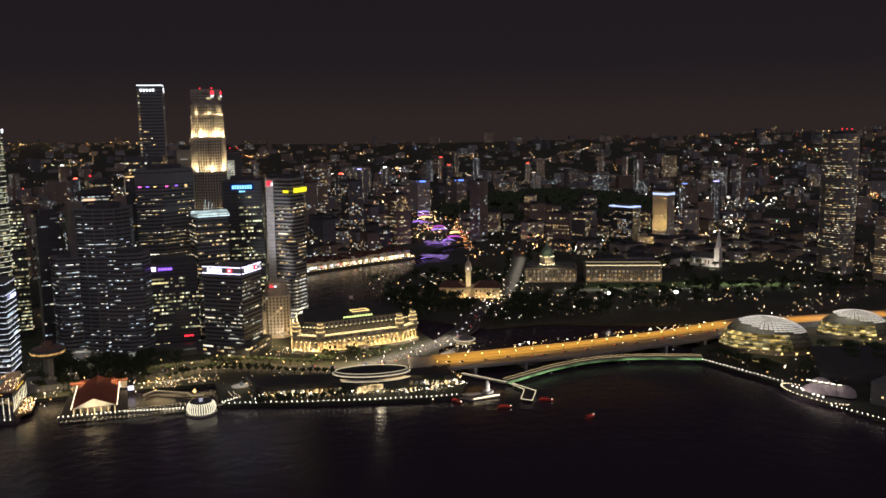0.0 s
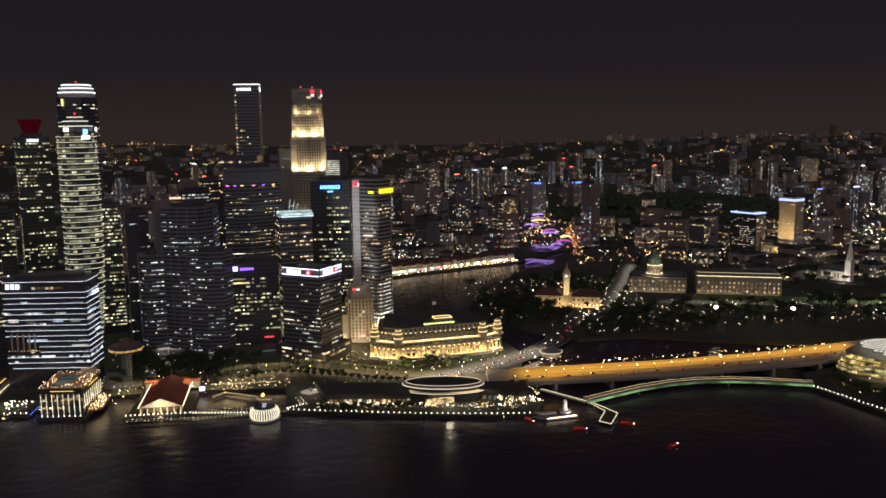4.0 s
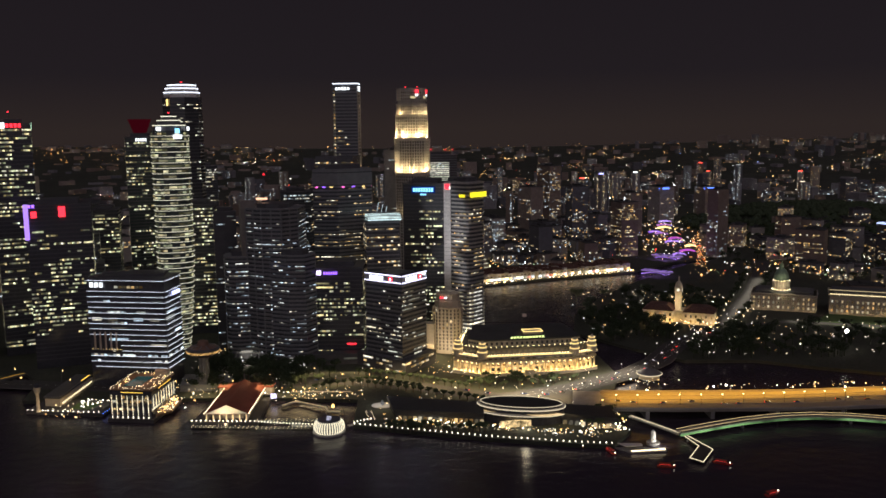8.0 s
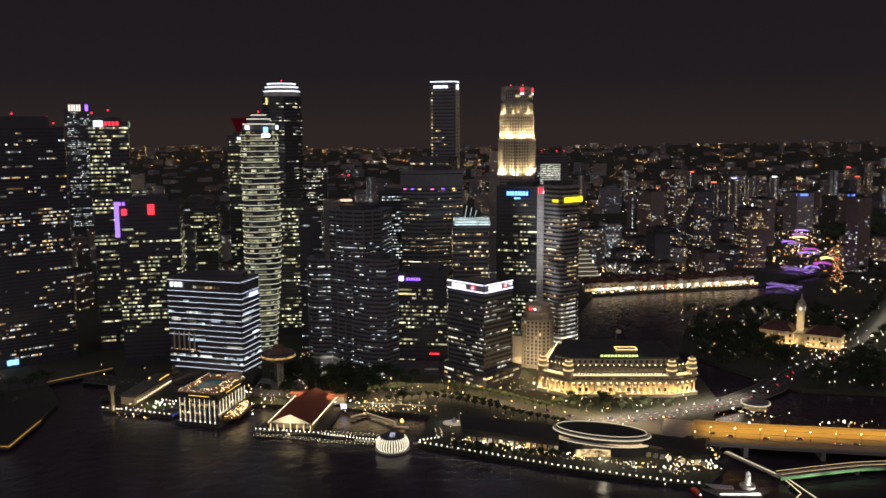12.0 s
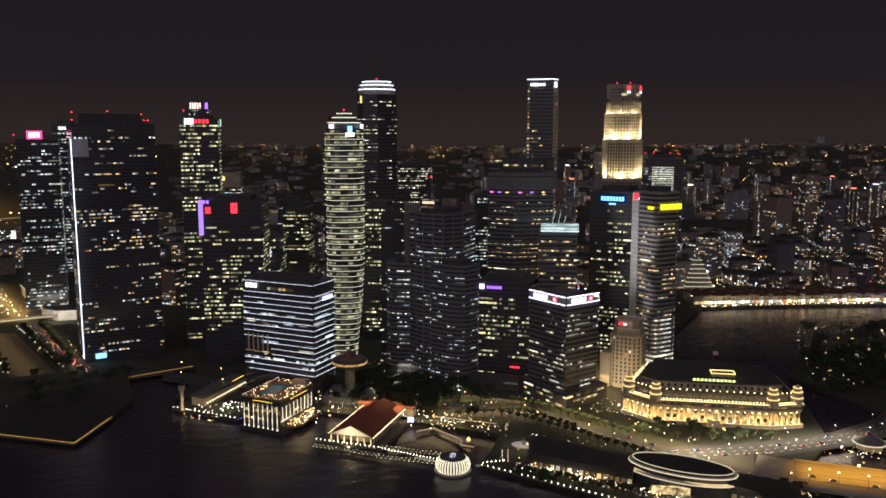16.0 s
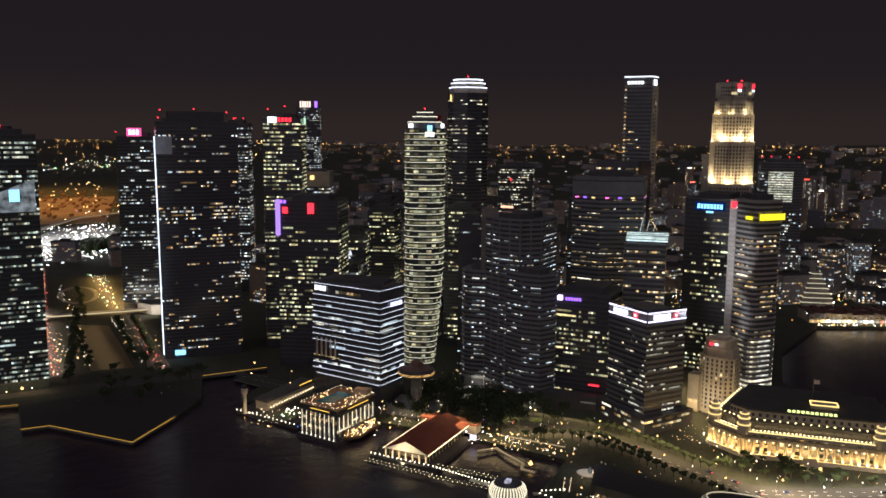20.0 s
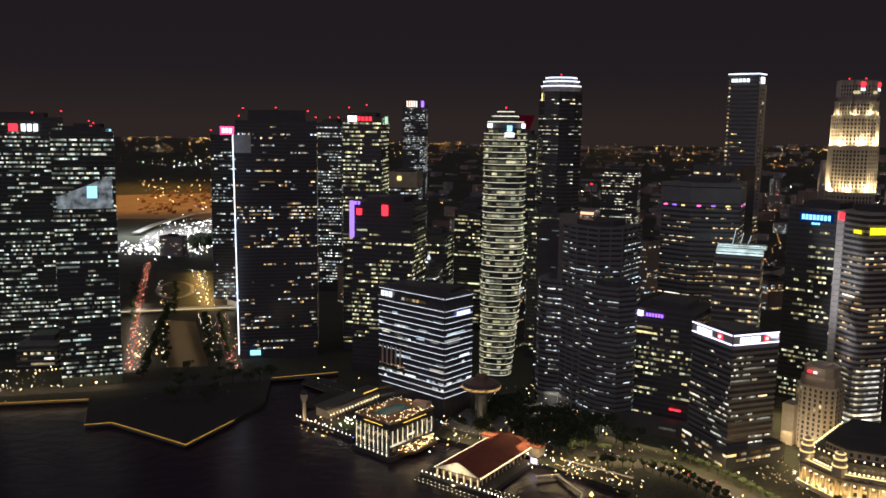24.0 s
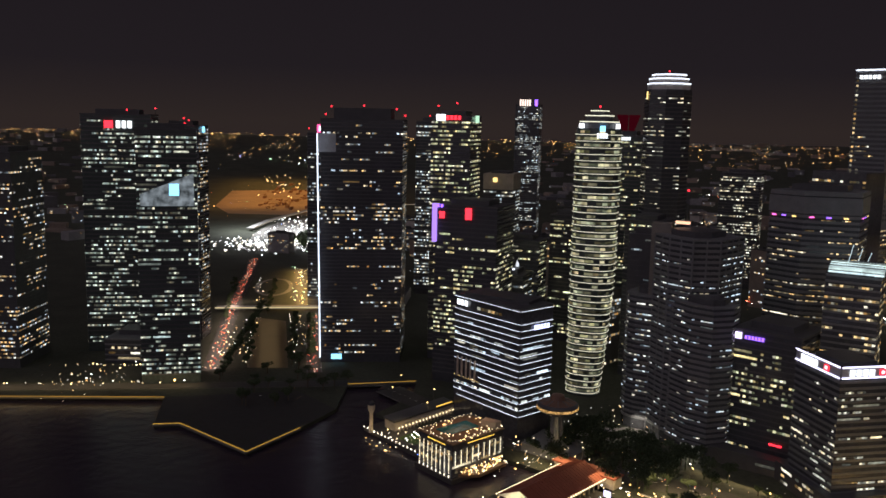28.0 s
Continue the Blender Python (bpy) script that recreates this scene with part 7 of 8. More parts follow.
def clock_hall():
    root = thing("clock_hall", "pale twin-winged concert hall with a lit clock tower", "theatre")
    for P in (rect(-172, 334, 34, 30, 67), rect(-152, 376, 34, 30, 67)):
        part("wing", Build().prism(P, Z0, 17), CREAM, root)
        part("wing_roof", Build().prism(grow(P, 1), 17, 23, 0.55), surface("old_tiles", (0.11, 0.055, 0.04), 0.8, 0, 0.4, 0.3), root)
        part("cornice", Build().prism(grow(P, 0.8), 16.2, 17.1), CREAM, root)
        for i in (0, 1):
            row_windows(root, P, i, 6, 2, 5, 6, CIVIC_WIN, 1.8, 3.2)
            a, b = grow(P, 2.5)[i], grow(P, 2.5)[(i + 1) % 4]
            strip_lamp("hall_uplight", a, b, 4, 4200, (1.0, 0.66, 0.24), 0.6, on_face(P, i, 0.5, 12, -1)[0])
    part("link", Build().prism(rect(-168, 357, 14, 30, 67), Z0, 15), CREAM, root)
    T = rect(-168, 355, 7, 7, 67)
    part("tower_shaft", Build().prism(T, Z0, 36), CREAM, root)
    belfry = part("tower_belfry", Build().prism(grow(T, 0.6), 36, 43), CREAM, root)
    part("tower_dome", Build().lathe([(4.2, 43), (3.8, 46), (2.0, 49), (0.8, 50), (0.8, 53), (0.1, 56)], 14, -168, 355), CREAM, root)
    for i in (0, 1):
        at, ang = on_face(T, i, 0.5, 39.5, 0.8)
        part("clock_face", Build().lathe([(1.9, -0.1), (1.9, 0.1)], 18), glow("clock_face", (1.0, 0.95, 0.8), 1.0), belfry, "lit round clock face").matrix_basis = pose(*at, 90, 0, ang)
    area_lamp("tower_uplight", look((-154, 350, 18), (-168, 355, 38)), 2, 2, 3600, (1.0, 0.78, 0.42))
    area_lamp("tower_uplight", look((-150, 354, 19), (-168, 355, 44)), 2, 2, 900, (1.0, 0.78, 0.42))


clock_hall()


def domed_court():
    root = thing("domed_court", "grey stone courthouse with a green dome and long colonnade", "museum")
    A = [(-222, 462), (-194, 531), (-232, 548), (-262, 480)]
    B2 = [(-189, 545), (-147, 643), (-190, 662), (-232, 563)]
    for P, z1 in ((A, 24), (B2, 27)):
        part("block", Build().prism(P, Z0, z1), STONE, root)
        part("cornice", Build().prism(grow(P, 1.2), z1 - 1.5, z1), STONE, root)
        part("roof", Build().prism(grow(P, -3), z1, z1 + 3), ROOF, root)
        n = int((Vector(P[1]) - Vector(P[0])).length / 5.5)
        row_windows(root, P, 0, n, 3, 6, 5.6, CIVIC_WIN, 2.0, 3.0)
        col = Build().lathe([(0.8, 0), (0.7, 13.5), (1.0, 14)], 8).mesh("column", STONE)
        for k in range(n + 1):
            at, ang = on_face(P, 0, k / n, 7, 1.4)
            part("column", col, None, root, at=at)
        strip_lamp("court_uplight", grow(P, 5)[0], grow(P, 5)[1], 4, 1300 if z1 == 24 else 2300, (1.0, 0.70, 0.34), 0.6, on_face(P, 0, 0.5, 15, -1)[0])
    a, b = grow(B2, 0.5)[0], grow(B2, 0.5)[1]
    part("roof_light", Build().bar((*a, 27.8), (*b, 27.8), 0.8, 0.8), glow("roof_line", (1.0, 0.80, 0.45), 1.5), root, "warm line of light on the roof edge")
    part("roof_light", Build().bar((a[0] - 12, a[1] + 5, 30.5), (b[0] - 12, b[1] + 5, 30.5), 0.8, 0.8), glow("roof_line_dim", (1.0, 0.80, 0.45), 0.5), root, "dim line of light")
    dx, dy = -226, 500
    part("drum", Build().lathe([(9, 24), (9, 38), (9.6, 38.4)], 24, dx, dy), STONE, root)
    for k in range(16):
        t = 2 * math.pi * k / 16
        part("drum_column", Build().lathe([(0.6, 28), (0.6, 38)], 6, dx + 9.8 * math.cos(t), dy + 9.8 * math.sin(t)), STONE, root)
        part("drum_lamp", Build().box(-0.5, 0.5, -0.5, 0.5, 0, 0.9), L_SOFT, root, at=(dx + 10.4 * math.cos(t), dy + 10.4 * math.sin(t), 27))
        part("drum_lamp", Build().box(-0.4, 0.4, -0.4, 0.4, 0, 0.7), L_SOFT, root, at=(dx + 9.6 * math.cos(t), dy + 9.6 * math.sin(t), 38.5))
    part("dome", Build().lathe([(9.2, 38.4), (9.0, 43), (7.6, 48), (5, 52), (2.4, 54), (2.4, 58), (0.4, 61)], 24, dx, dy), surface("copper_green", (0.16, 0.24, 0.18), 0.6), root, "green copper dome")
    area_lamp("dome_light", look((dx + 26, dy - 8, 30), (dx, dy, 42)), 3, 3, 4800, (1.0, 0.82, 0.5))


domed_court()
solid("lawn", Build().prism([(-138, 500), (-70, 660), (-20, 780), (-70, 800), (-150, 640), (-190, 545)], Z0 - 0.3, Z0 + 0.05), surface("lawn", (0.045, 0.060, 0.028), 0.9, 0, 0.4, 0.05),
      "wide dark sports lawn", "lawn", kind="structure")
for x, y in ((-17, 484), (9, 564)):
    r = thing("floodlight_mast", "tall floodlight mast with a bright white head", "floodlight", (x, y, Z0), group="floodlight masts")
    part("mast", Build().lathe([(0.3, 0), (0.2, 20)], 8), METAL, r)
    part("lamp_head", Build().lathe([(0.8, 18.8), (2.0, 20), (2.0, 21), (0.6, 22)], 10), glow("flood_head", (1.0, 0.93, 0.85), 20.0), r)


def spire_church():
    root = thing("spire_church", "pale gothic church with a lit spire", "church", (-235, 788, Z0), 25)
    part("nave", Build().box(-30, 10, -8, 8, 0, 14), WHITE_WALL, root)
    part("nave_roof", Build().add([(-30, -9, 14), (10, -9, 14), (10, 0, 22), (-30, 0, 22), (-30, 9, 14), (10, 9, 14)], [(0, 1, 2, 3), (3, 2, 5, 4), (0, 3, 4), (1, 5, 2)]), ROOF, root)
    part("tower", Build().box(10, 19, -4.5, 4.5, 0, 30), WHITE_WALL, root)
    part("spire", Build().lathe([(5.2, 30), (0.2, 62)], 8, 14.5, 0), WHITE_WALL, root)
    for k in range(7):
        part("window", Build().box(-28 + 5 * k, -26.2 + 5 * k, -8.15, -8, 4, 11), CIVIC_WIN, root)
    area_lamp("church_light", look((-205, 770, 5), (-222, 792, 34)), 4, 4, 9000, WHITE)


spire_church()

# hotel towers of the civic side
P = rect(-452, 842, 30, 24, 25)
r = tower("lit_hotel_tower", "floodlit pale hotel tower with a blue-lit top", P, 104, 3.6, 3.0, 0.35, "home", CREAM, CREAM, 0.45, 0.4, seed=301, single=60)
part("crown_light", Build().prism(grow(P, 0.6), 98, 102), glow("crown_blue", (0.45, 0.55, 1.0), 1.6), r, "blue-white lit crown")
for px, py in ((-425, 815), (-425, 850)):
    area_lamp("hotel_flood", look((px, py, 16), (-445, 838, 60)), 5, 5, 52000, (1.0, 0.70, 0.30))
r = tower("hotel_podium", "pale floodlit stone hotel podium", rect(-440, 838, 90, 40, 25), 22, 4, 3.5, 0.6, "warm", CREAM, CREAM, 0.4, 0.4, seed=302, joined=True, single=60)
P = rect(-500, 790, 52, 26, 25)
r = tower("hotel_slab", "dark hotel slab with a white-lit roof edge", P, 74, 3.5, 3.0, 0.5, "home", DARK, DARK, 0.35, 0.3, seed=303, joined=True, single=60)
part("roof_light", Build().prism(grow(P, 0.5), 74, 76), glow("crown_blue", (0.45, 0.55, 1.0), 1.6), r, "blue-white roof edge light")
P = oval(-122, 930, 25, 20, 10, 16, 2.6)
r = tower("round_hotel_tower", "very tall rounded hotel tower with warm lit rooms", P, 210, 3.2, 3.4, 0.9, "warm", CONCRETE, CONCRETE, 0.4, 0.6, seed=304, single=160, long_runs=0.0)
red_lamps(r, [(-110, 920, 217), (-118, 936, 217), (-100, 928, 217)])
P = rect(-40, 960, 40, 40, 20)
r = tower("hotel_block", "broad hotel block with warm lit rooms", P, 92, 3.4, 3.2, 0.9, "warm", CREAM, CREAM, 0.4, 0.5, seed=305, joined=True, single=60)
r = tower("hotel_block", "broad hotel block with warm lit rooms", rect(20, 980, 44, 36, 20), 110, 3.4, 3.2, 0.9, "warm", CREAM, CREAM, 0.4, 0.5, seed=306, joined=True, single=40)

# riverside: shophouses, bridges, coloured quay
rs = random.Random(33)
for k, (x, y, a) in enumerate(along([(-424, 136), (-452, 200), (-494, 300), (-526, 384)], 6.4)):
    for row in range(2):
        nx, ny = -math.sin(radians(a)), math.cos(radians(a))
        px, py = x + nx * (14 + 22 * row), y + ny * (14 + 22 * row)
        hgt = rs.uniform(9, 13)
        r = thing("shophouse", "narrow old shophouse with a tiled roof and lit front", "house", (px, py, Z0), a, group="riverside shophouses")
        part("body", Build().box(-3.1, 3.1, -8, 8, 0, hgt), (CREAM, STONE, WHITE_WALL)[k % 3], r)
        part("roof", Build().add([(-3.2, -8.5, hgt), (3.2, -8.5, hgt), (3.2, 0, hgt + 3.2), (-3.2, 0, hgt + 3.2), (-3.2, 8.5, hgt), (3.2, 8.5, hgt)], [(0, 1, 2, 3), (3, 2, 5, 4), (0, 3, 4), (1, 5, 2)]), surface("old_tiles", (0.11, 0.055, 0.04), 0.8, 0, 0.4, 0.3), r)
        if row == 0:
            part("lit_front", Build().box(-2.7, 2.7, -8.25, -8.05, 0.4, 4.0), windows("shop_fronts", PALETTE["warm"] + [(0.9, 0.95, 1.0), (1.0, 0.3, 0.15)], 0.3, 4.0), r, "bright restaurant front")
            part("upper_window", Build().box(-1.6, 1.6, -8.2, -8.05, 5.6, 7.4), CIVIC_WIN, r)
fr = Build()
for x, y, a in along([(-410, 142), (-440, 202), (-482, 302), (-513, 384)], 2.2):
    q = rs.uniform(0.15, 0.75)
    x, y = x + rs.uniform(-6, 3), y + rs.uniform(-2, 2)
    fr.box(x - q, x + q, y - q, y + q, Z0 + 1.6, Z0 + 1.6 + q * 2)
solid("quay_lamps", fr, windows("lantern_glow", [], 0, 0), "string of warm lamps along the old quay", "lamp", kind="stuff")

P1 = windows("purple_glow", [(0.42, 0.20, 1.0), (0.60, 0.42, 1.0)], 0.8, 1.5, False, 0.8, 0.15)
P2 = glow("magenta_light", (0.8, 0.15, 0.9), 0.7)
for nm, a, b, w in (("arched_bridge", (-472, 430), (-505, 394), 10), ("arched_bridge", (-628, 490), (-664, 450), 12)):
    r = thing(nm, "old arched river bridge washed in violet light", "bridge", group="violet bridges")
    a, b = Vector(a), Vector(b)
    d = (b - a)
    n = d.normalized()
    s = Vector((-n.y, n.x))
    part("deck", Build().bar((a.x, a.y, 6.5), (b.x, b.y, 6.5), w, 1.2), CONCRETE, r)
    for sg in (1, -1):
        o = s * (w / 2 + 0.3) * sg
        arch = Build()
        for k in range(10):
            p, q = a + d * (k / 10) + o, a + d * ((k + 1) / 10) + o
            arch.bar((p.x, p.y, 1.5 + 4 * math.sin(math.pi * k / 10)), (q.x, q.y, 1.5 + 4 * math.sin(math.pi * (k + 1) / 10)), 0.5, 0.8)
        # the arch itself glows, imitating violet light cast on the stone
        part("arch", arch, P1, r, "arch with a violet glow of its own")
        part("parapet_light", Build().bar((a.x + o.x, a.y + o.y, 8), (b.x + o.x, b.y + o.y, 8), 0.5, 0.6), P1, r, "violet parapet light")
# area lamps added in the air to tint bridges and water violet
for x, y in ((-470, 400), (-630, 460)):
    area_lamp("violet_wash", look((x + 14, y - 8, 14), (x - 20, y + 12, 2)), 20, 8, 9000, (0.45, 0.22, 1.0))
r = thing("riverside_canopy", "clustered riverside canopies glowing in violet, magenta and yellow", "canopy")
rc = random.Random(3)
CANOPY = (P1, P2, windows("pink_canopy", [(0.9, 0.25, 0.7), (0.7, 0.35, 1.0)], 0.5, 1.0, False, 0.7, 0.1))
for k in range(10):
    u = k / 10
    x, y = -640 - 560 * u, 488 + 118 * u + rc.gauss(0, 16)
    w, z = rc.uniform(8, 17), Z0 + rc.uniform(4, 8)
    arch = Build()
    for j in range(10):
        a0, a1 = -1 + j / 5, -1 + (j + 1) / 5
        h0, h1 = z + 2.4 * (1 - a0 * a0), z + 2.4 * (1 - a1 * a1)
        arch.add([(x - 5, y + w * a0, h0 + 1.5), (x + 5, y + w * a0, h0), (x + 5, y + w * a1, h1), (x - 5, y + w * a1, h1 + 1.5),
                  (x - 5, y + w * a0, h0 + 0.9), (x + 5, y + w * a0, h0 - 0.6), (x + 5, y + w * a1, h1 - 0.6), (x - 5, y + w * a1, h1 + 0.9)],
                 [(0, 1, 2, 3), (7, 6, 5, 4), (1, 5, 6, 2), (0, 3, 7, 4)])
    part("canopy_panel", arch, CANOPY[k % 3] if k % 5 != 2 else glow("yellow_canopy", (1.0, 0.75, 0.3), 2.2), r, "long low glowing canopy")
    for e in (-0.8, 0, 0.8):
        part("canopy_post", Build().bar((x, y + w * e, Z0), (x, y + w * e, z + 1.0), 0.6, 0.6), METAL, r)
for k in range(70):
    u = rc.random()
    x, y = -650 - 560 * u + rc.gauss(0, 16), 490 + 120 * u + rc.gauss(0, 30)
    q = rc.uniform(0.3, 1.1)
    part("shop_lamp", Build().box(x - q, x + q, y - q * 2, y + q * 2, Z0 + 2, Z0 + 2 + q), (glow("amber_canopy", (1.0, 0.45, 0.12), 1.4), glow("yellow_canopy", (1.0, 0.75, 0.3), 2.2), glow("white_canopy", (1.0, 0.95, 0.9), 2.2))[k % 3], r)
rd = Build()
for x, y, a in along([(-560, 500), (-640, 530), (-740, 560), (-850, 578), (-1000, 640), (-1253, 745)], 6):
    for k in range(4):
        px, py, q = x + rc.uniform(-9, 9), y + rc.uniform(-9, 9), rc.uniform(0.2, 0.5)
        rd.box(px - q, px + q, py - q, py + q, Z0 + 1, Z0 + 1 + q)
solid("avenue_lights", rd, windows("avenue_mix", [(1.0, 0.06, 0.03), (1.0, 0.35, 0.06), (1.0, 0.62, 0.22), (1.0, 0.9, 0.7)], 0.5, 8.0, True, 0.2), "red and amber traffic lights along the avenue", "lights", kind="stuff")

# ---------------------------------------------------------------- middle distance
rm = random.Random(99)


def house_block(x, y, w, d, h, a, seed, pal, z=Z0, name="city_block", lit=0.35, mat=None):
    """A plain block of flats or offices in the middle distance, with its lit windows."""
    rng = random.Random(seed)
    P = rect(x, y, w, d, a)
    tint = mat or rng.choice(FLAT)
    r = solid(name, Build().prism(P, z, z + h), tint, rng.choice(("plain city block with scattered lit windows", "grey block of flats with scattered lit windows",
              "dark office block with a few lit floors")), "building", group="city blocks")
    part("roof", Build().prism(grow(P, 0.4), z + h, z + h + 0.8).prism(rect(x, y, w * 0.35, d * 0.4, a), z + h + 0.8, z + h + 4), ROOF_DARK, r)
    runs = lit_runs(P, z + 3, z + h - 2, 3.4, 3.2, lit, rng, None, 0.12)
    if rng.random() < 0.75:
        for i in range(4):
            m = max(1, int((Vector(P[(i + 1) % 4]) - Vector(P[i])).length / 3.2))
            runs += [(i, z, j, 1) for j in range(m) if rng.random() < 0.6]
    put_windows(r, P, runs, 3.4, 3.2, pal, rng, single=0, wh=0.5, gap=0.5)
    return r


TAKEN = [(-338, 40, 60), (-251, -243, 60), (-220, -35, 60), (-460, 0, 60), (-620, 74, 50), (-660, -335, 50), (-289, -310, 50), (-900, -906, 60), (-290, -610, 50), (-255, -700, 40), (-165, -470, 50), (-330, -420, 50)]


def free(x, y, rad):
    return all((x - a) ** 2 + (y - b) ** 2 > (rad + c) ** 2 for a, b, c in TAKEN)


def in_river(x, y):
    pts = [(-60, 225), (-110, 180), (-260, 180), (-380, 230), (-470, 340), (-560, 440), (-640, 540)]
    for a, b in zip(pts[:-1], pts[1:]):
        a, b, p = Vector(a), Vector(b), Vector((x, y))
        k = max(0, min(1, (p - a).dot(b - a) / (b - a).length_squared))
        if (p - a - (b - a) * k).length < 95:
            return True
    return False


def on_quay(x, y):
    a, b, p = Vector((-540, 430)), Vector((-1240, 620)), Vector((x, y))
    k = max(0, min(1, (p - a).dot(b - a) / (b - a).length_squared))
    return (p - a - (b - a) * k).length < 70 + 40 * k


def scatter(n, box, h, sz, pal, lit, zone=None):
    made = 0
    for k in range(n * 12):
        if made >= n:
            break
        x, y = rm.uniform(box[0], box[1]), rm.uniform(box[2], box[3])
        w, d = rm.uniform(*sz), rm.uniform(*sz)
        if not free(x, y, max(w, d) * 0.5) or on_quay(x, y) or in_river(x, y) or not off_road(x, y, 26) or (zone and not zone(x, y)):
            continue
        TAKEN.append((x, y, max(w, d) * 0.55))
        house_block(x, y, w, d, rm.uniform(*h) if rm.random() > 0.15 else rm.uniform(h[1], h[1] * 1.7), rm.uniform(0, 90), rm.random(), pal, lit=lit)
        made += 1


scatter(70, (-1000, -540, -150, 420), (12, 40), (18, 44), "home", 0.7)
scatter(60, (-1000, -520, 420, 1000), (10, 40), (18, 46), "warm", 0.7, lambda x, y: not (-760 < x < -560 and 480 < y < 660) and not (-560 < x < -380 and 740 < y < 900))
scatter(40, (-520, -240, 640, 1100), (8, 26), (18, 46), "warm", 0.7, lambda x, y: not (-560 < x < -390 and 740 < y < 900))
scatter(20, (-420, -170, 930, 1120), (8, 16), (20, 46), "warm", 1.1)
scatter(46, (-820, -150, -560, -140), (14, 50), (18, 40), "home", 0.6)
scatter(50, (-1100, -300, -1100, -560), (12, 50), (18, 44), "home", 0.55, lambda x, y: x + y > -1900)
for sd, (x, y, w, d, h, a, pal, lit) in enumerate(((-640, 250, 34, 26, 60, 20, "warm", 0.25), (-690, 404, 36, 34, 96, 20, "warm", 0.85), (-1230, 610, 50, 40, 84, 20, "home", 0.1), (-1270, 730, 44, 36, 80, 20, "home", 0.15), (-760, 330, 40, 30, 120, 10, "home", 0.4), (-800, 180, 60, 24, 60, 15, "cool", 1.2),
                                                   (-900, 260, 44, 30, 110, 30, "home", 0.4), (-662, 561, 24, 26, 118, 30, "cool", 0.22), (-980, 480, 50, 26, 90, 20, "home", 0.5),
                                                   (-620, 90, 40, 30, 60, 10, "cool", 0.9), (-1000, 60, 50, 30, 130, 5, "home", 0.45), (-1150, 330, 54, 30, 140, 25, "home", 0.5))):
    r = house_block(x, y, w, d, h, a, 900 + sd, pal, lit=lit, name="city_tower")
    if x < -1200 and y > 600:
        part("roof_sign", Build().bar((x + w * 0.55, y - 12, h), (x + w * 0.55, y + 12, h), 1.0, 3.2), S_BLUE, r, "blue roof sign")
    if h == 96:
        part("roof_lamp", Build().lathe([(1.6, 0), (0.2, 5)], 8), S_WHITE, r, at=(x, y, Z0 + h + 4))
r = thing("glass_pavilion_hall", "low hall with glowing pale blue glass bands", "building")
P = rect(-1063, 404, 30, 66, 12)
part("body", Build().prism(P, Z0, 24), GREY, r)
for k in range(4):
    part("glass_band", Build().prism(grow(P, 0.3), Z0 + 3 + 5 * k, Z0 + 6.4 + 5 * k), windows("pale_bands", [(0.62, 0.85, 1.0), (0.9, 1.0, 0.95)], 0.35, 0.8, False, 0.7, 0.08), r)
# stepped pyramid hotel with lit floors
r = thing("stepped_hotel", "stepped pyramid building with white-lit floor edges", "building")
for k in range(7):
    P = rect(-560, 130, 46 - 5.5 * k, 40 - 4.5 * k, 15)
    part("step", Build().prism(P, Z0 + 6 * k, Z0 + 6 * k + 6), CREAM, r)
    part("step_light", Build().prism(grow(P, 0.4), Z0 + 6 * k + 4.6, Z0 + 6 * k + 5.4), glow("step_light", (1.0, 0.95, 0.7), 0.7), r)

# ---------------------------------------------------------------- far city
rf = random.Random(123)
EYE = (740, 120)
bodies = [Build() for k in range(4)]
panes = {"home": Build(), "warm": Build(), "cool": Build()}
spots = {"amber": Build(), "white": Build(), "red": Build(), "blue": Build(), "green": Build()}


def on_hill(x, y):
    u, v = -0.85 * (x + 1150) + 0.5 * (y - 960), 0.5 * (x + 1150) + 0.85 * (y - 960)
    return (u / 430) ** 2 + (v / 300) ** 2


def height_at(x, y):
    return rise(math.hypot(x, y - 100))


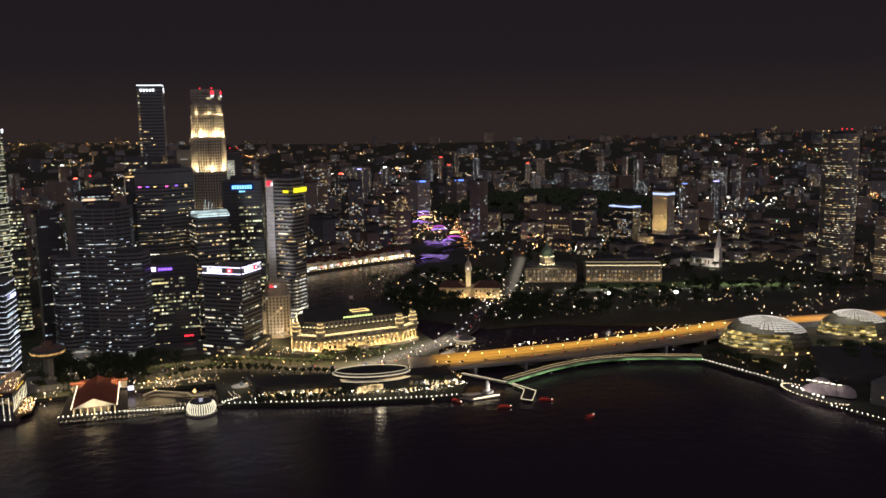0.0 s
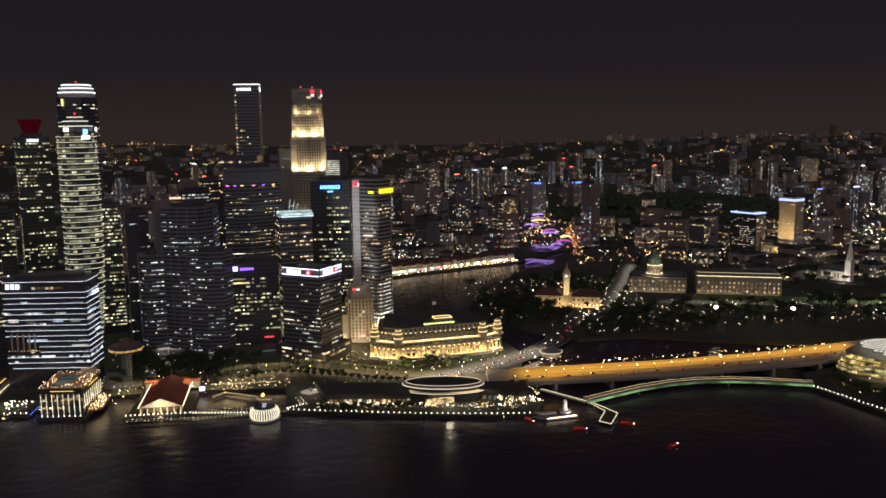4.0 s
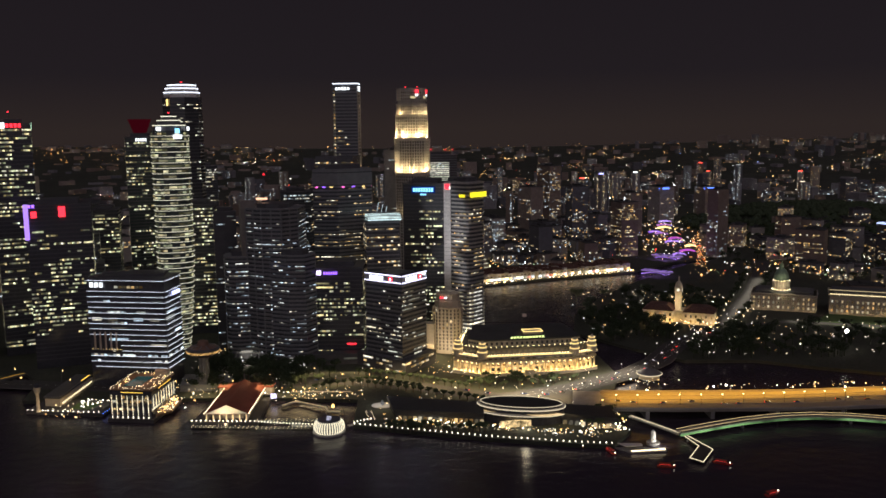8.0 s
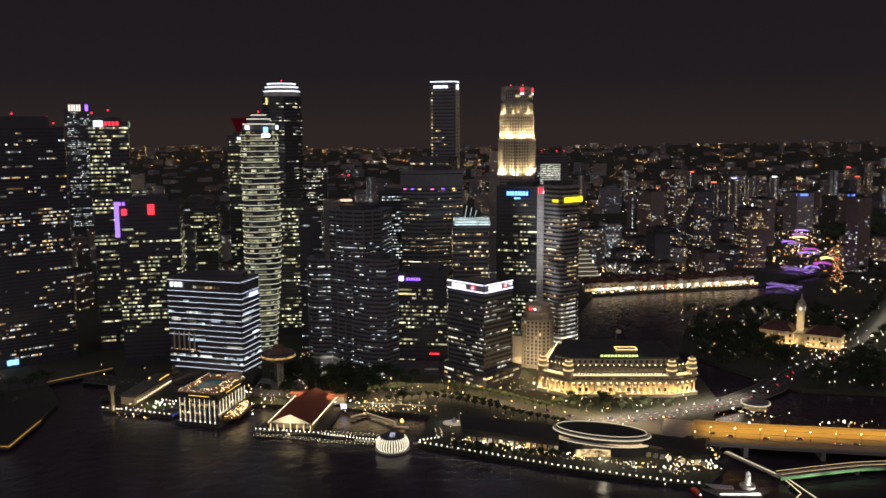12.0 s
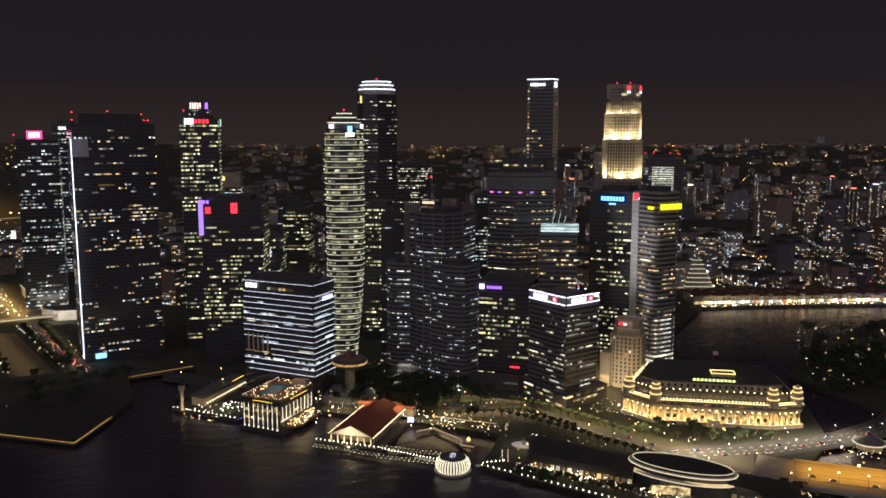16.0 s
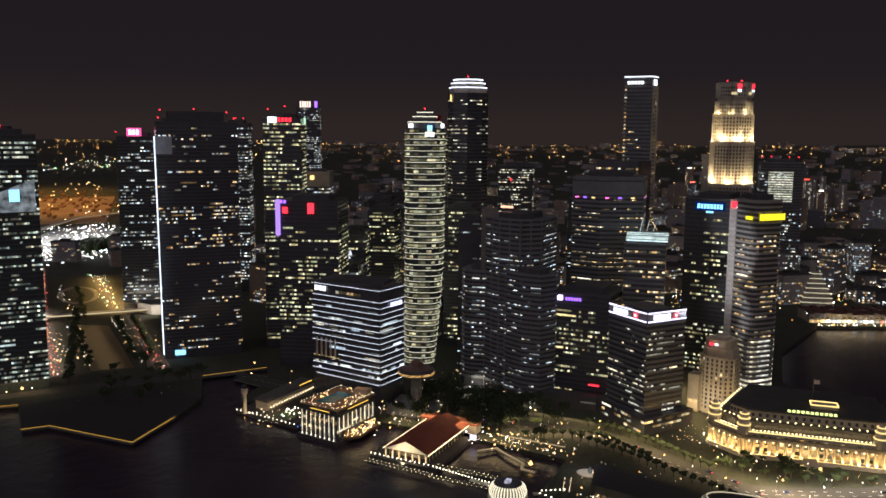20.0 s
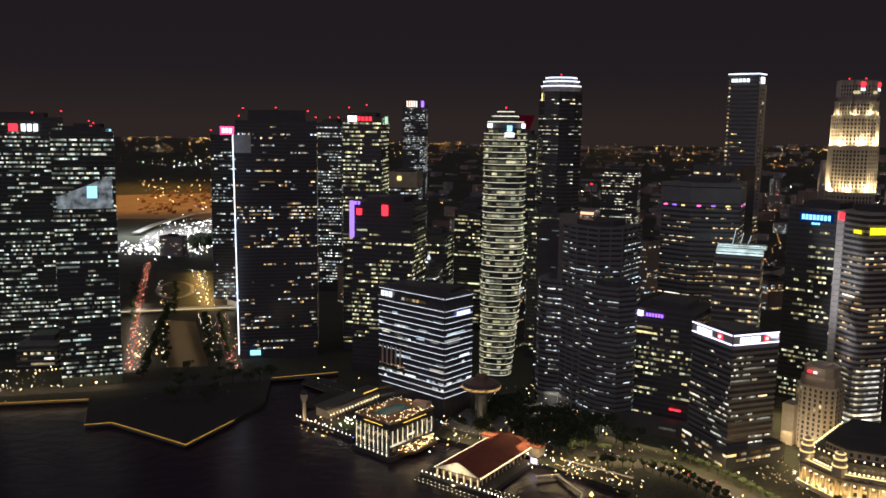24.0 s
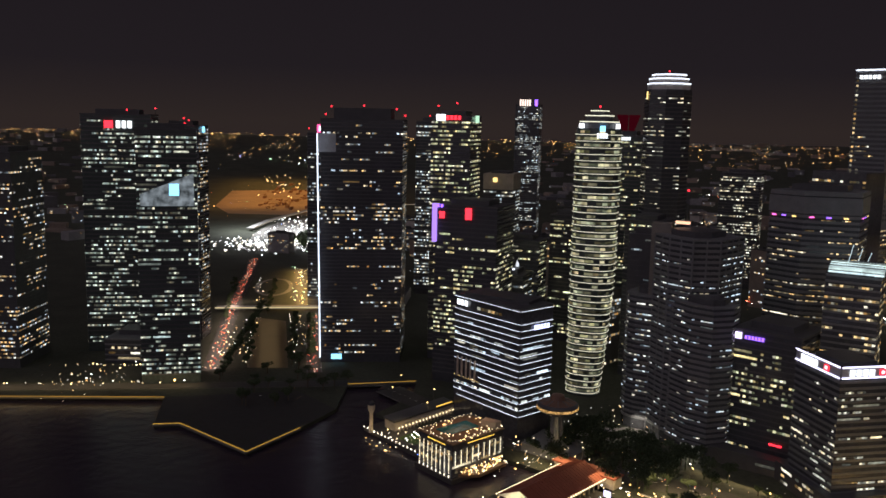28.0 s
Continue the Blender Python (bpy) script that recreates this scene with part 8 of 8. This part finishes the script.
for k in range(2300):
    th = radians(rf.uniform(128, 262))
    deg = math.degrees(th)
    u = rf.random()
    r0 = 1750 + 3750 * u ** 0.8
    x, y = EYE[0] + r0 * math.cos(th), EYE[1] + r0 * math.sin(th)
    rr = math.hypot(x, y - 100)
    if rr > 4900 or rr < 900:
        continue
    if on_hill(x, y) < 1.05 or on_quay(x, y):
        continue
    port = 214 < deg < 238 and r0 > 1500
    if port:
        continue
    z = height_at(x, y)
    w, d = rf.uniform(14, 34), rf.uniform(16, 60)
    tall = rf.random()
    h = rf.uniform(8, 20) if tall < 0.6 else rf.uniform(20, 48)
    if 138 < deg < 190 and tall > 0.93:
        h = rf.uniform(50, 85)
    if deg > 195:
        h *= 0.62
    if r0 > 3300:
        h *= 0.7
    a = math.degrees(th) + rf.uniform(-50, 50)
    P = rect(x, y, w, d, a)
    bodies[k % 4].prism(P, z - 10, z + h)
    pal = rf.choice(("home", "cool", "warm", "cool"))
    dens = rf.uniform(0.01, 0.10) if rf.random() < 0.75 else rf.uniform(0.15, 0.45)
    if deg > 197:
        dens *= 0.5
    if r0 > 3300:
        dens *= 0.6
    far = r0 > 3200
    fh, bay = (3.4, 3.4) if not far else (3.6, 4.0)
    for i in range(4):
        A, B2 = Vector(P[i]), Vector(P[(i + 1) % 4])
        dd = (B2 - A).normalized()
        o = Vector((dd.y, -dd.x))
        if o.x * (EYE[0] - x) + o.y * (EYE[1] - y) < 0:
            continue
        m = max(1, int((B2 - A).length / bay))
        for f in range(int(h / fh)):
            for j in range(m):
                if rf.random() < dens:
                    p = A + dd * ((j + 0.2) * (B2 - A).length / m) + o * 0.3
                    q = A + dd * ((j + 0.8) * (B2 - A).length / m) + o * 0.3
                    zz = z + f * fh + 1
                    panes[pal].add([(p.x, p.y, zz), (q.x, q.y, zz), (q.x, q.y, zz + fh * 0.45), (p.x, p.y, zz + fh * 0.45)], [(0, 1, 2, 3)])
    if rf.random() < 0.06 and h > 30:
        spots[rf.choice(("red", "white", "blue", "red"))].box(x - 1.2, x + 1.2, y - 1.2, y + 1.2, z + h + 1, z + h + 3)
for k in range(46):
    th = radians(rf.uniform(140, 196))
    r0 = rf.uniform(1800, 3300)
    x, y = EYE[0] + r0 * math.cos(th), EYE[1] + r0 * math.sin(th)
    if on_hill(x, y) < 1.1:
        continue
    w, h = rf.uniform(16, 26), rf.uniform(60, 105)
    P = rect(x, y, w, w, math.degrees(th) + rf.choice((0, 20, 45)))
    z = height_at(x, y)
    bodies[k % 4].prism(P, z - 10, z + h)
    pal = rf.choice(("home", "warm", "cool"))
    cols = [rf.random() for _ in range(2)]
    for i in range(4):
        A, B2 = Vector(P[i]), Vector(P[(i + 1) % 4])
        dd = (B2 - A).normalized()
        o = Vector((dd.y, -dd.x))
        if o.x * (EYE[0] - x) + o.y * (EYE[1] - y) < 0:
            continue
        for f in range(int(h / 3.4)):
            for c in cols:
                if rf.random() < 0.7:
                    p, q = A + dd * (c * (w - 2)) + o * 0.3, A + dd * (c * (w - 2) + 1.8) + o * 0.3
                    zz = z + f * 3.4 + 1
                    panes[pal].add([(p.x, p.y, zz), (q.x, q.y, zz), (q.x, q.y, zz + 1.6), (p.x, p.y, zz + 1.6)], [(0, 1, 2, 3)])
            if rf.random() < 0.3:
                u = rf.random() * (w - 3)
                p, q = A + dd * u + o * 0.3, A + dd * (u + 2.2) + o * 0.3
                zz = z + f * 3.4 + 1
                panes[pal].add([(p.x, p.y, zz), (q.x, q.y, zz), (q.x, q.y, zz + 1.6), (p.x, p.y, zz + 1.6)], [(0, 1, 2, 3)])
    if rf.random() < 0.35:
        spots[rf.choice(("red", "white", "blue"))].box(x - 1.5, x + 1.5, y - 6, y + 6, z + h + 0.5, z + h + 2.5)
for k, b in enumerate(bodies):
    solid("far_city", b, (FLAT[1], FLAT[4], FLAT[3], FLAT[0])[k], "distant sprawl of city blocks at night", "city", kind="stuff")
for pal, b in panes.items():
    solid("far_city_windows", b, windows("far_windows_" + pal, PALETTE[pal], 0.10, 2.2, True, 0.3, 0.02), "lit windows of the distant city blocks", "windows", kind="stuff")
def lamp_at(kind, x, y, s, zlo=4, zhi=14):
    z = height_at(x, y) + rf.uniform(zlo, zhi)
    spots[kind].box(x - s, x + s, y - s, y + s, z, z + s * 1.6)


def lamp_ok(x, y, r0):
    rr = math.hypot(x, y - 100)
    return rr < 4930 and not (in_river(x, y) and r0 < 1500) and on_hill(x, y) > 1.0 and x < -300


def pick_kind(amber):
    c = rf.random()
    return "amber" if c < amber else "white" if c < amber + (1 - amber) * 0.78 else rf.choice(("red", "blue", "green", "red"))


# lamps in clusters round squares, shops and crossings, with dark quarters between them
for k in range(420):
    deg = rf.uniform(128, 262)
    th = radians(deg)
    r0 = 1250 + 3300 * rf.random() ** 1.15
    if deg > 197 and rf.random() < 0.72:
        continue
    cx, cy = EYE[0] + r0 * math.cos(th), EYE[1] + r0 * math.sin(th)
    sg, amber = rf.uniform(12, 60), rf.choice((0.1, 0.3, 0.5, 0.75))
    for j in range(int(5 + 34 * rf.random() ** 2.2)):
        x, y = cx + rf.gauss(0, sg), cy + rf.gauss(0, sg)
        if lamp_ok(x, y, r0):
            lamp_at(pick_kind(amber), x, y, (0.14 + 0.62 * rf.random() ** 3) * (0.6 + r0 / 3000))
for k in range(3000):
    deg = rf.uniform(128, 262)
    th = radians(deg)
    r0 = 1200 + 3900 * rf.random() ** 1.1
    if deg > 197 and rf.random() < 0.6:
        continue
    x, y = EYE[0] + r0 * math.cos(th), EYE[1] + r0 * math.sin(th)
    if lamp_ok(x, y, r0):
        lamp_at(pick_kind(0.55), x, y, (0.10 + 0.40 * rf.random() ** 3) * (0.6 + r0 / 3000))
# brighter clusters in the nearer quarters
for k in range(190):
    x0, y0 = rf.uniform(-1150, -420), rf.uniform(-250, 1250)
    sg, amber = rf.uniform(6, 30), rf.choice((0.15, 0.4, 0.6, 0.85))
    for j in range(int(4 + 22 * rf.random() ** 2)):
        x, y = x0 + rf.gauss(0, sg), y0 + rf.gauss(0, sg)
        if not in_river(x, y) and on_hill(x, y) > 1:
            lamp_at(pick_kind(amber), x, y, 0.16 + 0.75 * rf.random() ** 3, 3, 16)
for k in range(120):
    lamp_at("white" if rf.random() < 0.7 else "amber", -960 + rf.gauss(0, 50), 1410 + rf.gauss(0, 70), 0.2 + 0.9 * rf.random() ** 2, 3, 24)
for k in range(110):
    u = rf.random()
    lamp_at(rf.choice(("white", "blue", "amber", "red", "white")), -620 - 600 * u + rf.gauss(0, 16), 470 + 135 * u + rf.gauss(0, 26), 0.15 + 0.5 * rf.random() ** 3, 2, 8)
# the last amber lamps under the horizon
for k in range(3400):
    deg = rf.uniform(176, 262) if rf.random() < 0.8 else rf.uniform(128, 176)
    th = radians(deg + 2.0 * math.sin(deg * 1.7))
    r0 = 5180 - 900 * rf.random() ** 2.2 - (0 if deg < 200 else 60)
    x, y = EYE[0] + r0 * math.cos(th), EYE[1] + r0 * math.sin(th)
    if lamp_ok(x, y, r0):
        lamp_at("amber", x, y, 0.35 + 1.05 * rf.random() ** 3, 3, 12)
# streets as rows of lamps
for k in range(60):
    th = radians(rf.uniform(130, 200))
    r0 = 1250 + 2600 * rf.random()
    x, y = EYE[0] + r0 * math.cos(th), EYE[1] + r0 * math.sin(th)
    a = rf.uniform(0, math.pi)
    kind = rf.choice(("amber", "amber", "white"))
    for j in range(rf.randint(6, 22)):
        px, py = x + 26 * j * math.cos(a), y + 26 * j * math.sin(a)
        if lamp_ok(px, py, r0) and px < -480:
            lamp_at(kind, px, py, 0.22 + r0 / 12000, 9, 9.5)
# green-white lamps round the far docks
for k in range(150):
    lamp_at(rf.choice(("green", "white", "amber", "white")), rf.uniform(-2250, -1700), rf.uniform(-2900, -2600), 0.4 + 1.1 * rf.random() ** 2, 4, 24)
SPOT = {"amber": [(1.0, 0.40, 0.10), (1.0, 0.52, 0.16), (1.0, 0.66, 0.28)], "white": [(1.0, 0.80, 0.52), (1.0, 0.92, 0.78), (0.80, 0.92, 1.0)],
        "red": [(1.0, 0.06, 0.04), (1.0, 0.12, 0.06)], "blue": [(0.2, 0.4, 1.0), (0.35, 0.3, 1.0)], "green": [(0.3, 1.0, 0.5), (0.7, 1.0, 0.5)]}
for kind, b in spots.items():
    solid("far_lamps", b, windows("far_lamp_" + kind, SPOT[kind], 0.7, 15.0, True, 0.1), "scattered %s lamps of the distant city" % kind, "lamps", kind="stuff")
hw = Build()
for k in range(1500):
    u, v = rf.uniform(-1, 1), rf.uniform(-1, 1)
    if u * u + v * v > 1:
        continue
    x, y = -1150 - 0.85 * 430 * u + 0.5 * 300 * v, 960 + 0.5 * 430 * u + 0.85 * 300 * v
    q = rf.uniform(6, 12)
    z = Z0 + 34 * (1 - u * u - v * v)
    hw.lathe([(q * 0.6, z - 3), (q, z + q * 0.4), (q * 0.75, z + q * rf.uniform(0.7, 1.0)), (q * 0.2, z + q * 1.2)], 7, x, y, rf.uniform(0.8, 1.2), rf.uniform(0.8, 1.2))
solid("hill_woods", hw, LEAF, "dark wooded hill behind the civic quarter", "trees", kind="stuff")

# garden hall with a bright court, and the floodlit yard beyond the canal
r = thing("lit_court", "bright white-lit forecourt with parked traffic", "forecourt")
cb = Build()
for k in range(640):
    u = rf.uniform(-1, 1)
    x, y = -545 - 190 * u + rf.gauss(0, 45), -1220 - 180 * u + rf.gauss(0, 28)
    if k > 420:
        x, y = -385 + rf.gauss(0, 46), -1120 + rf.gauss(0, 52)
    s = 0.3 + 1.2 * rf.random() ** 2
    cb.box(x - s, x + s, y - s, y + s, Z0 + 3, Z0 + 3 + s * 1.5)
part("court_lamps", cb, windows("court_lamps", [(0.85, 0.92, 1.0), (1, 1, 1), (1.0, 0.9, 0.7)], 1.5, 9.0, True, 0.2), r, kind="stuff")
part("paving", Build().prism(oval(-545, -1225, 270, 85, 44, 24), Z0 - 0.5, Z0 + 0.1), PAVING, r)
part("hall_roof", Build().prism(oval(-700, -1190, 60, 34, 36, 30), Z0, 24, 0.85), WHITE_WALL, r, "pale curved hall roof")
area_lamp("court_floodlight", look((-545, -1225, 70), (-550, -1230, 0)), 260, 120, 800000, (0.92, 0.96, 1.0))
r = thing("container_yard", "wide orange-lit container yard", "yard")
part("yard_floor", Build().prism([(-808, -1420), (-1700, -2300), (-1400, -2640), (-720, -1800), (-640, -1620)], Z0 - 0.4, Z0 + 0.4), surface("yard_clay", (0.30, 0.20, 0.13), 0.9, 0, 0.35, 0.01), r)
stk = Build()
for k in range(160):
    u, v = rf.random(), rf.random()
    x, y = -740 - 620 * u - 220 * v, -1640 - 800 * u + 170 * v
    stk.prism(rect(x, y, 24, 5, 36), Z0, Z0 + rf.choice((2.6, 5.2, 7.8)))
part("container_stacks", stk, surface("containers", (0.25, 0.12, 0.06), 0.6, 0, 0.5, 0.02), r, kind="stuff")
yl = Build()
for k in range(46):
    u, v = rf.random(), rf.random()
    x, y = -730 - 640 * u - 230 * v, -1650 - 820 * u + 180 * v
    yl.box(x - 0.8, x + 0.8, y - 0.8, y + 0.8, 28, 29.6)
part("yard_lamps", yl, glow("yard_lamp", (1.0, 0.62, 0.22), 7.0), r, kind="stuff")

# canal avenue: traffic lights, bridge of light, edge lamps
cv = Build()
for pts in ([(140, -482), (80, -558), (16, -640), (-65, -742), (-173, -871), (-274, -997)], [(75, -412), (-2, -509), (-72, -595)]):
    for x, y, a in along(pts, 2.6):
        ox, oy = rf.uniform(-5, 5), rf.uniform(-5, 5)
        q = rf.uniform(0.2, 0.5)
        cv.box(x + ox - q, x + ox + q, y + oy - q, y + oy + q, Z0 + 0.6, Z0 + 0.6 + q)
solid("tail_lights", cv, windows("red_queue", [(1.0, 0.06, 0.05), (1.0, 0.20, 0.08), (1.0, 0.8, 0.6)], 0.8, 6.0, True, 0.1), "queue of red tail lights on the avenue", "lights", kind="stuff")
for x, y, a in along([(110, -470), (-20, -640)], 13):
    copy_thing(POST_WHITE, pose(x, y, Z0, 0, 0, 0))
for x, y, a in along([(78, -436), (-46, -606)], 13):
    copy_thing(POST_WHITE, pose(x, y, Z0, 0, 0, 0))
strip_lamp("canal_lamps", (95, -455), (-30, -625), 10, 4200, WARM, 20)
strip_lamp("avenue_lamps", (-60, -640), (-200, -800), 14, 16000, (1.0, 0.6, 0.2), 30)
r = thing("link_bridge", "low road bridge with a pale yellow light band", "bridge")
part("deck", Build().bar((-104, -608, 8), (-4, -694, 8), 14, 1.6), CONCRETE, r)
part("band_light", Build().bar((-98, -600, 9.4), (3, -687, 9.4), 0.8, 1.0), glow("pale_band", (1.0, 0.85, 0.5), 0.8), r, "pale yellow light band")

# elevated highway, orange junction, pale hall and trees round the canal head
r = thing("highway", "pale lit elevated highway curving behind the court", "highway")
part("deck", band_along([(-480, -1300), (-592, -1390), (-811, -1520), (-960, -1530), (-1150, -1470)], 16, 9, 10.5), CONCRETE, r)
part("deck_light", band_along([(-480, -1288), (-590, -1378), (-808, -1506), (-958, -1516), (-1150, -1456)], 2.0, 10.6, 11.2), glow("highway_light", (1.0, 0.82, 0.55), 0.35), r)
solid("road", band_along([(-276, -878), (-230, -816), (-146, -716), (-94, -640), (-84, -596)], 20, Z0 - 0.5, Z0 + 0.08), ASPHALT, "orange-lit asphalt road at the canal head", "road", kind="structure")
oj = Build()
for x, y, a in along([(-276, -878), (-230, -816), (-146, -716), (-92, -632)], 3):
    q = 0.2 + 0.5 * rf.random() ** 2
    x, y = x + rf.uniform(-11, 11), y + rf.uniform(-9, 9)
    oj.box(x - q, x + q, y - q, y + q, Z0 + 1, Z0 + 1 + q * 1.4)
solid("junction_lights", oj, windows("junction_mix", [(1.0, 0.5, 0.1), (1.0, 0.8, 0.4), (0.3, 1.0, 0.6), (1.0, 0.9, 0.75)], 0.8, 9.0, True, 0.1), "vehicle and signal lights at the junction", "lights", kind="stuff")
H = [(-106, -622), (-101, -596), (-119, -566), (-173, -546), (-245, -602), (-225, -765)]
r = thing("curved_hall", "white curved hall lit along its wall", "building")
part("body", Build().prism(H[::-1], Z0, 15), WHITE_WALL, r)
part("roof", Build().prism(grow(H[::-1], 0.6), 15, 16), ROOF_DARK, r)
part("edge_light", Build().bar((-105, -623, 16.2), (-224, -766, 16.2), 0.8, 0.6), glow("pale_band", (1.0, 0.85, 0.5), 0.8), r)
area_lamp("hall_wash", look((-84, -588, 18), (-104, -602, 8)), 50, 3, 9000, (1.0, 0.88, 0.7))
for pts, st in (([(-9, -622), (110, -470)], 9), ([(-52, -604), (70, -452)], 9), ([(-40, -640), (-170, -800)], 12), ([(20, -640), (-140, -850)], 14)):
    for x, y, a in along(pts, st):
        ob = copy_thing(TREES[1], pose(x + rf.uniform(-3, 3), y + rf.uniform(-3, 3), Z0, 0, 0, x * 7))
        ob.scale = (0.7, 0.7, 0.8)
cl = Build()
for k in range(170):
    pts = rf.choice((((-12, -626), (112, -474)), ((-56, -600), (74, -446)), ((28, -612), (123, -491)), ((-72, -595), (51, -438)), ((-180, -850), (-60, -690))))
    u, q = rf.random(), 0.12 + 0.34 * rf.random() ** 2
    x, y = pts[0][0] + (pts[1][0] - pts[0][0]) * u + rf.gauss(0, 5), pts[0][1] + (pts[1][1] - pts[0][1]) * u + rf.gauss(0, 5)
    cl.box(x - q, x + q, y - q, y + q, Z0 + 4, Z0 + 4 + q * 2)
solid("canal_lanterns", cl, windows("lantern_glow", [], 0, 0), "small warm lamps along the canal walks", "lamp", kind="stuff")
ct = Build()
for k in range(60):
    x, y, q = -505 + rf.gauss(0, 30), -1098 + rf.gauss(0, 24), rf.uniform(5, 9)
    ct.lathe([(q * 0.5, Z0), (q, Z0 + 8), (q * 0.8, Z0 + 14), (q * 0.2, Z0 + 18)], 7, x, y)
solid("court_trees", ct, LEAF, "dark clump of trees before the bright court", "trees", kind="stuff")

# gate pavilion beside the old bridge
r = thing("bridge_pavilion", "small lit pavilion with a tiered roof", "pavilion", (70, 262, Z0))
part("body", Build().lathe([(9, 0), (9, 4.5)], 16), CREAM, r)
part("roof", Build().lathe([(11.5, 4.5), (11, 5.2), (5, 8), (0.4, 9.5)], 16), GREY, r)
part("eave_light", Build().lathe([(11.3, 4.3), (11.8, 4.5), (11.6, 5.0), (11.2, 5.0)], 24), glow("rim_light", (1.0, 0.86, 0.60), 0.9), r)

# ---------------------------------------------------------------- boats
for x, y, a, c in ((243, 192, 20, (0.5, 0.05, 0.04)), (271, 224, 80, (0.5, 0.08, 0.04)), (267, 264, 60, (0.5, 0.05, 0.04)), (318, 279, 120, (0.4, 0.05, 0.05)), (228, 172, 15, (0.4, 0.2, 0.03))):
    r = thing("river_boat", "small wooden river boat with red lamps", "boat", (x, y, 0), a, group="river boats")
    hull = Build().add([(-6, -1.6, 1.0), (-6, 1.6, 1.0), (4, 1.8, 1.0), (7, 0, 1.4), (4, -1.8, 1.0), (-5.4, -1.0, -0.3), (-5.4, 1.0, -0.3), (3.5, 1.0, -0.3), (6, 0, -0.2), (3.5, -1.0, -0.3)],
                       [(0, 1, 2, 3, 4), (9, 8, 7, 6, 5), (0, 5, 6, 1), (1, 6, 7, 2), (2, 7, 8, 3), (3, 8, 9, 4), (4, 9, 5, 0)])
    part("hull", hull, surface("boat_%d" % int(c[1] * 100), c, 0.5), r)
    part("cabin", Build().box(-4, 2.5, -1.2, 1.2, 1.0, 2.4), DARK, r)
    part("canopy", Build().box(-4.6, 3, -1.5, 1.5, 2.4, 2.6), surface("boat_%d" % int(c[1] * 100), c, 0.5), r)
    part("lamp_string", Build().box(-4.6, 3, -1.6, -1.5, 2.15, 2.35), glow("boat_lamp_red", (1.0, 0.05, 0.04), 1.0), r, "red lamp string")
    part("bow_lamp", Build().box(5.0, 5.6, -0.3, 0.3, 1.5, 2.1), L_WHITE, r)

# ---------------------------------------------------------------- cars
def make_car(colour, nm):
    r = thing("car", "small parked car with lit lamps", "car", (0, 0, -500), group="road traffic")
    m = surface(nm, colour, 0.3, 0.2)
    part("body", Build().box(-2.1, 2.1, -0.9, 0.9, 0.3, 0.85), m, r)
    part("cabin", Build().prism(rect(-0.2, 0, 2.4, 1.6), 0.85, 1.45, 0.82), GLASS, r)
    for x, y in ((-1.4, -0.85), (1.4, -0.85), (-1.4, 0.85), (1.4, 0.85)):
        part("wheel", Build().lathe([(0.32, -0.12), (0.32, 0.12)], 10), DARK, r).matrix_basis = pose(x, y, 0.33, 90, 0, 0)
    part("headlight", Build().box(2.05, 2.2, -0.8, 0.8, 0.5, 0.8), glow("headlight", (1.0, 0.95, 0.85), 5.0), r)
    part("tail_light", Build().box(-2.2, -2.05, -0.8, 0.8, 0.55, 0.8), glow("tail_light", (1.0, 0.05, 0.03), 3.5), r)
    return r


CARS = [make_car((0.6, 0.6, 0.6), "car_silver"), make_car((0.03, 0.03, 0.035), "car_black"), make_car((0.05, 0.10, 0.35), "car_blue")]
rk = random.Random(17)
for x, y, a in along([(166, 215), (171, 300), (166, 400), (158, 480), (144, 560)], 12):
    if rk.random() < 0.8:
        copy_thing(CARS[rk.randrange(3)], pose(x - rk.uniform(4, 12), y, 9.1, 0, 0, a + (180 if rk.random() < 0.5 else 0)))
for x, y, a in along(QUAY_ROAD[2:], 20) + along(JUNCTION, 16):
    o = rk.choice((-7, -3.5, 3.5, 7))
    copy_thing(CARS[rk.randrange(3)], pose(x + o * math.sin(radians(a)), y - o * math.cos(radians(a)), Z0 + 0.06, 0, 0, a + (180 if o < 0 else 0)))
for proto in TREES + CARS + [POST_GOLD, POST_WHITE, BOLLARD, POST_BRIDGE]:
    for o in [*proto.children_recursive, proto]:
        bpy.data.objects.remove(o)
